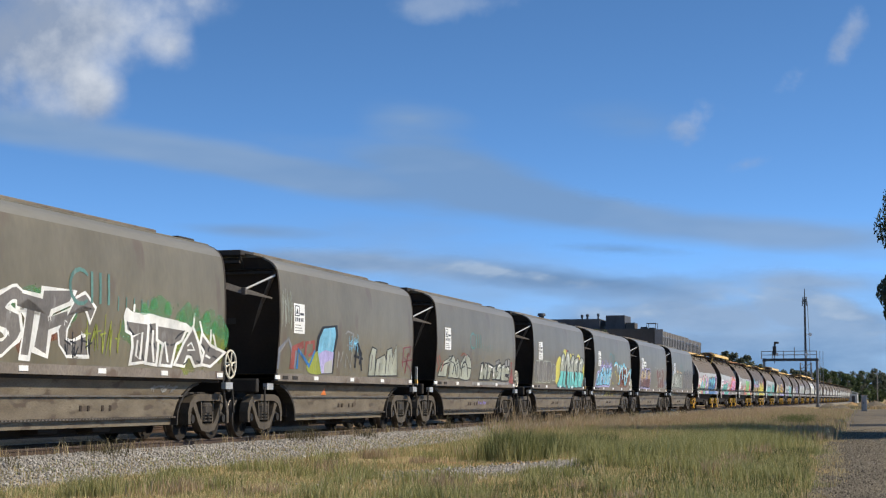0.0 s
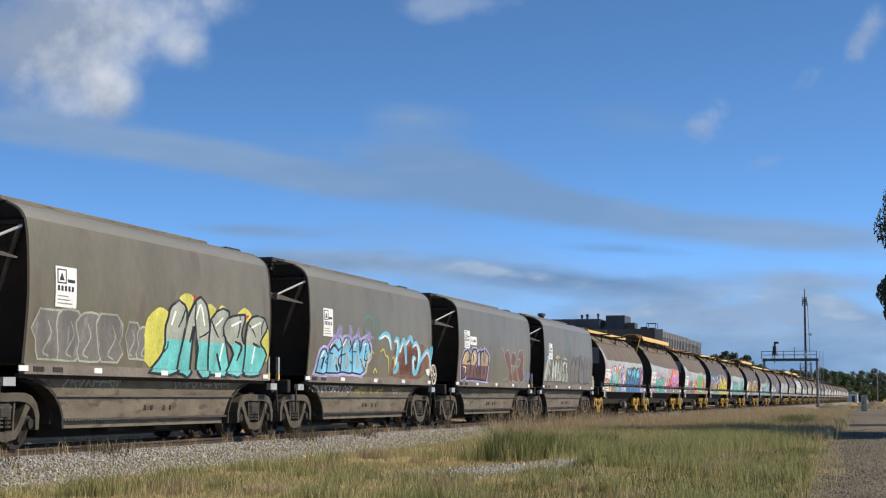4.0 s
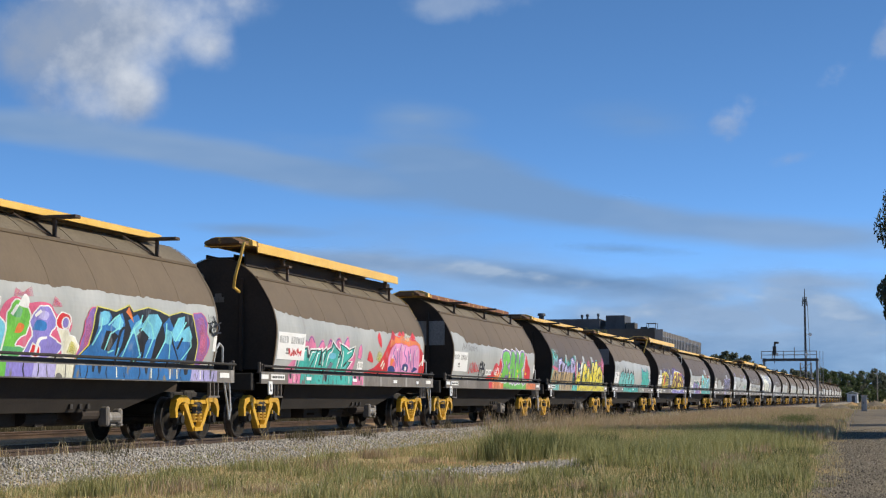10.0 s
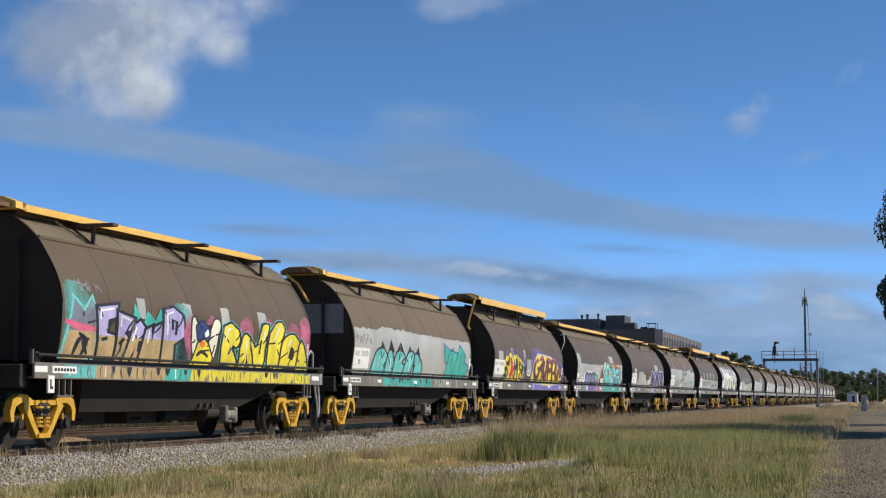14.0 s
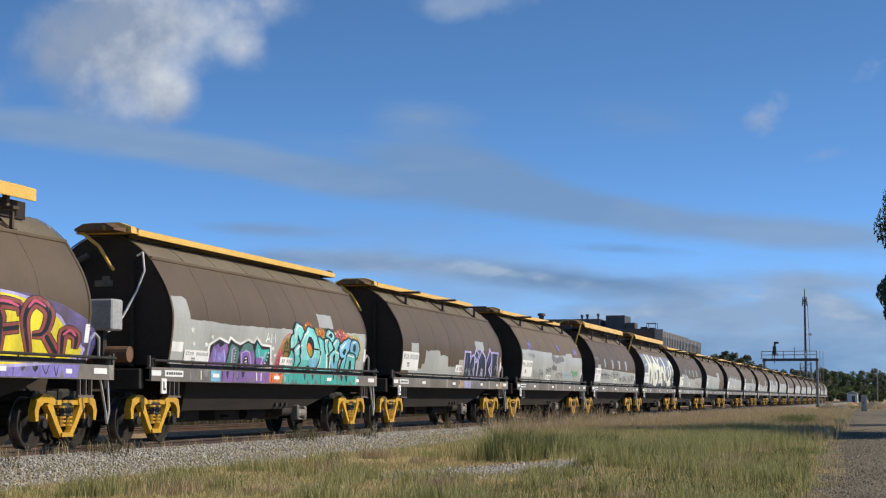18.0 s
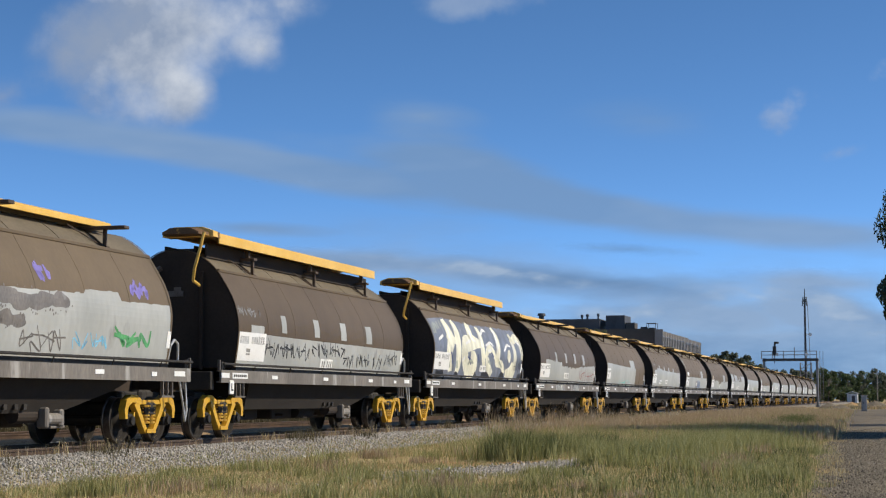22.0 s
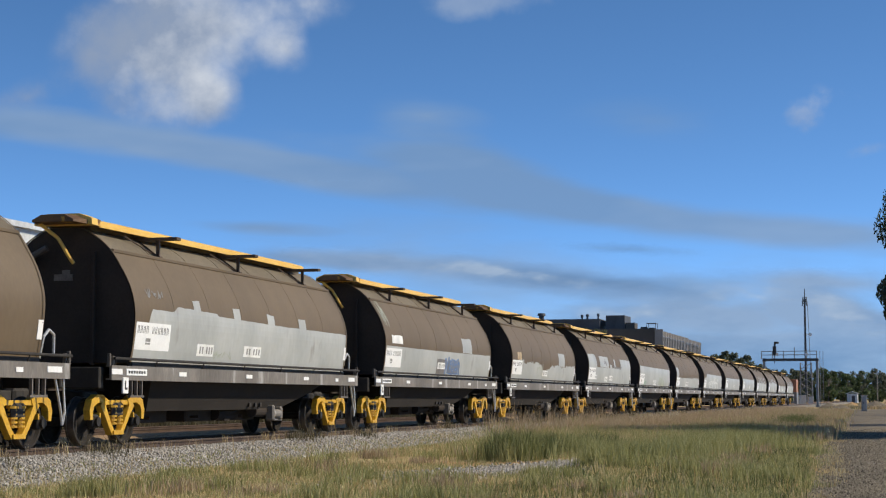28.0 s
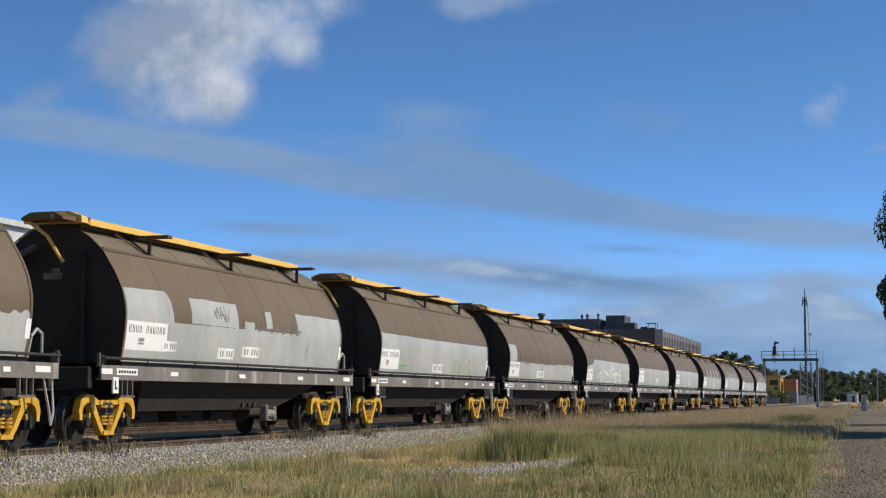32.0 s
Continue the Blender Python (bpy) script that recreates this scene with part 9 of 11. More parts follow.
    line("cream", 0.36, [(0.60, 2.21), (0.94, 1.87), (1.45, 1.67)])
    line("cream", 0.32, [(2.39, 3.32), (2.53, 3.05), (2.26, 2.37), (2.07, 2.10), (2.82, 2.02), (3.27, 1.74)])
    line("cream", 0.26, [(4.59, 2.96), (4.85, 2.71), (4.93, 2.19), (4.66, 1.67), (4.12, 1.58)])
    line("cream", 0.42, [(3.47, 1.74), (4.24, 1.78), (4.65, 2.11)])
    line("cream", 0.28, [(4.75, 3.18), (4.92, 2.93), (5.90, 3.09), (6.04, 2.77), (6.04, 2.26)])
    blot("cream", [(3.67, 2.28), (3.80, 2.54), (4.10, 2.58), (4.20, 2.32), (3.99, 2.11)])
    line("white", 0.1, [(-4.01, 3.14), (-4.13, 2.72)])
    line("white", 0.1, [(-3.06, 3.23), (-3.06, 3.00)])
    line("white", 0.1, [(-2.19, 2.62), (-1.45, 2.75)])
    line("white", 0.1, [(-1.16, 3.07), (-1.28, 2.84), (-0.81, 2.72)])
    line("white", 0.1, [(0.02, 3.03), (-0.03, 2.57)])
    line("white", 0.1, [(2.44, 3.22), (2.33, 2.87), (2.16, 2.43)])
    line("white", 0.1, [(4.74, 2.89), (4.76, 2.47)])
    line("white", 0.1, [(5.41, 2.98), (5.97, 2.77)])
    line("white", 0.1, [(0.77, 2.45), (1.27, 2.50)])
    line("white", 0.1, [(-5.47, 2.64), (-4.86, 2.80)])
    line("white", 0.1, [(-5.51, 2.25), (-5.88, 2.04)])
    line("white", 0.1, [(0.53, 2.63), (1.27, 2.75), (1.65, 2.64)])
    line("white", 0.1, [(3.22, 2.51), (3.80, 2.74), (4.29, 2.71)])
    line("white", 0.1, [(-2.70, 2.06), (-2.33, 2.19)])
    line("white", 0.1, [(0.27, 2.99), (0.88, 3.17), (1.21, 3.12)])
    line("silver", 0.1, [(-1.96, 1.94), (-1.63, 2.08), (-1.23, 1.99)])
    line("silver", 0.1, [(-4.34, 2.00), (-4.19, 1.81)])
    line("silver", 0.1, [(-3.38, 2.04), (-3.27, 1.81)])
    line("silver", 0.1, [(0.80, 2.12), (1.14, 2.02)])
    line("silver", 0.1, [(2.39, 2.13), (2.85, 1.93)])
    line("navy", 0.075, [(-4.11, 2.31), (-3.86, 1.92)])
    line("navy", 0.075, [(-0.64, 2.31), (-0.47, 2.04)])
    line("navy", 0.075, [(-2.02, 2.20), (-1.69, 2.12)])
    line("navy", 0.075, [(1.23, 2.42), (1.59, 2.25)])
    line("silver", 0.07, [(-5.72, 3.11), (-5.84, 2.81)], soft=False)
    line("silver", 0.07, [(-5.48, 3.18), (-5.63, 2.83)], soft=False)
    line("silver", 0.07, [(-5.31, 3.15), (-5.29, 2.95)], soft=False)
    line("silver", 0.07, [(-5.02, 3.22), (-5.05, 2.98)], soft=False)
    line("silver", 0.07, [(-4.63, 3.28), (-4.73, 3.05)], soft=False)
    blot("black", [(-5.79, 1.51), (-5.72, 1.74), (-5.37, 1.69), (-5.06, 1.76), (-4.85, 1.55)])
    blot("black", [(-3.60, 1.58), (-3.37, 1.71), (-3.08, 1.59)])
    blot("black", [(-1.02, 1.57), (-0.93, 1.73), (-0.63, 1.56)])
    blot("black", [(-0.06, 1.55), (0.09, 1.73), (0.81, 1.73), (1.13, 1.55)])
    blot("black", [(2.49, 1.52), (2.84, 1.78), (3.29, 1.69), (3.31, 1.51)])
    blot("black", [(5.39, 1.57), (5.61, 1.74), (6.04, 1.73), (6.04, 1.59)])
    hang_pieces()


def boards():
    card(1, -4.51, -3.79, 2.35, 3.04)
    card(2, -4.51, -3.78, 2.35, 3.03)
    card(3, -4.52, -3.78, 2.36, 3.04)
    card(4, -4.46, -3.75, 2.36, 3.04)
    tag(5, -4.6, -2.6, 0.95, 1.13, "black", 8, 0.04)
    tag(5, -2.2, -0.2, 0.95, 1.12, "black", 8, 0.03)
    tag(5, -3.6, -2.9, 0.60, 0.82, "silver", 2, 0.03)
    tag(6, -1.2, 0.6, 0.94, 1.10, "dull", 5, 0.03)
    tag(6, 1.8, 3.2, 0.58, 0.80, "dull", 5, 0.03)
    tag(0, 2.4, 3.6, 0.95, 1.14, "dull", 4, 0.04)
    shape(1, [(-1.75, 0.93), (-1.55, 1.10), (-1.35, 0.93)], "orange", False)
    card(5, -4.7, -4, 2.47, 3.04)
    rect(5, -3.95, -3.08, 2.59, 2.87, "white", "arrow_sign")
    stick(5, [([(-3.66, 2.70), (-3.38, 2.70), (-3.38, 2.745), (-3.66, 2.745)], [(0, 1, 2, 3)], "black"), ([(-3.40, 2.66), (-3.17, 2.722), (-3.40, 2.785)], [(0, 1, 2)], "black"), ([(-3.88, 2.68), (-3.80, 2.68), (-3.80, 2.77), (-3.88, 2.77)], [(0, 1, 2, 3)], "dull")], "arrow_mark", "black arrow on the white sign")
    card(6, -4.56, -3.83, 2.41, 3.04)
    board(7, -6.03, -4.56, 1.83, 2.26)
    board(8, -5.97, -4.18, 1.73, 2.35)
    tag(8, -5.28, -4.35, 1.8, 2.03, "red", 5, 0.05)
    small_sign(8, -0.1, 0.35, 1.59, 1.8)
    board(9, -5.99, -4.26, 1.71, 2.33)
    small_sign(9, -1.69, -0.86, 1.64, 1.83)
    board(11, -6.05, -4.75, 1.63, 2.16)
    board(12, -6.05, -4.58, 1.69, 2.21)
    small_sign(12, -0.64, -0.14, 1.69, 1.92)
    board(13, -5.44, -4.2, 1.54, 1.8)
    small_sign(13, -0.15, 0.65, 1.6, 1.78)
    board(14, -6.05, -4.41, 1.65, 2.18)
    small_sign(14, -0.1, 0.77, 1.68, 1.9)
    board(15, -6.05, -4.29, 1.67, 2.28)
    small_sign(15, -1.57, -0.64, 1.58, 1.78)
    board(16, -6.05, -4.47, 1.65, 2.26)
    small_sign(16, -0.72, 0.17, 1.55, 1.8)
    board(17, -6.05, -4.27, 1.73, 2.27)
    small_sign(17, -0.32, 0.56, 1.74, 1.95)
    tag(17, 4.75, 6.05, 1.76, 2.34, "black", 6)
    board(18, -6.05, -4.21, 1.69, 2.23)
    small_sign(18, -1.13, -0.18, 1.68, 1.92)
    board(19, -6.05, -5.02, 1.8, 2.3)
    board(20, -6.05, -4.52, 1.74, 2.25)
    small_sign(20, -3.18, -2.34, 1.69, 1.93)
    small_sign(20, -0.7, 0.29, 1.73, 1.96)
    board(21, -6.05, -4.52, 1.71, 2.23)
    small_sign(21, -0.61, 0.24, 1.74, 1.94)
    board(22, -6.05, -4.39, 1.73, 2.25)
    small_sign(22, -0.58, 0.37, 1.72, 1.95)
    board(23, -6.02, -4.26, 1.73, 2.26)
    small_sign(23, -1.72, -0.85, 1.66, 1.88)
    small_sign(23, -0.42, 0.6, 1.72, 1.95)
    small_sign(23, -4.43, -3.78, 1.74, 1.94)
    board(24, -6.05, -4.34, 1.66, 2.2)
    small_sign(24, -0.77, 0.37, 1.63, 1.88)
    board(25, -6.05, -4.41, 1.66, 2.18)
    small_sign(25, -1.26, 0.09, 1.66, 1.92)
    board(26, -6.05, -4.6, 1.68, 2.18)
    board(27, -5.9, -4.1, 1.75, 2.35)
    small_sign(27, 0.9, 1.6, 1.75, 1.98)
    board(28, -5.9, -4.1, 1.75, 2.35)
    small_sign(28, 0.9, 1.6, 1.75, 1.98)
    board(29, -5.9, -4.1, 1.75, 2.35)
    small_sign(29, 0.9, 1.6, 1.75, 1.98)
    board(30, -5.9, -4.1, 1.75, 2.35)
    small_sign(30, 0.9, 1.6, 1.75, 1.98)
    board(31, -5.9, -4.1, 1.75, 2.35)
    small_sign(31, 0.9, 1.6, 1.75, 1.98)
    board(32, -5.9, -4.1, 1.75, 2.35)
    small_sign(32, 0.9, 1.6, 1.75, 1.98)


assemble()
decorate()
letter_art()
boards()
TAGS = {0: "with white outlined letters", 3: "with teal and yellow lettering", 4: "with sky-blue lettering and lilac halo", 5: "with tan and rust lettering", 6: "with silver lettering"}
for n, (w, c) in enumerate(TRAIN):
    if n in TAGS:
        tagged(w, "dull grey aluminium grain hopper wagon " + TAGS[n])
    if n >= 7:
        tagged(w, {7: "brown grain hopper wagon with blue and rose lettering", 8: "brown grain hopper wagon with teal lettering, lid open", 9: "brown grain hopper wagon with green letters on red", 10: "brown grain hopper wagon with lilac and yellow lettering",
                   11: "brown and pale grey grain hopper wagon with aqua letters", 12: "brown grain hopper wagon with yellow-haloed letters, lid open", 13: "brown and grey grain hopper wagon with purple and aqua letters", 14: "brown grain hopper wagon with black and lilac letters",
                   16: "brown and grey grain hopper wagon with black scrawls, lid open", 17: "brown grain hopper wagon with big cream letters, lid open"}.get(n, "brown grain hopper wagon, lower half repainted pale grey"))

# ---- ground, track and plants ----
RNG = np.random.default_rng(5)


def quick_mesh(name, verts, faces, material):
    me = bpy.data.meshes.new(name)
    verts, faces = np.asarray(verts, np.float32), np.asarray(faces, np.int32)
    k = faces.shape[1]
    me.vertices.add(len(verts))
    me.vertices.foreach_set("co", verts.ravel())
    me.loops.add(faces.size)
    me.loops.foreach_set("vertex_index", faces.ravel())
    me.polygons.add(len(faces))
    me.polygons.foreach_set("loop_start", np.arange(0, faces.size, k, dtype=np.int32))
    me.update(calc_edges=True)
    me.materials.append(material)
    return me


def rise(x, y):
    """Height of the ground: nearly flat, with shallow humps by the track."""
    near = np.exp(-((np.asarray(x) - 45) / 60.0) ** 2)
    return 0.05 * near * (np.sin(np.asarray(x) * 0.21 + 1.0) * np.sin(np.asarray(y) * 0.55) - 0.4)


def ground():
    xs = np.concatenate([[-600, -200, -60, -20], np.arange(0, 130, 1.0), np.arange(130, 300, 8.0), [320, 400, 500, 650, 900, 1400, 2500, 4400]])
    ys = np.concatenate([[-3000, -1200, -400, -120, -40], np.arange(-14, 12.4, 0.6), [13.2, 16, 19, 24, 40, 90, 300, 1000, 3000]])
    gx, gy = np.meshgrid(xs, ys, indexing="ij")
    gz = rise(gx, gy)
    gz[(gy < -13) | (gy > 12.2)] *= 0.3
    n = len(ys)
    v = np.stack([gx, gy, gz], -1).reshape(-1, 3)
    i, j = np.meshgrid(np.arange(len(xs) - 1), np.arange(n - 1), indexing="ij")
    a = (i * n + j).ravel()
    ob = new("ground", quick_mesh("ground", v, np.stack([a, a + n, a + n + 1, a + 1], -1), EARTH))
    tagged(ob, "dry grassy earth with bare orange patches", "ground", kind="structure")


def ground_material():
    """Orange-brown soil, straw and green in drifts."""
    m, t, b, node, link = nodes_of("dry_grass_earth")
    co = node("ShaderNodeTexCoord")
    prev = None
    for scale, lo, hi, c0, c1 in ((0.30, 0.42, 0.58, (0.36, 0.20, 0.075), (0.38, 0.29, 0.125)), (0.55, 0.50, 0.62, None, (0.22, 0.22, 0.075)), (6.0, 0.52, 0.72, None, (0.42, 0.34, 0.19)), (28.0, 0.56, 0.70, None, (0.17, 0.125, 0.06))):
        n = node("ShaderNodeTexNoise")
        n.inputs["Scale"].default_value, n.inputs["Detail"].default_value = scale, 6
        link(co.outputs["Object"], n.inputs["Vector"])
        r = node("ShaderNodeMapRange")
        r.inputs[1].default_value, r.inputs[2].default_value = lo, hi
        link(n.outputs[0], r.inputs[0])
        mx = node("ShaderNodeMixRGB")
        if prev is None:
            mx.inputs[1].default_value = (*c0, 1)
        else:
            link(prev, mx.inputs[1])
        mx.inputs[2].default_value = (*c1, 1)
        link(r.outputs[0], mx.inputs[0])
        prev = mx.outputs[0]
    link(prev, b.inputs["Base Color"])
    b.inputs["Roughness"].default_value = 0.95
    bp = node("ShaderNodeBump")
    bp.inputs["Strength"].default_value, bp.inputs["Distance"].default_value = 0.6, 0.05
    link(n.outputs[0], bp.inputs["Height"])
    link(bp.outputs[0], b.inputs["Normal"])
    return m


EARTH = ground_material()
ground()


def stones_material(name, dark, light):
    """Loose stones: every piece has its own tone."""
    m, t, b, node, link = nodes_of(name)
    geo, ramp, n = node("ShaderNodeNewGeometry"), node("ShaderNodeValToRGB"), node("ShaderNodeTexNoise")
    ramp.color_ramp.elements[0].color, ramp.color_ramp.elements[1].color = (*dark, 1), (*light, 1)
    link(geo.outputs["Random Per Island"], ramp.inputs[0])
    n.inputs["Scale"].default_value = 60
    mx = node("ShaderNodeMixRGB")
    mx.blend_type, mx.inputs[0].default_value = "OVERLAY", 0.35
    link(ramp.outputs[0], mx.inputs[1])
    link(n.outputs[0], mx.inputs[2])
    link(mx.outputs[0], b.inputs["Base Color"])
    b.inputs["Roughness"].default_value = 0.9
    return m


STONES = stones_material("ballast_stones", (0.19, 0.175, 0.15), (0.41, 0.385, 0.345))
ROAD_STONES = stones_material("road_stones", (0.07, 0.056, 0.038), (0.44, 0.38, 0.28))
CUBE = np.array([(x, y, z) for x in (-1, 1) for y in (-1, 1) for z in (-1, 1)], np.float32)
CUBE_FACES = np.array([(0, 1, 3, 2), (4, 6, 7, 5), (0, 4, 5, 1), (2, 3, 7, 6), (0, 2, 6, 4), (1, 5, 7, 3)])


def stones(name, centers, size, material, label):
    n = len(centers)
    s = size * RNG.uniform(0.55, 1.35, (n, 1, 1))
    v = CUBE[None] * RNG.uniform(0.55, 1.1, (n, 1, 3)) + RNG.uniform(-0.35, 0.35, (n, 8, 3))
    a = RNG.uniform(0, math.tau, n)
    c, d = np.cos(a)[:, None], np.sin(a)[:, None]
    x, y = v[..., 0] * c - v[..., 1] * d, v[..., 0] * d + v[..., 1] * c
    tilt = RNG.uniform(-0.8, 0.8, (n, 1))
    z, x = v[..., 2] * np.cos(tilt) + x * np.sin(tilt), x * np.cos(tilt) - v[..., 2] * np.sin(tilt)
    v = np.stack([x, y, z], -1) * s + np.asarray(centers)[:, None]
    f = (CUBE_FACES[None] + 8 * np.arange(n)[:, None, None]).reshape(-1, 4)
    return tagged(new(name, quick_mesh(name, v.reshape(-1, 3), f, material)), label, "stones", kind="stuff")


def bed_height(d):
    """Height of the ballast bed at the distance d from its track's centre line."""
    return np.interp(np.abs(d), [0, 1.05, 1.35, 1.6, 1.95, 2.75, 3.2], [0.235, 0.24, 0.31, 0.315, 0.275, -0.03, -0.08])


def bed(name, y, x0, x1):
    ds = [-3.2, -2.75, -2.35, -1.95, -1.6, -1.35, -1.05, 0, 1.05, 1.35, 1.6, 1.95, 2.75, 3.2]
    bm = B()
    sweep(bm, [(d, float(bed_height(d))) for d in ds] + [(3.2, -0.4), (-3.2, -0.4)], x0, x1)
    ob = new(name, mesh_of(name, bm, BALLAST))
    ob.location = (0, y, 0)
    return tagged(ob, "grey crushed-stone railway ballast bed", "ballast", kind="structure")


RAIL_PROFILE = [(-0.07, 0), (0.07, 0), (0.07, 0.012), (0.012, 0.028), (0.012, 0.115), (0.035, 0.125), (0.035, 0.155), (0.028, 0.16), (-0.028, 0.16), (-0.035, 0.155), (-0.035, 0.125), (-0.012, 0.115), (-0.012, 0.028), (-0.07, 0.012)]
RAIL_STEEL = surf("rail_steel", [(0.06, 0.039, 0.027), (0.115, 0.076, 0.052)], 2, 0.6, 0.35, 0.2, 40)
BRIGHT_RAIL = surf("worn_rail_head", [(0.20, 0.15, 0.10), (0.30, 0.23, 0.17)], 2, 0.5, 0.3, 0.03, 40)
SLEEPER = surf("weathered_sleeper_wood", [(0.075, 0.058, 0.042), (0.14, 0.112, 0.085)], 2, 0.9, 0, 0.4, 30, (1, 0.2, 1))


def track(y, x0, x1, level):
    for s in (-1, 1):
        bm = B()
        sweep(bm, [(a + s * 0.7525, b) for a, b in RAIL_PROFILE], x0, x1)
        ob = new("rail", mesh_of("rail", bm, RAIL_STEEL))
        ob.location = (0, y, level - 0.16)
        tagged(ob, "brown rusty steel rail with a worn head", "rail", "rails", "structure")
        if y == TRACK:
            bm = B()
            box(bm, x0, x1, s * 0.7525 - 0.030, s * 0.7525 + 0.030, 0.157, 0.1615)
            part("worn_head", bm, BRIGHT_RAIL, ob, "dull worn rail head")
    bm = B()
    box(bm, -0.115, 0.115, -1.25, 1.25, -0.16, 0.0, 0.012)
    me = mesh_of("sleeper", bm, SLEEPER)
    bed_of = thing("sleeper_row", "row of weathered sleepers half sunk in ballast", "sleepers", pose(0, y, level - 0.162), kind="structure")
    for k in range(110):
        part("sleeper", me, None, bed_of, at=pose(k * 0.66, random.uniform(-0.02, 0.02), random.uniform(-0.006, 0.0), 0, 0, random.uniform(-0.8, 0.8)))


# Colour reddened to offset the blue skylight in the train's shade.
BACK_BED = surf("shade_warmed_ballast", [(0.20, 0.125, 0.058), (0.34, 0.225, 0.115)], 5, 0.95, 0, 0.8, 26)
front = bed("ballast_bed", TRACK, -380, 640)
front.data.materials.append(BACK_BED)
for p in front.data.polygons:
    if p.center.y > 0.9:
        p.material_index = 1
# Oily brown, with the shade beneath the train put into the colour.
SHADED_GRIME = surf("shaded_oily_ballast", [(0.085, 0.052, 0.024), (0.17, 0.108, 0.055)], 3.0, 0.95, 0, 0.8, 26)
bm = B()
box(bm, -380, 640, -1.02, 1.30, 0.20, 0.241)
ob = new("track_floor", mesh_of("track_floor", bm, SHADED_GRIME))
ob.location = (0, TRACK, 0)
tagged(ob, "oily ballast between the rails, darkened for the train's shade", "ballast", kind="structure")
track(TRACK, -380, 640, RAIL)
BACK = TRACK + 6.75        # the second track, half in the train's shade
back = bed("ballast_bed_back", BACK, -60, 640)
back.location.z = -0.02
back.data.materials[0] = BACK_BED
track(BACK, -40, 640, RAIL - 0.02)


def scatter(n, x0, x1, y0, y1, bias=1.0):
    x = x0 + (x1 - x0) * RNG.random(n) ** bias
    return x, RNG.uniform(y0, y1, n)


x, y = scatter(62000, 13, 105, TRACK - 2.95, TRACK - 0.95, 1.5)
stones("ballast_stones", np.stack([x, y, bed_height(y - TRACK) + 0.004], -1), 0.0195, STONES, "loose grey ballast stones on the shoulder")
x, y = scatter(4000, 13, 80, TRACK + 0.9, TRACK + 3.4, 1.2)
stones("ballast_stones_back", np.stack([x, y, bed_height(y - TRACK) + 0.01], -1), 0.035, STONES, "loose grey ballast stones between the tracks")
# the bare stony patch in the grass
x = RNG.normal(30.8, 2.6, 3600)
y = 6.75 - 0.17 * (x - 30) + RNG.normal(0, 0.60, 3600)
stones("spilled_gravel", np.stack([x, y, rise(x, y) + 0.006], -1), 0.022, STONES, "patch of spilled grey gravel in the grass")


def road_edge(x):
    return np.interp(x, [-60, 22, 45, 131, 260, 420], [0.6, 1.0, 1.85, 3.7, 6.0, 9.0])


def road():
    xs = np.concatenate([[-60, -20], np.arange(0, 140, 2.0), np.arange(140, 206, 12.0)])
    v, f = [], []
    for k, x in enumerate(xs):
        e = float(road_edge(x)) + 0.30 * math.sin(x * 0.9) * math.sin(x * 0.37)
        row = [(x, yy, float(rise(x, yy)) + zz) for yy, zz in ((e + 0.25, -0.05), (e, 0.02), (e - 1.2, 0.03), (-3.0, 0.035), (-6.5, 0.02), (-6.9, -0.05))]
        v += row
        if k:
            f += [(6 * k - 6 + j, 6 * k + j, 6 * k + j + 1, 6 * k - 5 + j) for j in range(5)]
    tagged(new("road", quick_mesh("road", v, f, GRAVEL)), "rough grey gravel access road", "road", kind="structure")


road()
x, y = scatter(26000, 19, 70, -1.5, 2.2, 1.7)
keep = y < road_edge(x) + 0.1
stones("road_gravel", np.stack([x, y, rise(x, y) + 0.034], -1)[keep], 0.0075, ROAD_STONES, "loose grey gravel on the road")


# ---- grass ----
def blades(name, x, y, height, width, per, material, label, spread=0.10, lean=0.45):
    n = len(x)
    k = n * per
    bx = np.repeat(x, per) + RNG.normal(0, spread, k)
    by = np.repeat(y, per) + RNG.normal(0, spread, k)
    bz = rise(bx, by) - 0.01
    d = np.abs(by - TRACK)
    bz = np.where((d < 3.1), np.maximum(bz, bed_height(by - TRACK) - 0.01), bz)
    h = np.repeat(height, per) * RNG.uniform(0.5, 1.15, k)
    a = RNG.uniform(0, math.tau, k)
    w = width * RNG.uniform(0.7, 1.3, k) / 2
    wx, wy = np.cos(a) * w, np.sin(a) * w
    q = RNG.uniform(0, math.tau, k)
    l = h * RNG.uniform(0.1, lean, k)
    lx, ly = np.cos(q) * l, np.sin(q) * l
    p0 = np.stack([bx - wx, by - wy, bz], -1)
    p1 = np.stack([bx + wx, by + wy, bz], -1)
    p2 = np.stack([bx + wx * 0.8 + lx * 0.35, by + wy * 0.8 + ly * 0.35, bz + h * 0.6], -1)
    p3 = np.stack([bx - wx * 0.8 + lx * 0.35, by - wy * 0.8 + ly * 0.35, bz + h * 0.6], -1)
    p4 = np.stack([bx + lx, by + ly, bz + h * np.sqrt(np.maximum(0.2, 1 - (l / h) ** 2))], -1)
    v = np.stack([p0, p1, p2, p3, p4], 1).reshape(-1, 3)
    b = 5 * np.arange(k)[:, None]
    f = np.concatenate([b + np.array([0, 1, 2]), b + np.array([0, 2, 3]), b + np.array([3, 2, 4])])
    return tagged(new(name, quick_mesh(name, v, f, material)), label, "grass", kind="stuff")


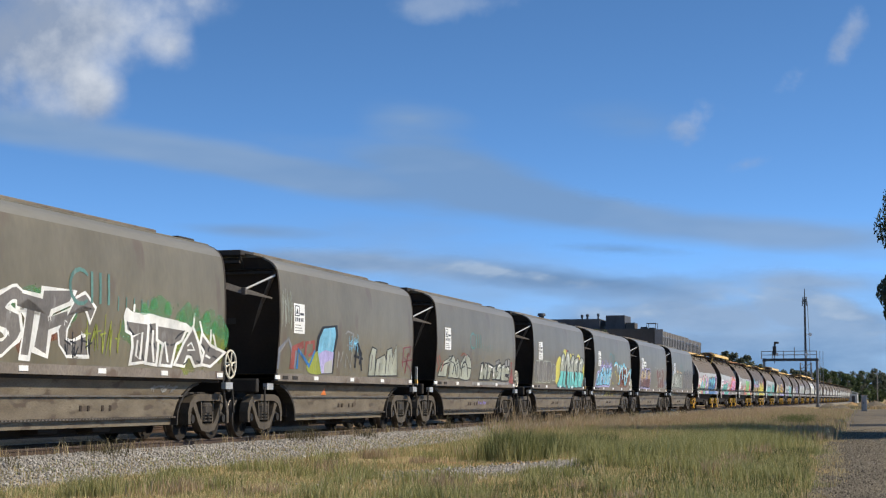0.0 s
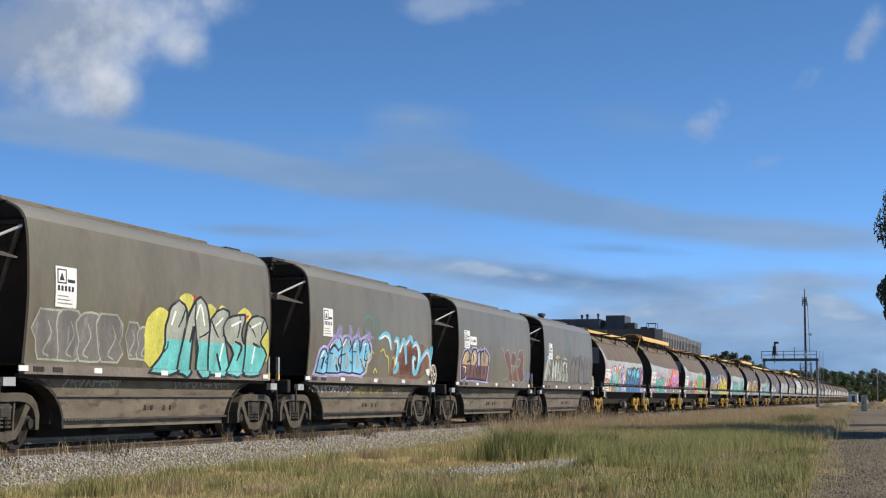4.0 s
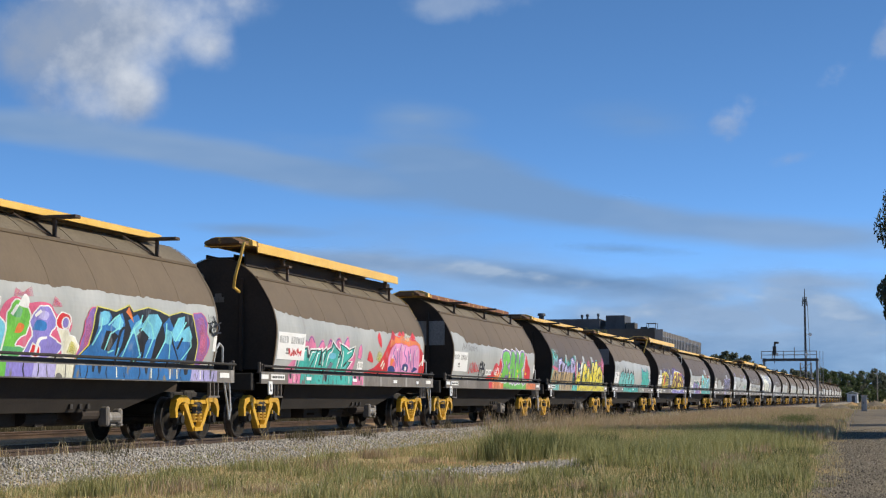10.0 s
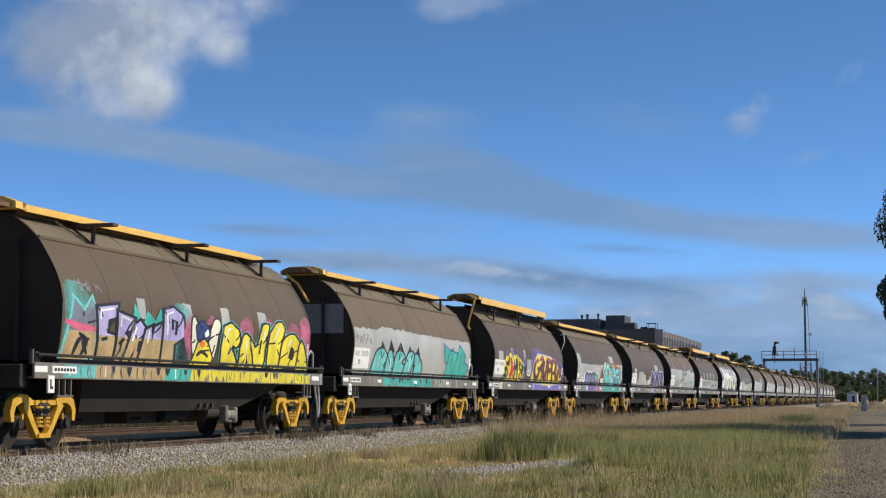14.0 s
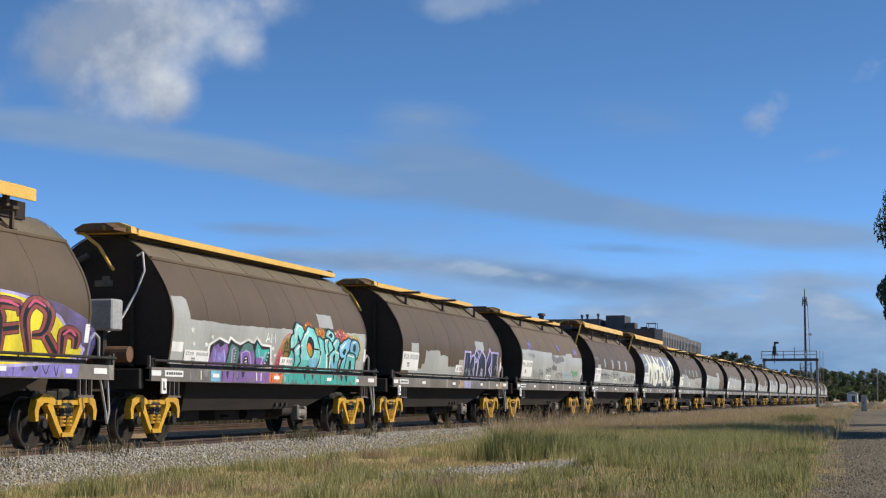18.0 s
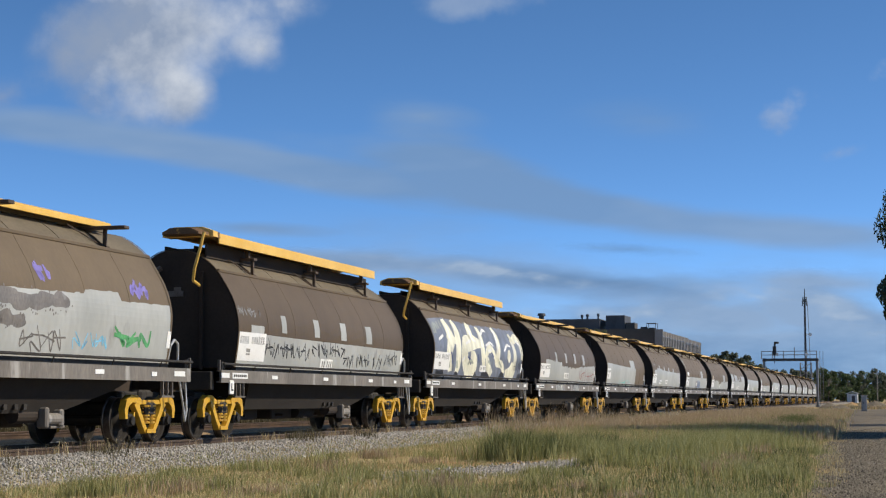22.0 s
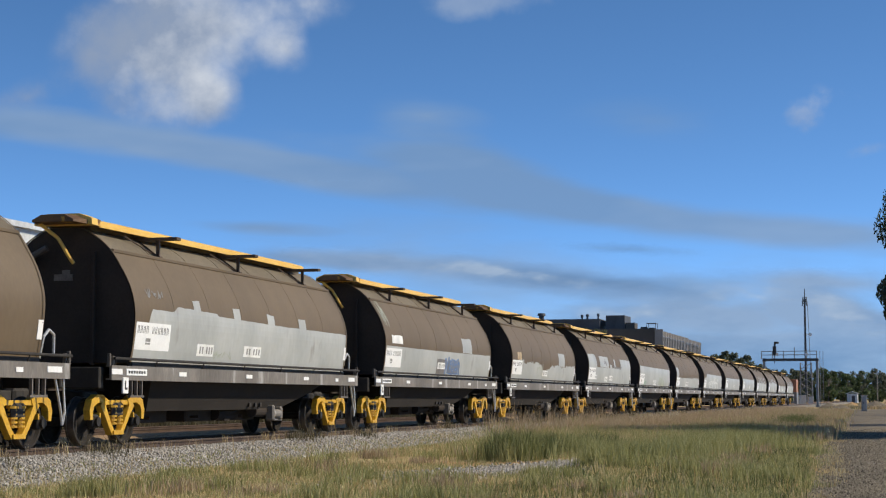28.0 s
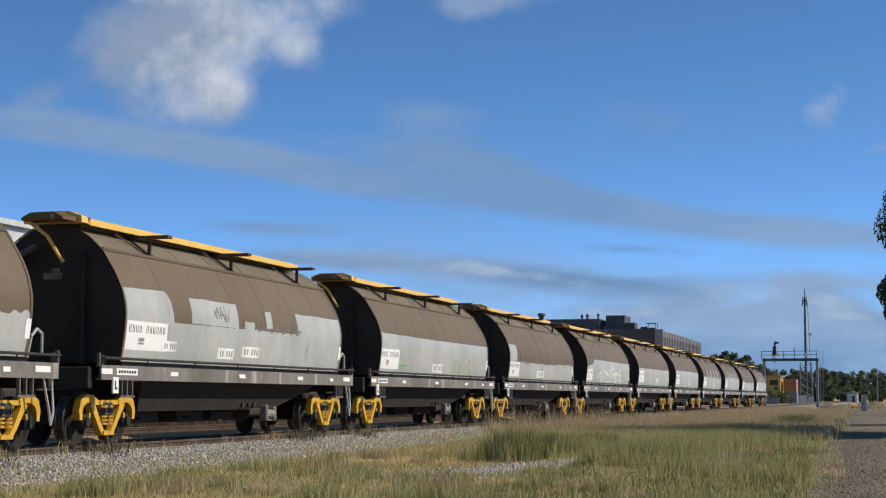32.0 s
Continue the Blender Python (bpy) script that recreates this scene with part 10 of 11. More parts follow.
def blade_material(name, lo, hi):
    m, t, b, node, link = nodes_of(name)
    geo, ramp = node("ShaderNodeNewGeometry"), node("ShaderNodeValToRGB")
    ramp.color_ramp.elements[0].color, ramp.color_ramp.elements[1].color = (*lo, 1), (*hi, 1)
    link(geo.outputs["Random Per Island"], ramp.inputs[0])
    link(ramp.outputs[0], b.inputs["Base Color"])
    b.inputs["Roughness"].default_value = 0.7
    trans, mix, out = node("ShaderNodeBsdfTranslucent"), node("ShaderNodeMixShader"), t.nodes["Material Output"]
    link(ramp.outputs[0], trans.inputs[0])
    mix.inputs[0].default_value = 0.4
    link(b.outputs[0], mix.inputs[1])
    link(trans.outputs[0], mix.inputs[2])
    link(mix.outputs[0], out.inputs[0])
    return m


GRASS_GREEN = blade_material("green_grass", (0.205, 0.212, 0.07), (0.44, 0.425, 0.195))
GRASS_STRAW = blade_material("straw_grass", (0.41, 0.30, 0.145), (0.66, 0.555, 0.32))
GRASS_DARK = blade_material("dark_green_grass", (0.07, 0.09, 0.028), (0.17, 0.19, 0.07))
WEED = blade_material("dark_weed", (0.06, 0.053, 0.028), (0.18, 0.15, 0.078))
GRASS_SCRUB = blade_material("dull_scrub", (0.05, 0.044, 0.022), (0.13, 0.11, 0.06))
GRASS_BROWN = blade_material("seeding_brown_grass", (0.32, 0.235, 0.14), (0.52, 0.41, 0.27))


def patchy(x, y, scale, seed):
    """0..1 drifts, the same for all kinds of grass."""
    v = np.sin(x * scale + seed) * np.sin(y * scale * 1.7 + seed * 2.1) + 0.6 * np.sin(x * scale * 2.3 + y * scale * 1.1 + seed * 3.7) + 0.4 * np.sin(x * scale * 4.1 - y * scale * 3.3 + seed)
    return np.clip(v / 2.6 + 0.5, 0, 1)


def field(n, x0, x1, bias, seed):
    x, y = scatter(n, x0, x1, 0.6, TRACK - 2.15, bias)
    ok = y > road_edge(x) - 0.15 + 0.5 * patchy(x, y, 0.9, 4)
    ok &= ((x - 31.2) / 5.0) ** 2 + ((y - 6.95 + 0.17 * (x - 30)) / 1.35) ** 2 > RNG.uniform(0.3, 1.5, n)
    ok &= y < 0.26 * x + 9.6
    ok &= (((x - 34.2) / 2.2) ** 2 + ((y - 8.7) / 2.7) ** 2 > 1) | (RNG.random(n) < 0.22)
    return x[ok], y[ok]


def tallness(x, y):
    """Knee-high towards the track further off, cropped short close by."""
    far = np.clip((x - 29 - 0.9 * np.clip(y - 6, 0, 8)) / 20, 0, 1)
    mid = np.clip((y - 2.5) / 3, 0, 1) * np.clip((12.6 - y) / 2.0, 0.25, 1)
    return 0.10 + 0.34 * far * mid


x, y = field(26000, 16, 60, 1.35, 1)
p = patchy(x, y, 0.55, 2.0)
g = RNG.random(len(x)) < 0.22 + 0.50 * p + 0.40 * np.clip(1 - (y - road_edge(x)) / 4, 0, 1)
blades("short_green_grass", x[g], y[g], tallness(x, y)[g] * 0.95, 0.010, 7, GRASS_GREEN, "short green grass in drifts")
blades("short_straw_grass", x[~g], y[~g], tallness(x, y)[~g] * 0.85, 0.010, 6, GRASS_STRAW, "short dry straw-coloured grass", 0.12, 0.7)
x, y = field(13000, 52, 170, 1.2, 3)
p = patchy(x, y, 0.3, 2.0)
g = RNG.random(len(x)) < 0.12 + 0.35 * p
blades("far_green_grass", x[g], y[g], 0.38 + 0 * x[g], 0.022, 6, GRASS_GREEN, "knee-high green grass by the track", 0.22)
blades("far_straw_grass", x[~g], y[~g], 0.42 + 0 * x[~g], 0.020, 6, GRASS_BROWN, "knee-high dry grass by the track", 0.22)
x, y = scatter(2600, 60, 190, TRACK - 6.0, TRACK - 2.4, 1.3)
blades("seeding_grass", x, y, 0.45 + 0.15 * RNG.random(len(x)), 0.014, 6, GRASS_BROWN, "tall brown seeding grass along the ballast", 0.2)
# thick green tussocks
for cx, cy, r, n, h in ((35.6, 8.1, 0.75, 260, 0.62), (38.0, 7.2, 0.7, 200, 0.5), (32.2, 5.3, 0.6, 220, 0.50), (34.0, 4.6, 0.8, 240, 0.5), (37.5, 4.4, 1.0, 260, 0.5), (43, 4.2, 1.3, 260, 0.5), (50, 4.6, 1.5, 260, 0.5), (58, 5.4, 1.6, 240, 0.55), (29.0, 3.2, 0.6, 120, 0.3), (27.0, 2.2, 0.7, 160, 0.28)):
    blades("grass_tussock", RNG.normal(cx, r, n), RNG.normal(cy, r * 0.55, n), np.full(n, h), 0.011, 9, GRASS_GREEN, "dense green grass tussock", 0.10, 0.6)
for cx, cy, r, n in ((70, 3.9, 0.5, 60), (73, 4.2, 0.7, 90), (77, 4.6, 0.8, 90), (82, 4.6, 0.8, 80), (90, 5.0, 1.0, 80)):
    blades("grass_tussock", RNG.normal(cx, r, n), RNG.normal(cy, r * 0.5, n), np.full(n, 0.52), 0.016, 10, GRASS_DARK, "dark green grass tussock beside the road", 0.14, 0.6)
for cx, cy, r, n, h in ((35.2, 8.0, 0.45, 90, 0.72), (36.8, 7.6, 0.5, 90, 0.6), (39.5, 7.0, 0.7, 90, 0.55), (33.0, 5.2, 0.5, 70, 0.42)):
    blades("grass_tussock", RNG.normal(cx, r, n), RNG.normal(cy, r * 0.5, n), np.full(n, h), 0.012, 9, GRASS_DARK, "dark green tussock in the dry grass", 0.12, 0.6)
x = 18 + 26 * RNG.random(1500) ** 1.3
y = road_edge(x) + 0.3 + 4.2 * RNG.random(1500) ** 1.2
blades("olive_grass", x, y, 0.08 + 0.12 * RNG.random(1500), 0.010, 8, GRASS_DARK, "short olive grass beside the road", 0.12, 0.6)
# small tufts in the cropped grass close by
for k in range(70):
    cx = 19 + 20 * RNG.random() ** 1.4
    cy = RNG.uniform(1.4, min(11.5, 0.26 * cx + 5))
    if ((cx - 30.8) / 4.6) ** 2 + ((cy - 7.05 + 0.17 * (cx - 30)) / 1.1) ** 2 > 1 and cy > road_edge(cx) + 0.2:
        blades("grass_tuft", RNG.normal(cx, 0.28, 26), RNG.normal(cy, 0.16, 26), np.full(26, RNG.uniform(0.16, 0.34)), 0.011, 8, GRASS_GREEN if k % 4 else GRASS_BROWN, "small ragged grass tuft" if k % 4 else "small withered brown grass tuft", 0.07, 0.6)
# dry weeds on the shoulder and between the rails
n = 100
blades("dry_weeds", np.concatenate([RNG.uniform(53, 76, n), RNG.uniform(15, 120, 160)]), np.concatenate([RNG.uniform(TRACK - 2.6, TRACK - 1.7, n), RNG.uniform(TRACK - 1.9, TRACK - 1.2, 160)]),
       np.concatenate([RNG.uniform(0.45, 1.05, n), np.full(160, 0.22)]), 0.012, 7, GRASS_BROWN, "brittle brown weeds growing in the ballast", 0.10, 0.5)
x, y = scatter(4200, 24, 190, TRACK + 10.6, TRACK + 13.6, 1.3)
blades("back_scrub", x, y, 0.55 + 0.3 * RNG.random(len(x)), 0.03, 8, GRASS_SCRUB, "dull brown-green scrub beyond the tracks", 0.25)
n = 108
cx = np.repeat(RNG.uniform(17, 110, 18), 6) + RNG.normal(0, 0.45, n)
cy = np.repeat(RNG.uniform(TRACK - 1.9, TRACK - 1.3, 18), 6) + RNG.normal(0, 0.12, n)
blades("dark_weeds", cx, cy, RNG.uniform(0.20, 0.42, n) + 0.30 * (RNG.random(n) < 0.2), 0.011, 20, WEED, "dark leafy weeds growing beside the rail", 0.13, 0.9)
x, y = scatter(3600, 206, 330, -14, 8, 1.0)
blades("far_verge_weeds", x[::2] + 1.0, y[::2], 0.30 + 0.2 * RNG.random(len(x[::2])), 0.05, 6, GRASS_DARK, "dull green verge at the end of the road", 0.5)
blades("far_verge_grass", x, y, 0.35 + 0.2 * RNG.random(len(x)), 0.05, 5, GRASS_BROWN, "dry brown verge at the end of the road", 0.5)
x, y = scatter(900, 19, 75, 0.9, 2.6, 1.4)
near = np.abs(y - road_edge(x)) < 0.35
blades("road_edge_tufts", x[near], y[near], 0.06 + 0.10 * RNG.random(near.sum()), 0.010, 10, GRASS_STRAW, "ragged dry tufts along the road edge", 0.09, 0.7)
x, y = field(420, 17, 40, 1.2, 9)
blades("tall_stalks", x, y, 0.30 + 0.15 * RNG.random(len(x)), 0.009, 2, GRASS_STRAW, "single tall bleached grass stalks", 0.06, 0.35)
n = 110
blades("track_weeds", RNG.uniform(14, 110, n), RNG.uniform(TRACK - 1.5, TRACK - 0.95, n), np.full(n, 0.30), 0.012, 8, GRASS_STRAW, "thin weeds beside the rail", 0.08, 0.6)


# ---- trees ----
BARK = surf("grey_gum_bark", [(0.13, 0.105, 0.085), (0.24, 0.20, 0.165)], 1.5, 0.9, 0, 0.5, 14, (1, 1, 0.3))
LEAF_DARK = blade_material("dark_gum_leaves", (0.07, 0.085, 0.054), (0.15, 0.168, 0.105))
LEAF_MID = blade_material("green_leaves", (0.06, 0.09, 0.035), (0.14, 0.18, 0.075))


def leaves(name, rng, clumps, count, size, material, parent, hang=0.0):
    """Leaf-shaped diamonds round the clumps (x, y, z, radius)."""
    c = np.asarray(clumps)
    pick = rng.integers(0, len(c), count)
    d = rng.normal(size=(count, 3))
    d /= np.linalg.norm(d, axis=1)[:, None]
    r = c[pick, 3] * rng.random(count) ** 0.45
    p = c[pick, :3] + d * r[:, None] * np.array([1, 1, 0.75])
    a = rng.normal(size=(count, 3))
    a[:, 2] -= hang * 2
    a /= np.linalg.norm(a, axis=1)[:, None]
    b = np.cross(a, rng.normal(size=(count, 3)))
    b /= np.linalg.norm(b, axis=1)[:, None]
    s = size * rng.uniform(0.6, 1.4, (count, 1))
    v = np.stack([p - a * s, p + b * s * 0.38, p + a * s, p - b * s * 0.38], 1).reshape(-1, 3)
    f = 4 * np.arange(count)[:, None] + np.arange(4)
    ob = new(name, quick_mesh(name, v, f, material))
    ob.parent = parent
    return ob


def tree(at, height, radius, seed, leaf=0.22, count=1500, material=None, label="", name="gum_tree", clumps=14, low=0.35, hang=0.3):
    rng = np.random.default_rng(seed)
    t = thing(name, label or "dark green gum tree with an uneven crown", "tree", pose(*at), "trees by the railway")
    bm = B()
    top = height * 0.72
    lean = rng.normal(0, 0.06, 2) * height
    pts = [Vector((lean[0] * q ** 1.5, lean[1] * q ** 1.5, top * q)) for q in (0, 0.3, 0.65, 1)]
    for k, (a, b) in enumerate(zip(pts, pts[1:])):
        rod(bm, a - Vector((0, 0, 0.15 if k == 0 else 0)), b, height * 0.028 * (1 - 0.27 * k), height * 0.028 * (1 - 0.27 * (k + 1)), n=8)
    spots = []
    for k in range(clumps):
        a, q = k * 2.4 + rng.uniform(-0.4, 0.4), low + (1 - low) * (k + 0.5) / clumps
        rr = radius * (0.95 - 0.6 * abs(q - 0.62)) * rng.uniform(0.45, 1.0)
        c = Vector((lean[0] * q + rr * math.cos(a), lean[1] * q + rr * math.sin(a), height * q * rng.uniform(0.92, 1.0)))
        spots.append((*c, radius * rng.uniform(0.26, 0.44)))
        s = min(max(q - 0.22, 0.2), 0.95)
        root = Vector((lean[0] * s ** 1.5, lean[1] * s ** 1.5, top * s))
        rod(bm, root, c, height * 0.009, height * 0.003, n=5)
    part("trunk", bm, BARK, t, "grey gum trunk with limbs")
    leaves("crown", rng, spots, count, leaf, material or LEAF_DARK, t, hang)
    return t


def bush(at, height, radius, seed, count=900, leaf=0.2):
    return tree(at, height, radius, seed, leaf, count, LEAF_MID, "green bush with a ragged outline", "bush", 9, 0.25, 0.0)


# tall gums beside the road, whose shade falls across it
for k, (x, y, h, r, n) in enumerate(((61.0, -3.08, 8.7, 4.1, 30000), (58.0, -2.85, 8.2, 3.2, 34000), (63.5, -5.0, 5.5, 2.8, 9000), (84.0, -4.8, 5.4, 2.8, 9000), (131.0, -5.6, 6.6, 3.4, 7000))):
    tree((x, y, 0), h, r, 40 + k, 0.075, n * 3, LEAF_DARK, "tall gum tree with drooping foliage beside the road", clumps=20, low=0.42, hang=0.9)
for k, (x, y, h, r) in enumerate(((405, 36.0, 11.6, 4.0), (412, 39.5, 12.0, 3.6), (400, 33.0, 9.4, 3.2), (420, 43.0, 11.4, 3.4), (398, 30.5, 7.6, 3.0))):
    tree((x, y, 0), h, r, 260 + k, 0.40, 3600, LEAF_DARK, clumps=20, low=0.2)
tree((414, 41.2, 0), 13.6, 2.2, 266, 0.35, 2600, LEAF_DARK, "dark pointed conifer above the other trees", "conifer", clumps=18, low=0.15, hang=0.0)
# the belt beyond the end of the line
# Lighter and greyer than the dark leaves: distance haze mixed into the colour.
LEAF_FAR = blade_material("hazed_gum_leaves", (0.075, 0.09, 0.062), (0.165, 0.18, 0.125))
rng = np.random.default_rng(11)
for k in range(60):
    y = -42 + k * 1.75 + rng.uniform(-1.5, 1.5)
    x = 566 + rng.uniform(0, 55)
    h = rng.uniform(8.2, 11.9)
    tree((x, y, 0), h, h * 0.34, 100 + k, 0.42, 1700, LEAF_FAR if k % 3 else LEAF_MID, clumps=15, low=0.08)
for k, (x, y, h) in enumerate(((549, 21.5, 10.5), (551, 24.5, 9.5), (548, 11.0, 8.0), (545, 29.0, 10.0), (547, 33.0, 10.4), (552, 38.0, 9.0), (560, 43.0, 9.5))):
    tree((x, y, 0), h, h * 0.34, 200 + k, 0.36, 3000, LEAF_MID if k in (0, 1, 2) else LEAF_DARK, clumps=12, low=0.1)
for k, (x, y, h) in enumerate(((318, 23.5, 3.6), (316, 26.5, 4.0), (321, 20.9, 2.4))):
    bush((x, y, 0), h, 1.9, 300 + k)
for k, (x, y, h, q) in enumerate(((304, 52.3, 14.3, 2.0), (307, 55.2, 14.0, 2.1), (303, 58.0, 13.6, 2.3))):
    tree((x, y, 0), h, q, 320 + k, 0.20, 5000, LEAF_DARK, "bushy green tree before the office block", clumps=26, low=0.45, hang=0.0)
for k in range(12):
    bush((556 + (k % 3) * 3, -14 + k * 5.2, 0), 4.0 + (k % 4) * 0.4, 3.4, 340 + k, 700, 0.4)

# ---- lineside: signal gantry, mast, cabinets ----
GALV = surf("grey_galvanised_post", [(0.16, 0.165, 0.17), (0.24, 0.245, 0.25)], 2, 0.5, 0.3, 0.1, 20)
DARK_FRAME = surf("dark_grey_frame_paint", [(0.045, 0.05, 0.055), (0.075, 0.08, 0.085)], 2, 0.6, 0.1, 0.1, 20)


def signal_gantry():
    g = thing("signal_gantry", "grey steel signal gantry with handrails over the track", "signal gantry", pose(247.0, TRACK, 0))
    top = 7.05
    for y in (-3.75, 3.75):
        bm = B()
        rod(bm, (0, y, -0.2), (0, y, top), 0.19, n=12)
        rod(bm, (0, y, -0.2), (0, y, 0.35), 0.34, n=12)
        post = part("post", bm, GALV, g, "grey tubular post")
        bm = B()
        box(bm, -0.3, 0.3, y - 0.3, y + 0.3, top - 0.45, top - 0.39)
        part("post_cap", bm, GALV, post)
    for x in (-0.42, 0.42):
        bm = B()
        box(bm, x - 0.06, x + 0.06, -3.95, 3.95, top - 0.40, top - 0.08, 0.01)
        part("beam", bm, DARK_FRAME, g, "dark steel beam")
    bm = B()
    box(bm, -0.48, 0.48, -3.7, 4.1, top - 0.08, top - 0.03)
    part("walkway", bm, DARK_FRAME, g)
    for x in (-0.46, 0.46):
        for z in (top + 0.5, top + 1.02):
            bm = B()
            rod(bm, (x, -3.7, z), (x, 4.1, z), 0.035, n=6)
            part("handrail", bm, GALV, g, "thin grey handrail")
        for k in range(6):
            y = -3.7 + k * 1.56
            bm = B()
            rod(bm, (x, y, top - 0.05), (x, y, top + (1.55 if k == 2 else 1.02)), 0.035, n=6)
            part("stanchion", bm, GALV, g)
    for y in (-2.3, 1.9):
        bm = B()
        box(bm, -0.5, -0.44, y - 0.2, y + 0.2, top + 0.35, top + 0.75)
        part("number_plate", bm, WHITE, g, "small white plate")
    bm = B()
    rod(bm, (-0.5, 2.2, top - 0.75), (-0.5, 2.2, top + 1.4), 0.06, n=8)
    box(bm, -0.72, -0.42, 1.95, 2.45, top + 0.5, top + 1.75, 0.04)
    box(bm, -0.66, -0.46, 2.02, 2.30, top + 1.70, top + 2.10, 0.02)
    box(bm, -0.92, -0.42, 1.58, 2.24, top + 2.08, top + 2.38, 0.05)
    head = part("signal_head", bm, INK, g, "black signal head")
    for z in (top + 0.85, top + 1.3):
        bm = B()
        rod(bm, (-1.0, 2.15, z + 0.02), (-0.72, 2.15, z), 0.15, n=12)
        part("lens_hood", bm, INK, head)
    # caged ladder on the near post
    for y in (-4.6, -4.15):
        bm = B()
        rod(bm, (-0.3, y, 0.0), (-0.3, y, top + 1.0), 0.03, n=6)
        part("ladder_rail", bm, GALV, g)
    bm = B()
    for k in range(20):
        rod(bm, (-0.3, -4.6, 0.3 + k * 0.35), (-0.3, -4.15, 0.3 + k * 0.35), 0.018, n=5)
    part("ladder_rungs", bm, GALV, g)


def radio_mast():
    """A slim pole beside a lattice stump, far behind the gantry."""
    m = thing("radio_mast", "slim grey radio mast with a lattice foot and dish", "mast", pose(440, 22.7, 0))
    bm = B()
    rod(bm, (0, 0, 0), (0, 0, 26.5), 0.34, 0.24, n=10)
    part("pole", bm, DARK_FRAME, m)
    bm = B()
    rod(bm, (0, 0, 26.5), (0, 0, 29.4), 0.16, 0.10, n=8)
    part("whip", bm, DARK_FRAME, m)
    for z, w in ((25.6, 1.1), (26.6, 0.8)):
        bm = B()
        for s in (-1, 1):
            box(bm, -0.3, 0.3, s * w / 2 - 0.15, s * w / 2 + 0.15, z - 0.6, z + 0.7, 0.03)
        rod(bm, (0, -w / 2, z), (0, w / 2, z), 0.06, n=6)
        part("antenna_panel", bm, GALV, m)
    bm = B()
    rod(bm, (-0.35, -1.25, 17.6), (-0.1, -1.25, 17.6), 0.45, 0.2, n=16)
    rod(bm, (0, -1.3, 17.6), (0, 0, 17.6), 0.07, n=6)
    part("dish", bm, WHITE, m, "small white dish")
    bm = B()
    rod(bm, (0, -1.25, 7.0), (0, -0.7, 25.5), 0.07, n=6)
    part("cable", bm, GALV, m)
    for x in (-1.5, 1.5):
        for y in (-1.6, 1.6):
            bm = B()
            rod(bm, (x, y, 0), (x * 0.8, y * 0.85, 10.4), 0.10, n=6)
            part("leg", bm, GALV, m)
    for k in range(6):
        z0, z1 = k * 1.73, (k + 1) * 1.73
        for x in (-1.4, 1.4):
            bm = B()
            rod(bm, (x, -1.5, z0), (x, 1.5, z1), 0.06, n=5)
            rod(bm, (x, 1.5, z0), (x, -1.5, z1), 0.06, n=5)
            part("lattice_brace", bm, GALV, m)


def cabinet(x, y, w, d, h, mat, label, name="trackside_cabinet"):
    c = thing(name, label, "cabinet", pose(x, y, 0, 0, 0, 6))
    bm = B()
    box(bm, -d / 2, d / 2, -w / 2, w / 2, 0.08, h, 0.02)
    part("body", bm, mat, c)
    bm = B()
    box(bm, -d / 2 - 0.05, d / 2 + 0.05, -w / 2 - 0.05, w / 2 + 0.05, -0.15, 0.08)
    part("plinth", bm, CONCRETE, c)
    bm = B()
    box(bm, -d / 2 - 0.06, d / 2 + 0.06, -w / 2 - 0.06, w / 2 + 0.06, h, h + 0.07, 0.01)
    part("lid", bm, mat, c)
    bm = B()
    box(bm, -d / 2 - 0.02, -d / 2 - 0.002, -w / 2 + 0.06, w / 2 - 0.06, 0.2, h - 0.1, 0.005)
    door = part("door", bm, mat, c)
    bm = B()
    box(bm, -d / 2 - 0.06, -d / 2 - 0.02, w / 2 - 0.2, w / 2 - 0.14, h * 0.5, h * 0.5 + 0.16)
    part("handle", bm, STEEL, door)
    return c


def shed(x, y, w, l, h, wall, roof, label, name="shed", pitch=0.5):
    s = thing(name, label, "shed", pose(x, y, 0))
    for a, b, c, d in ((0, 0.12, 0, w), (l - 0.12, l, 0, w), (0.12, l - 0.12, 0, 0.12), (0.12, l - 0.12, w - 0.12, w)):
        bm = B()
        box(bm, a, b, c, d, -0.1, h)
        part("wall", bm, wall, s)
    bm = B()
    sweep(bm, [(-0.3, h - 0.02), (w / 2, h + pitch), (w + 0.3, h - 0.02), (w + 0.3, h + 0.1), (w / 2, h + pitch + 0.12), (-0.3, h + 0.1)], -0.2, l + 0.2)
    part("roof", bm, roof, s)
    bm = B()
    box(bm, -0.04, -0.005, w * 0.25, w * 0.55, 0, min(2.1, h * 0.8))
    part("door", bm, DARK_FRAME, s)
    return s


def power_pole(x, y, h):
    p = thing("power_pole", "slim grey timber power pole with a crossarm", "pole", pose(x, y, 0))
    bm = B()
    rod(bm, (0, 0, -0.3), (0, 0, h), 0.16, 0.11, n=8)
    part("pole", bm, SLEEPER_GREY, p)
    bm = B()
    box(bm, -0.06, 0.06, -0.9, 0.9, h - 0.7, h - 0.55)
    arm = part("crossarm", bm, SLEEPER_GREY, p)
    for a in (-0.75, 0.75):
        bm = B()
        rod(bm, (0, a, h - 0.55), (0, a, h - 0.35), 0.05, n=6)
        part("insulator", bm, WHITE, arm)


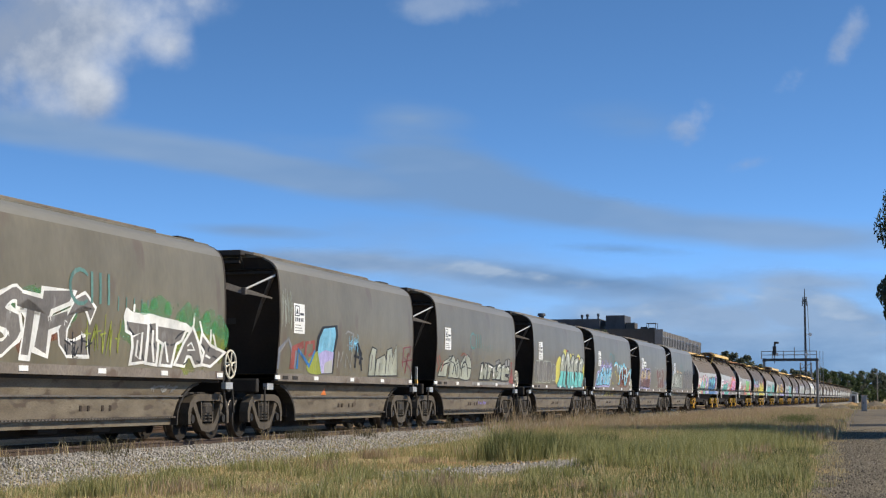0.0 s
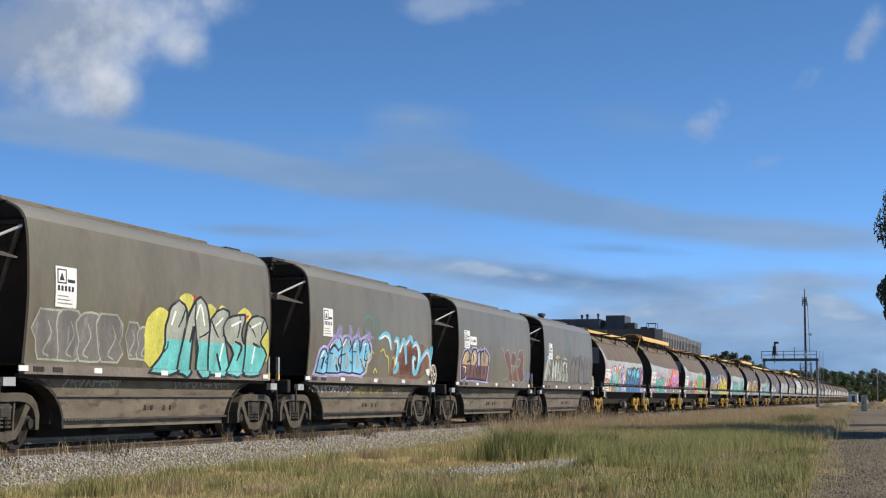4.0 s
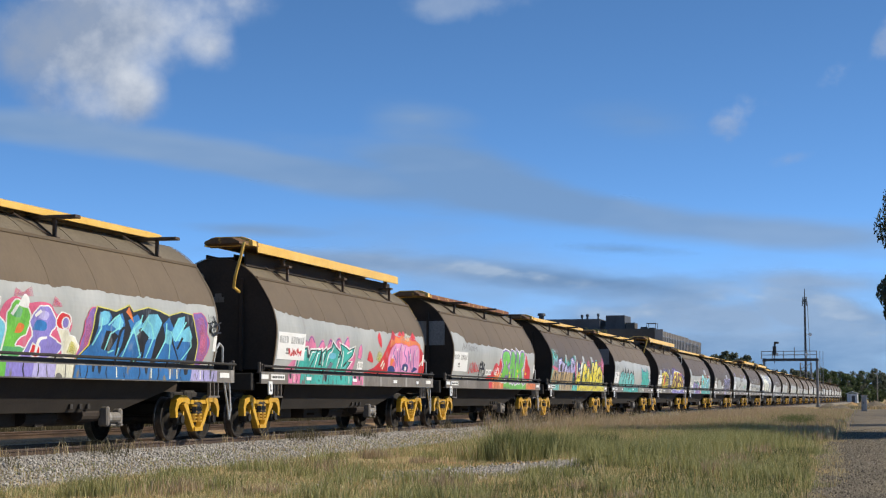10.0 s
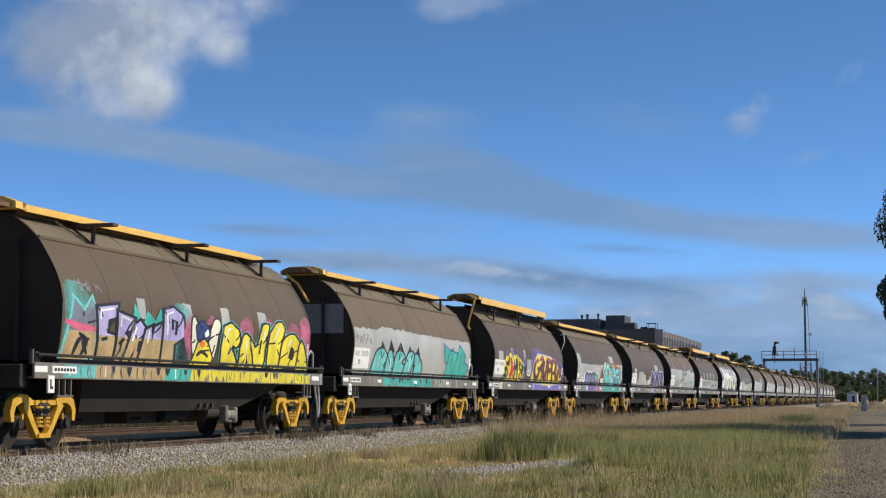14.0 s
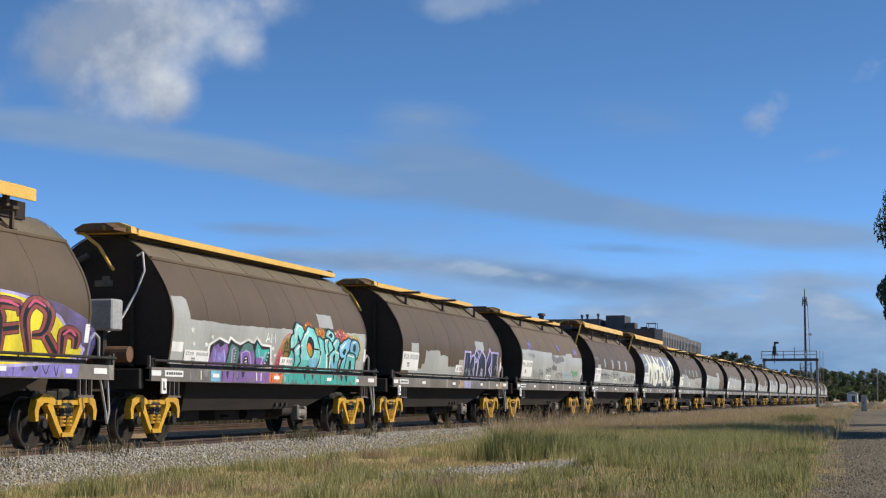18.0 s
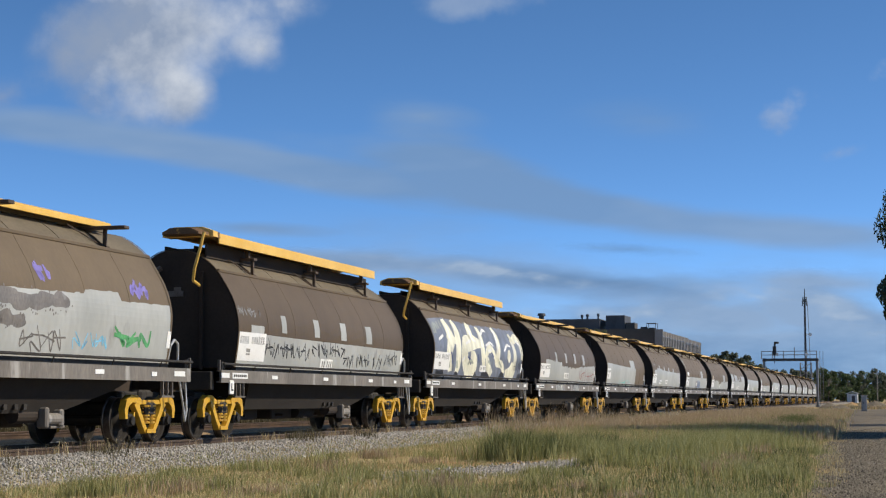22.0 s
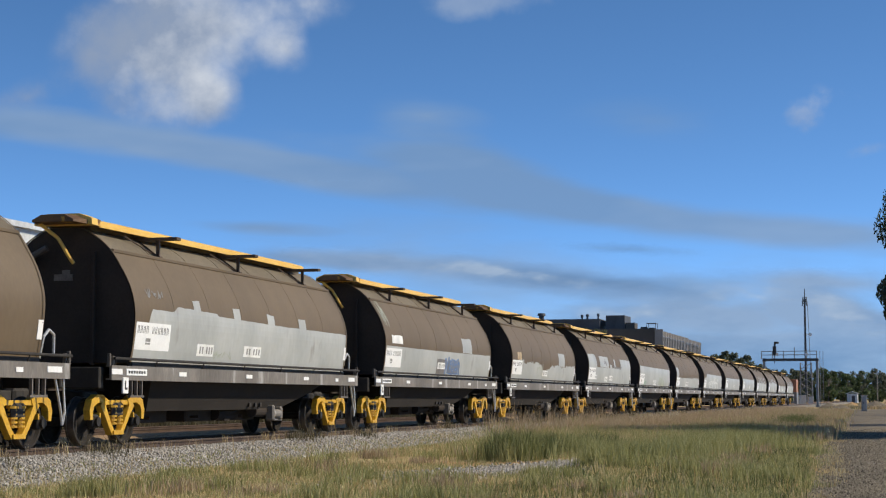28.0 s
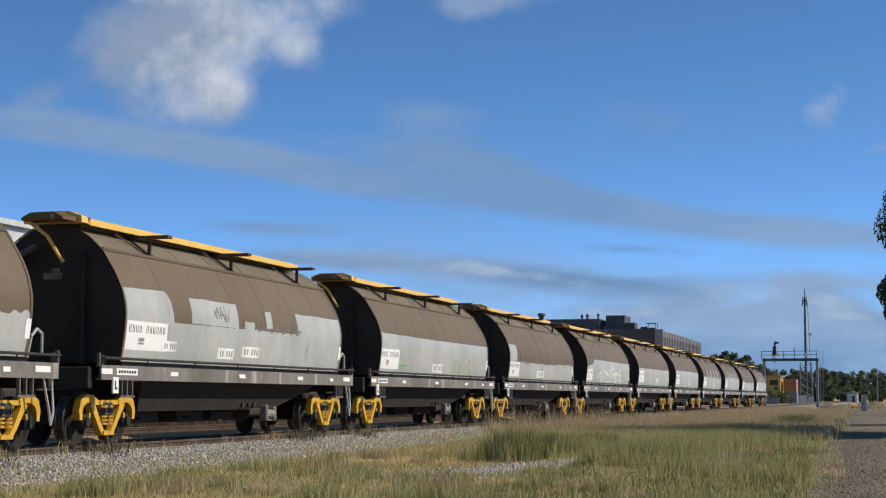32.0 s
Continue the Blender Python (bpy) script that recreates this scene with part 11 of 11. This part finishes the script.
SLEEPER_GREY = surf("bleached_timber", [(0.20, 0.18, 0.15), (0.30, 0.27, 0.23)], 2, 0.9, 0, 0.3, 30, (1, 1, 0.2))
power_pole(430, 5.0, 8.2)
signal_gantry()
radio_mast()
GREY_BOX = surf("grey_cabinet_paint", [(0.31, 0.305, 0.29), (0.40, 0.395, 0.38)], 1.5, 0.5, 0.1, 0.05, 15)
cabinet(172.0, 3.3, 0.52, 0.5, 1.5, GREY_BOX, "tall grey trackside equipment cabinet on a plinth")
CLAD_WHITE = surf("white_metal_cladding", [(0.50, 0.51, 0.50), (0.62, 0.63, 0.62)], 0.6, 0.5, 0.1, 0.1, 8, (1, 4, 1))
ORANGE = surf("orange_container_paint", [(0.33, 0.14, 0.075), (0.42, 0.19, 0.10)], 0.8, 0.6, 0, 0.1, 8)
OCHRE = surf("ochre_wall_paint", [(0.42, 0.26, 0.05), (0.52, 0.33, 0.08)], 0.8, 0.6, 0, 0.1, 8)
shed(500, 11.4, 2.9, 9, 2.7, CLAD_WHITE, CLAD_WHITE, "small white metal shed among the trees")
for k, (x, y, w, h) in enumerate(((345, 18.6, 1.5, 1.9), (347, 20.6, 1.6, 2.0), (350, 17.2, 1.0, 1.6), (343, 22.8, 1.2, 1.5))):
    cabinet(x, y, w, 1.2, h, CLAD_WHITE, "white equipment hut beside the mast", "equipment_hut")
s = shed(336, 22.3, 4.0, 9, 5.6, OCHRE, OCHRE, "ochre yellow workshop with a dark window", "workshop", 0.2)
bm = B()
box(bm, -0.05, -0.005, 0.5, 2.0, 3.9, 4.9)
part("window", bm, INK, s)


def container(x, y, z, paint=None, label="orange steel shipping container with ribbed sides"):
    c = thing("shipping_container", label, "container", pose(x, y, z))
    bm = B()
    box(bm, 0, 6.0, 0, 2.4, 0, 2.5, 0.03)
    part("body", bm, paint or ORANGE, c)
    for k in range(9):
        bm = B()
        box(bm, -0.04, 0.0, 0.15 + k * 0.25, 0.25 + k * 0.25, 0.15, 2.35)
        part("rib", bm, paint or ORANGE, c)
    return c


container(338, 19.3, 0, GALV, "dull grey shipping container under another")
container(338.1, 19.35, 2.52)
bm = B()
box(bm, 300, 300.3, 20.2, 24.6, -0.1, 1.25)
box(bm, 299.95, 300.35, 20.1, 24.7, 1.25, 1.35)
tagged(new("low_wall", mesh_of("low_wall", bm, CONCRETE)), "low pale concrete wall behind the track", "wall")


def heap(x, y, rx, ry, h, seed, material, label):
    rng = np.random.default_rng(seed)
    bm = B()
    rings, n = [], 22
    for k in range(6):
        q = k / 5
        rings.append([bm.verts.new((rx * q * math.cos(a) * (1 + 0.12 * math.sin(3 * a + seed)), ry * q * math.sin(a), (h * (1 - q) ** 1.1 + rng.normal(0, 0.03) if k < 5 else -0.1))) for a in [j * math.tau / n for j in range(n)]] if k else [bm.verts.new((0, 0, h))])
    for j in range(n):
        bm.faces.new((rings[0][0], rings[1][j], rings[1][(j + 1) % n]))
        for a, b in zip(rings[1:], rings[2:]):
            bm.faces.new((a[j], b[j], b[(j + 1) % n], a[(j + 1) % n]))
    ob = new("mound", mesh_of("mound", bm, material, True))
    ob.location = (x, y, 0)
    tagged(ob, label, "mound")


heap(205, 6.6, 6, 1.5, 0.6, 1, GRAVEL, "low heap of grey gravel")
heap(222, 8.6, 7, 1.6, 0.8, 2, GRAVEL, "long heap of grey gravel by the gantry")
heap(232, 3.0, 10, 2.6, 1.0, 4, GRAVEL, "broad grey gravel mound at the end of the road")
heap(240, 6.2, 8, 1.8, 0.8, 3, EARTH, "low earth bank beside the road")

# ---- buildings behind the train ----
WALL_GREY = surf("grey_precast_concrete", [(0.075, 0.066, 0.058), (0.105, 0.094, 0.084)], 0.3, 0.85, 0, 0.1, 6)
WALL_DARK = surf("dark_roof_cladding", [(0.055, 0.058, 0.065), (0.085, 0.09, 0.10)], 0.5, 0.7, 0.1, 0.1, 6)
SLAT = surf("pale_facade_slats", [(0.21, 0.20, 0.195), (0.27, 0.26, 0.25)], 0.5, 0.7, 0, 0.05, 6)
GLASS = nodes_of("dark_window_glass")[0]
GLASS.node_tree.nodes["Principled BSDF"].inputs["Base Color"].default_value = (0.012, 0.013, 0.016, 1)
GLASS.node_tree.nodes["Principled BSDF"].inputs["Roughness"].default_value = 0.6
GLASS.node_tree.nodes["Principled BSDF"].inputs["Specular IOR Level"].default_value = 0.12


def office_block():
    o = thing("office_block", "grey concrete block with slatted parapet behind the track", "building", pose(0, 0, 0))
    for x0, x1, y0, y1, z in ((332, 404, 45.4, 46.0, 13.6), (332, 332.6, 46.0, 76.0, 15.1), (403.4, 404, 46.0, 76, 13.6), (332, 404, 76, 76.6, 13.6)):
        bm = B()
        box(bm, x0, x1, y0, y1, -0.2, z)
        part("wall", bm, WALL_GREY, o, "grey precast wall")
    bm = B()
    box(bm, 332.6, 403.4, 46, 76, 12.9, 13.3)
    part("roof", bm, WALL_DARK, o)
    for x0, x1, z in ((333, 378.5, 14.75), (379.5, 404, 14.55)):
        bm = B()
        box(bm, x0, x1, 45.25, 45.40, 13.75, z)
        part("parapet", bm, WALL_GREY, o, "dark parapet band")
    for k in range(27):
        x = 333.0 + k * 2.66
        top = 14.7 if k < 17 else 14.5
        bm = B()
        box(bm, x, x + 0.75, 45.20, 45.25, 0.0, top)
        part("pier", bm, SLAT, o, "pale concrete pier")
        if k in (16, 26):
            continue
        for storey in (2.2, 6.3, 10.45):
            bm = B()
            box(bm, x + 0.80, x + 2.62, 45.27, 45.41, storey, storey + 3.2)
            win = part("window", bm, GLASS, o, "dark window")
            bm = B()
            box(bm, x + 0.80, x + 2.62, 45.25, 45.40, storey - 0.14, storey)
            part("sill", bm, SLAT, win)
    bm = B()
    box(bm, 331.2, 332.0, 44.6, 46.2, -0.2, 14.9)
    part("corner_pier", bm, SLAT, o, "pale corner pier")
    # dark plant storey and roof gear over the end wall
    bm = B()
    box(bm, 333, 352, 57.5, 78, 13.3, 17.2)
    part("plant_storey", bm, WALL_DARK, o, "dark-clad plant storey")
    bm = B()
    box(bm, 334, 342, 52.6, 56.4, 13.3, 17.9)
    part("lift_housing", bm, WALL_DARK, o)
    bm = B()
    box(bm, 334, 338, 50.6, 52.4, 13.3, 16.4)
    part("duct", bm, WALL_GREY, o)
    for y, r, z in ((70.0, 0.9, 18.6), (49.0, 0.8, 15.6), (60.5, 0.35, 18.3), (61.6, 0.3, 18.2), (58.3, 0.3, 18.4)):
        bm = B()
        rod(bm, (336, y, 13.3), (336, y, z - 0.5), r * 0.6, n=10)
        rod(bm, (336, y, z - 0.5), (336, y, z), r, r * 0.8, n=12)
        part("roof_vent", bm, WALL_DARK, o)
    bm = B()
    for y in (46.4, 48.2):
        for x in (334, 337):
            rod(bm, (x, y, 13.3), (x, y, 16.3), 0.06, n=5)
    box(bm, 334, 337, 46.4, 48.2, 16.2, 16.3)
    box(bm, 334.5, 336.5, 46.8, 47.8, 13.3, 15.4)
    part("roof_frame", bm, DARK_FRAME, o)


office_block()


def depot():
    d = thing("depot_building", "long white metal-clad depot behind the train", "building", pose(0, 0, 0))
    for x0, x1, y0, y1 in ((-30, 55, 30, 30.2), (-30, -29.8, 30.2, 48), (54.8, 55, 30.2, 48), (-30, 55, 48, 48.2)):
        bm = B()
        box(bm, x0, x1, y0, y1, -0.2, 7.3)
        part("wall", bm, CLAD_WHITE, d)
    bm = B()
    box(bm, -30.2, 55.2, 29.8, 48.4, 7.3, 7.5)
    part("roof", bm, CLAD_WHITE, d)
    bm = B()
    for y in (33.0, 34.2):
        rod(bm, (46.5, y, 7.5), (46.5, y, 9.1), 0.16, n=8)
    rod(bm, (46.5, 33.0, 9.1), (46.5, 34.2, 8.6), 0.2, n=8)
    part("roof_pipe", bm, PALE_STEEL, d, "pale bent roof pipe")


depot()

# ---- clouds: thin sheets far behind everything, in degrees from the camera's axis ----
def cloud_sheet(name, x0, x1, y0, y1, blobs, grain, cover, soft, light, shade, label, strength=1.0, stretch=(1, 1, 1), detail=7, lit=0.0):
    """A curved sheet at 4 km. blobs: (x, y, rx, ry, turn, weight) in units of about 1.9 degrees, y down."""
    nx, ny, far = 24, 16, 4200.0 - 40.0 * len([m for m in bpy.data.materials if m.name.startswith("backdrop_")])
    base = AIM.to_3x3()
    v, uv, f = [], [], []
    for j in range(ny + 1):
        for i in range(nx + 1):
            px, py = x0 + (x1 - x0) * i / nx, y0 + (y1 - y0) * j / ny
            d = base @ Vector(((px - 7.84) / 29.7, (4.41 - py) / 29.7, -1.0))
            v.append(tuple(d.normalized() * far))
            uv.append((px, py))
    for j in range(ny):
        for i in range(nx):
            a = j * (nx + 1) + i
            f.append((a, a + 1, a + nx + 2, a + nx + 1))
    m = bpy.data.materials.new(name)
    m.use_nodes = True
    t = m.node_tree
    t.nodes.clear()
    node, link = t.nodes.new, t.links.new
    co = node("ShaderNodeUVMap")
    total = None
    for bx, by, rx, ry, turn, weight in blobs:
        mp, gr, mu = node("ShaderNodeMapping"), node("ShaderNodeTexGradient"), node("ShaderNodeMath")
        mp.vector_type = "TEXTURE"
        mp.inputs["Location"].default_value, mp.inputs["Rotation"].default_value, mp.inputs["Scale"].default_value = (bx, by, 0), (0, 0, radians(turn)), (rx, ry, 1)
        gr.gradient_type = "SPHERICAL"
        mu.operation, mu.inputs[1].default_value = "MULTIPLY", weight
        link(co.outputs[0], mp.inputs[0])
        link(mp.outputs[0], gr.inputs[0])
        link(gr.outputs["Fac"], mu.inputs[0])
        if total is None:
            total = mu.outputs[0]
        else:
            ad = node("ShaderNodeMath")
            ad.operation = "MAXIMUM" if soft < 0.5 else "ADD"
            link(total, ad.inputs[0])
            link(mu.outputs[0], ad.inputs[1])
            total = ad.outputs[0]
    st = node("ShaderNodeMapping")
    st.inputs["Scale"].default_value = stretch
    link(co.outputs[0], st.inputs[0])
    n1, n2 = node("ShaderNodeTexNoise"), node("ShaderNodeTexNoise")
    for n, s in ((n1, grain), (n2, grain * 0.6)):
        n.inputs["Scale"].default_value, n.inputs["Detail"].default_value, n.inputs["Roughness"].default_value = s, detail, 0.56
        link(st.outputs[0], n.inputs["Vector"])
    mu, ad, rg = node("ShaderNodeMath"), node("ShaderNodeMath"), node("ShaderNodeMapRange")
    mu.operation, mu.inputs[1].default_value = "MULTIPLY_ADD", 1.5
    mu.inputs[2].default_value = -0.75
    link(n1.outputs[0], mu.inputs[0])
    ml = node("ShaderNodeMath")
    ml.operation = "MULTIPLY"
    sh = node("ShaderNodeMath")
    sh.operation, sh.inputs[1].default_value, sh.use_clamp = "MULTIPLY", 3.0, True
    link(total, sh.inputs[0])
    link(mu.outputs[0], ml.inputs[0])
    link(sh.outputs[0], ml.inputs[1])
    link(total, ad.inputs[0])
    link(ml.outputs[0], ad.inputs[1])
    rg.interpolation_type = "SMOOTHSTEP"
    rg.inputs[1].default_value, rg.inputs[2].default_value, rg.inputs[4].default_value = cover, cover + soft, strength
    link(ad.outputs[0], rg.inputs[0])
    tone = node("ShaderNodeMixRGB")
    tone.inputs[1].default_value, tone.inputs[2].default_value = (*shade, 1), (*light, 1)
    tr = node("ShaderNodeMapRange")
    tr.inputs[1].default_value, tr.inputs[2].default_value = 0.40, 0.62
    if lit:
        sp, ml2 = node("ShaderNodeSeparateXYZ"), node("ShaderNodeMath")
        ml2.operation, ml2.inputs[1].default_value = "MULTIPLY_ADD", lit
        link(co.outputs[0], sp.inputs[0])
        link(sp.outputs[0], ml2.inputs[0])
        link(n2.outputs[0], ml2.inputs[2])
        link(ml2.outputs[0], tr.inputs[0])
        tr.inputs[1].default_value, tr.inputs[2].default_value = 0.40 + 1.2 * lit, 0.66 + 1.7 * lit
    else:
        link(n2.outputs[0], tr.inputs[0])
    link(tr.outputs[0], tone.inputs[0])
    em, tp, mix, out = node("ShaderNodeEmission"), node("ShaderNodeBsdfTransparent"), node("ShaderNodeMixShader"), node("ShaderNodeOutputMaterial")
    link(tone.outputs[0], em.inputs[0])
    link(rg.outputs[0], mix.inputs[0])
    link(tp.outputs[0], mix.inputs[1])
    link(em.outputs[0], mix.inputs[2])
    link(mix.outputs[0], out.inputs[0])
    me = bpy.data.meshes.new(name)
    me.from_pydata(v, [], f)
    layer = me.uv_layers.new(name="UVMap")
    for loop in me.loops:
        layer.data[loop.index].uv = uv[loop.vertex_index]
    me.materials.append(m)
    ob = new(name, me)
    ob.location = EYE
    return tagged(ob, label, "cloud", kind="structure")


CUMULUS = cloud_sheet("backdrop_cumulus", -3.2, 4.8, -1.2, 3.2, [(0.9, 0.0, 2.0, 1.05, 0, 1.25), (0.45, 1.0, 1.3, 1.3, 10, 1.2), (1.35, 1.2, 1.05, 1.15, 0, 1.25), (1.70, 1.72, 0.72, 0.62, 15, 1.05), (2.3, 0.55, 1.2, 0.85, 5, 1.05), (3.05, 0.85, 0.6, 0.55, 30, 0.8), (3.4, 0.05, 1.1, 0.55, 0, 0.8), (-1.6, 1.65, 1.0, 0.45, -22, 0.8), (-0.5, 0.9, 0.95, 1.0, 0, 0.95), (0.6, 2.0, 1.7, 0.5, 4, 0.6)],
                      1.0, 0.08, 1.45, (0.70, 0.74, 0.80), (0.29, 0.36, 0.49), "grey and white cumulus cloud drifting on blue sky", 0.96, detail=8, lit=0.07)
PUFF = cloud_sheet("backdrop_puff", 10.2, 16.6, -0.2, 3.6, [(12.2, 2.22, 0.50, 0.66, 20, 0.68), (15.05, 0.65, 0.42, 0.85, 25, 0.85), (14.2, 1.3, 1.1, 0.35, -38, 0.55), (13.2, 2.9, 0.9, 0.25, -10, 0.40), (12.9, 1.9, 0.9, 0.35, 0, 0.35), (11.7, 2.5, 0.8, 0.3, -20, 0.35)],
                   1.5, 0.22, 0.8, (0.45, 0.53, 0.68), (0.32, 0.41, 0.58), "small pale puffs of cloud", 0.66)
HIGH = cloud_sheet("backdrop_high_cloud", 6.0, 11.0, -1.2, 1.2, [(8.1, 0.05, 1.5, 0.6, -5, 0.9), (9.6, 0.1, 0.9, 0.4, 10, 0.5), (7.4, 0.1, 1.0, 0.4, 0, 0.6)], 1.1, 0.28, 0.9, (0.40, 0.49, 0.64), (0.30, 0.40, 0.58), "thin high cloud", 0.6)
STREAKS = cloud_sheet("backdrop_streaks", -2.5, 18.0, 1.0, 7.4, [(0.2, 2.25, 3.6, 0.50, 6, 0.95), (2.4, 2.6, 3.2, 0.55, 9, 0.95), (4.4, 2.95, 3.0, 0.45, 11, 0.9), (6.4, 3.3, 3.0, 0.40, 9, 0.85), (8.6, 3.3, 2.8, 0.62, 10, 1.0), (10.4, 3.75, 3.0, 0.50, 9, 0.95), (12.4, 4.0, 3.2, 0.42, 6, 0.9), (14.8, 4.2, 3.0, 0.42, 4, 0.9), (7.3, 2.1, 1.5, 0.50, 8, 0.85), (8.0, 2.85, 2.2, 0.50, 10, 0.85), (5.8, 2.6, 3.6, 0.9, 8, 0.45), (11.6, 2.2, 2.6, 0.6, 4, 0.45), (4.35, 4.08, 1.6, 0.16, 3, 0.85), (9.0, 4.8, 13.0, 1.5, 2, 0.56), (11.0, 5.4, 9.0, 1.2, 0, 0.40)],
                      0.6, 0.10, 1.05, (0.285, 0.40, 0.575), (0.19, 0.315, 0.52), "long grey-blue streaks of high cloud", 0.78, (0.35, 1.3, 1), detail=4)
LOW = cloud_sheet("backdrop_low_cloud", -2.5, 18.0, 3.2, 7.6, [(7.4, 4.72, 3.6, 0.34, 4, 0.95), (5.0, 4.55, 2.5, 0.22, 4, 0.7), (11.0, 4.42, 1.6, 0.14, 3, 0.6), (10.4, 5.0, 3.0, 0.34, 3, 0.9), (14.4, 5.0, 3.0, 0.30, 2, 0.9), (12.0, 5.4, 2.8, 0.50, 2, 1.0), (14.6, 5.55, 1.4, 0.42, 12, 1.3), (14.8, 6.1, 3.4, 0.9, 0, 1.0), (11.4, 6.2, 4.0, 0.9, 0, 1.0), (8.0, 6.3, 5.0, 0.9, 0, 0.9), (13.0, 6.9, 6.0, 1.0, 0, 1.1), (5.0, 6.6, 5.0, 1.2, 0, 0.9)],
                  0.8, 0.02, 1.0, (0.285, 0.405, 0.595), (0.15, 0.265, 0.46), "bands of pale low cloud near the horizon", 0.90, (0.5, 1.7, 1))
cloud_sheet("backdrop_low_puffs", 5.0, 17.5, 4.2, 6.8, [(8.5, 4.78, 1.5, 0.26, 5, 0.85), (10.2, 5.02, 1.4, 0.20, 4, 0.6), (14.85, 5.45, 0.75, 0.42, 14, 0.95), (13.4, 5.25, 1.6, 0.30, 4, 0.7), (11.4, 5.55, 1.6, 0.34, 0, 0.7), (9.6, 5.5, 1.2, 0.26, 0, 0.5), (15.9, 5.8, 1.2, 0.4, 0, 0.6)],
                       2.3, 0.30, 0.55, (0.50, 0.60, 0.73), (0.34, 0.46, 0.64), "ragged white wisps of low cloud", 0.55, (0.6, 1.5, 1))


# ---- what moves ----
RUN = [(0, 292.8), (2, 273.42), (4, 254.0), (6, 234.41), (8, 214.58), (10, 194.45), (12, 174.0), (14, 153.24), (16, 132.18), (18, 110.84), (20, 89.25), (22, 67.4), (24, 45.42), (26, 22.98), (28, 0.0), (30, -23.36), (32, -47.2)]


def motions():
    for w, c in TRAIN:
        walk(w, [(t, pose(c + x, TRACK, RAIL)) for t, x in RUN])
    # the wheels roll with the train: one front and one rear axle are keyed, the others share their turning
    fit = np.polyfit([t for t, x in RUN], [x for t, x in RUN], 6)
    for first, side in ((WHEELS[0], -1), (WHEELS[1], 1)):
        rows = [(k / FPS, pose(side * 0.80, 0, 0.43, 0, math.degrees(np.polyval(fit, k / FPS) / 0.43), 0)) for k in range(32 * FPS + 1)]
        walk(first, rows)
        for o in WHEELS:
            if o is not first and (o.location.x > 0) == (side > 0):
                o.rotation_mode = "QUATERNION"
                keys = o.animation_data_create()
                keys.action = first.animation_data.action
                keys.action_slot = first.animation_data.action_slot
    # the clouds drift to the right at their own pace
    for sheet, turn, lift in ((CUMULUS, 4.35, 0.0), (PUFF, 4.45, 0.5), (HIGH, 1.3, 0.1), (STREAKS, 0.55, 0.1), (LOW, 0.35, 0.0)):
        side = AIM.to_3x3() @ Vector((1, 0, 0))
        up = AIM.to_3x3() @ Vector((0, 1, 0))
        rows = []
        for k in range(5):
            q = k / 4
            m = Matrix.Rotation(radians(-turn * q), 4, up) @ Matrix.Rotation(radians(lift * q), 4, side)
            rows.append((32 * q, Matrix.Translation(EYE) @ m))
        walk(sheet, rows)


motions()
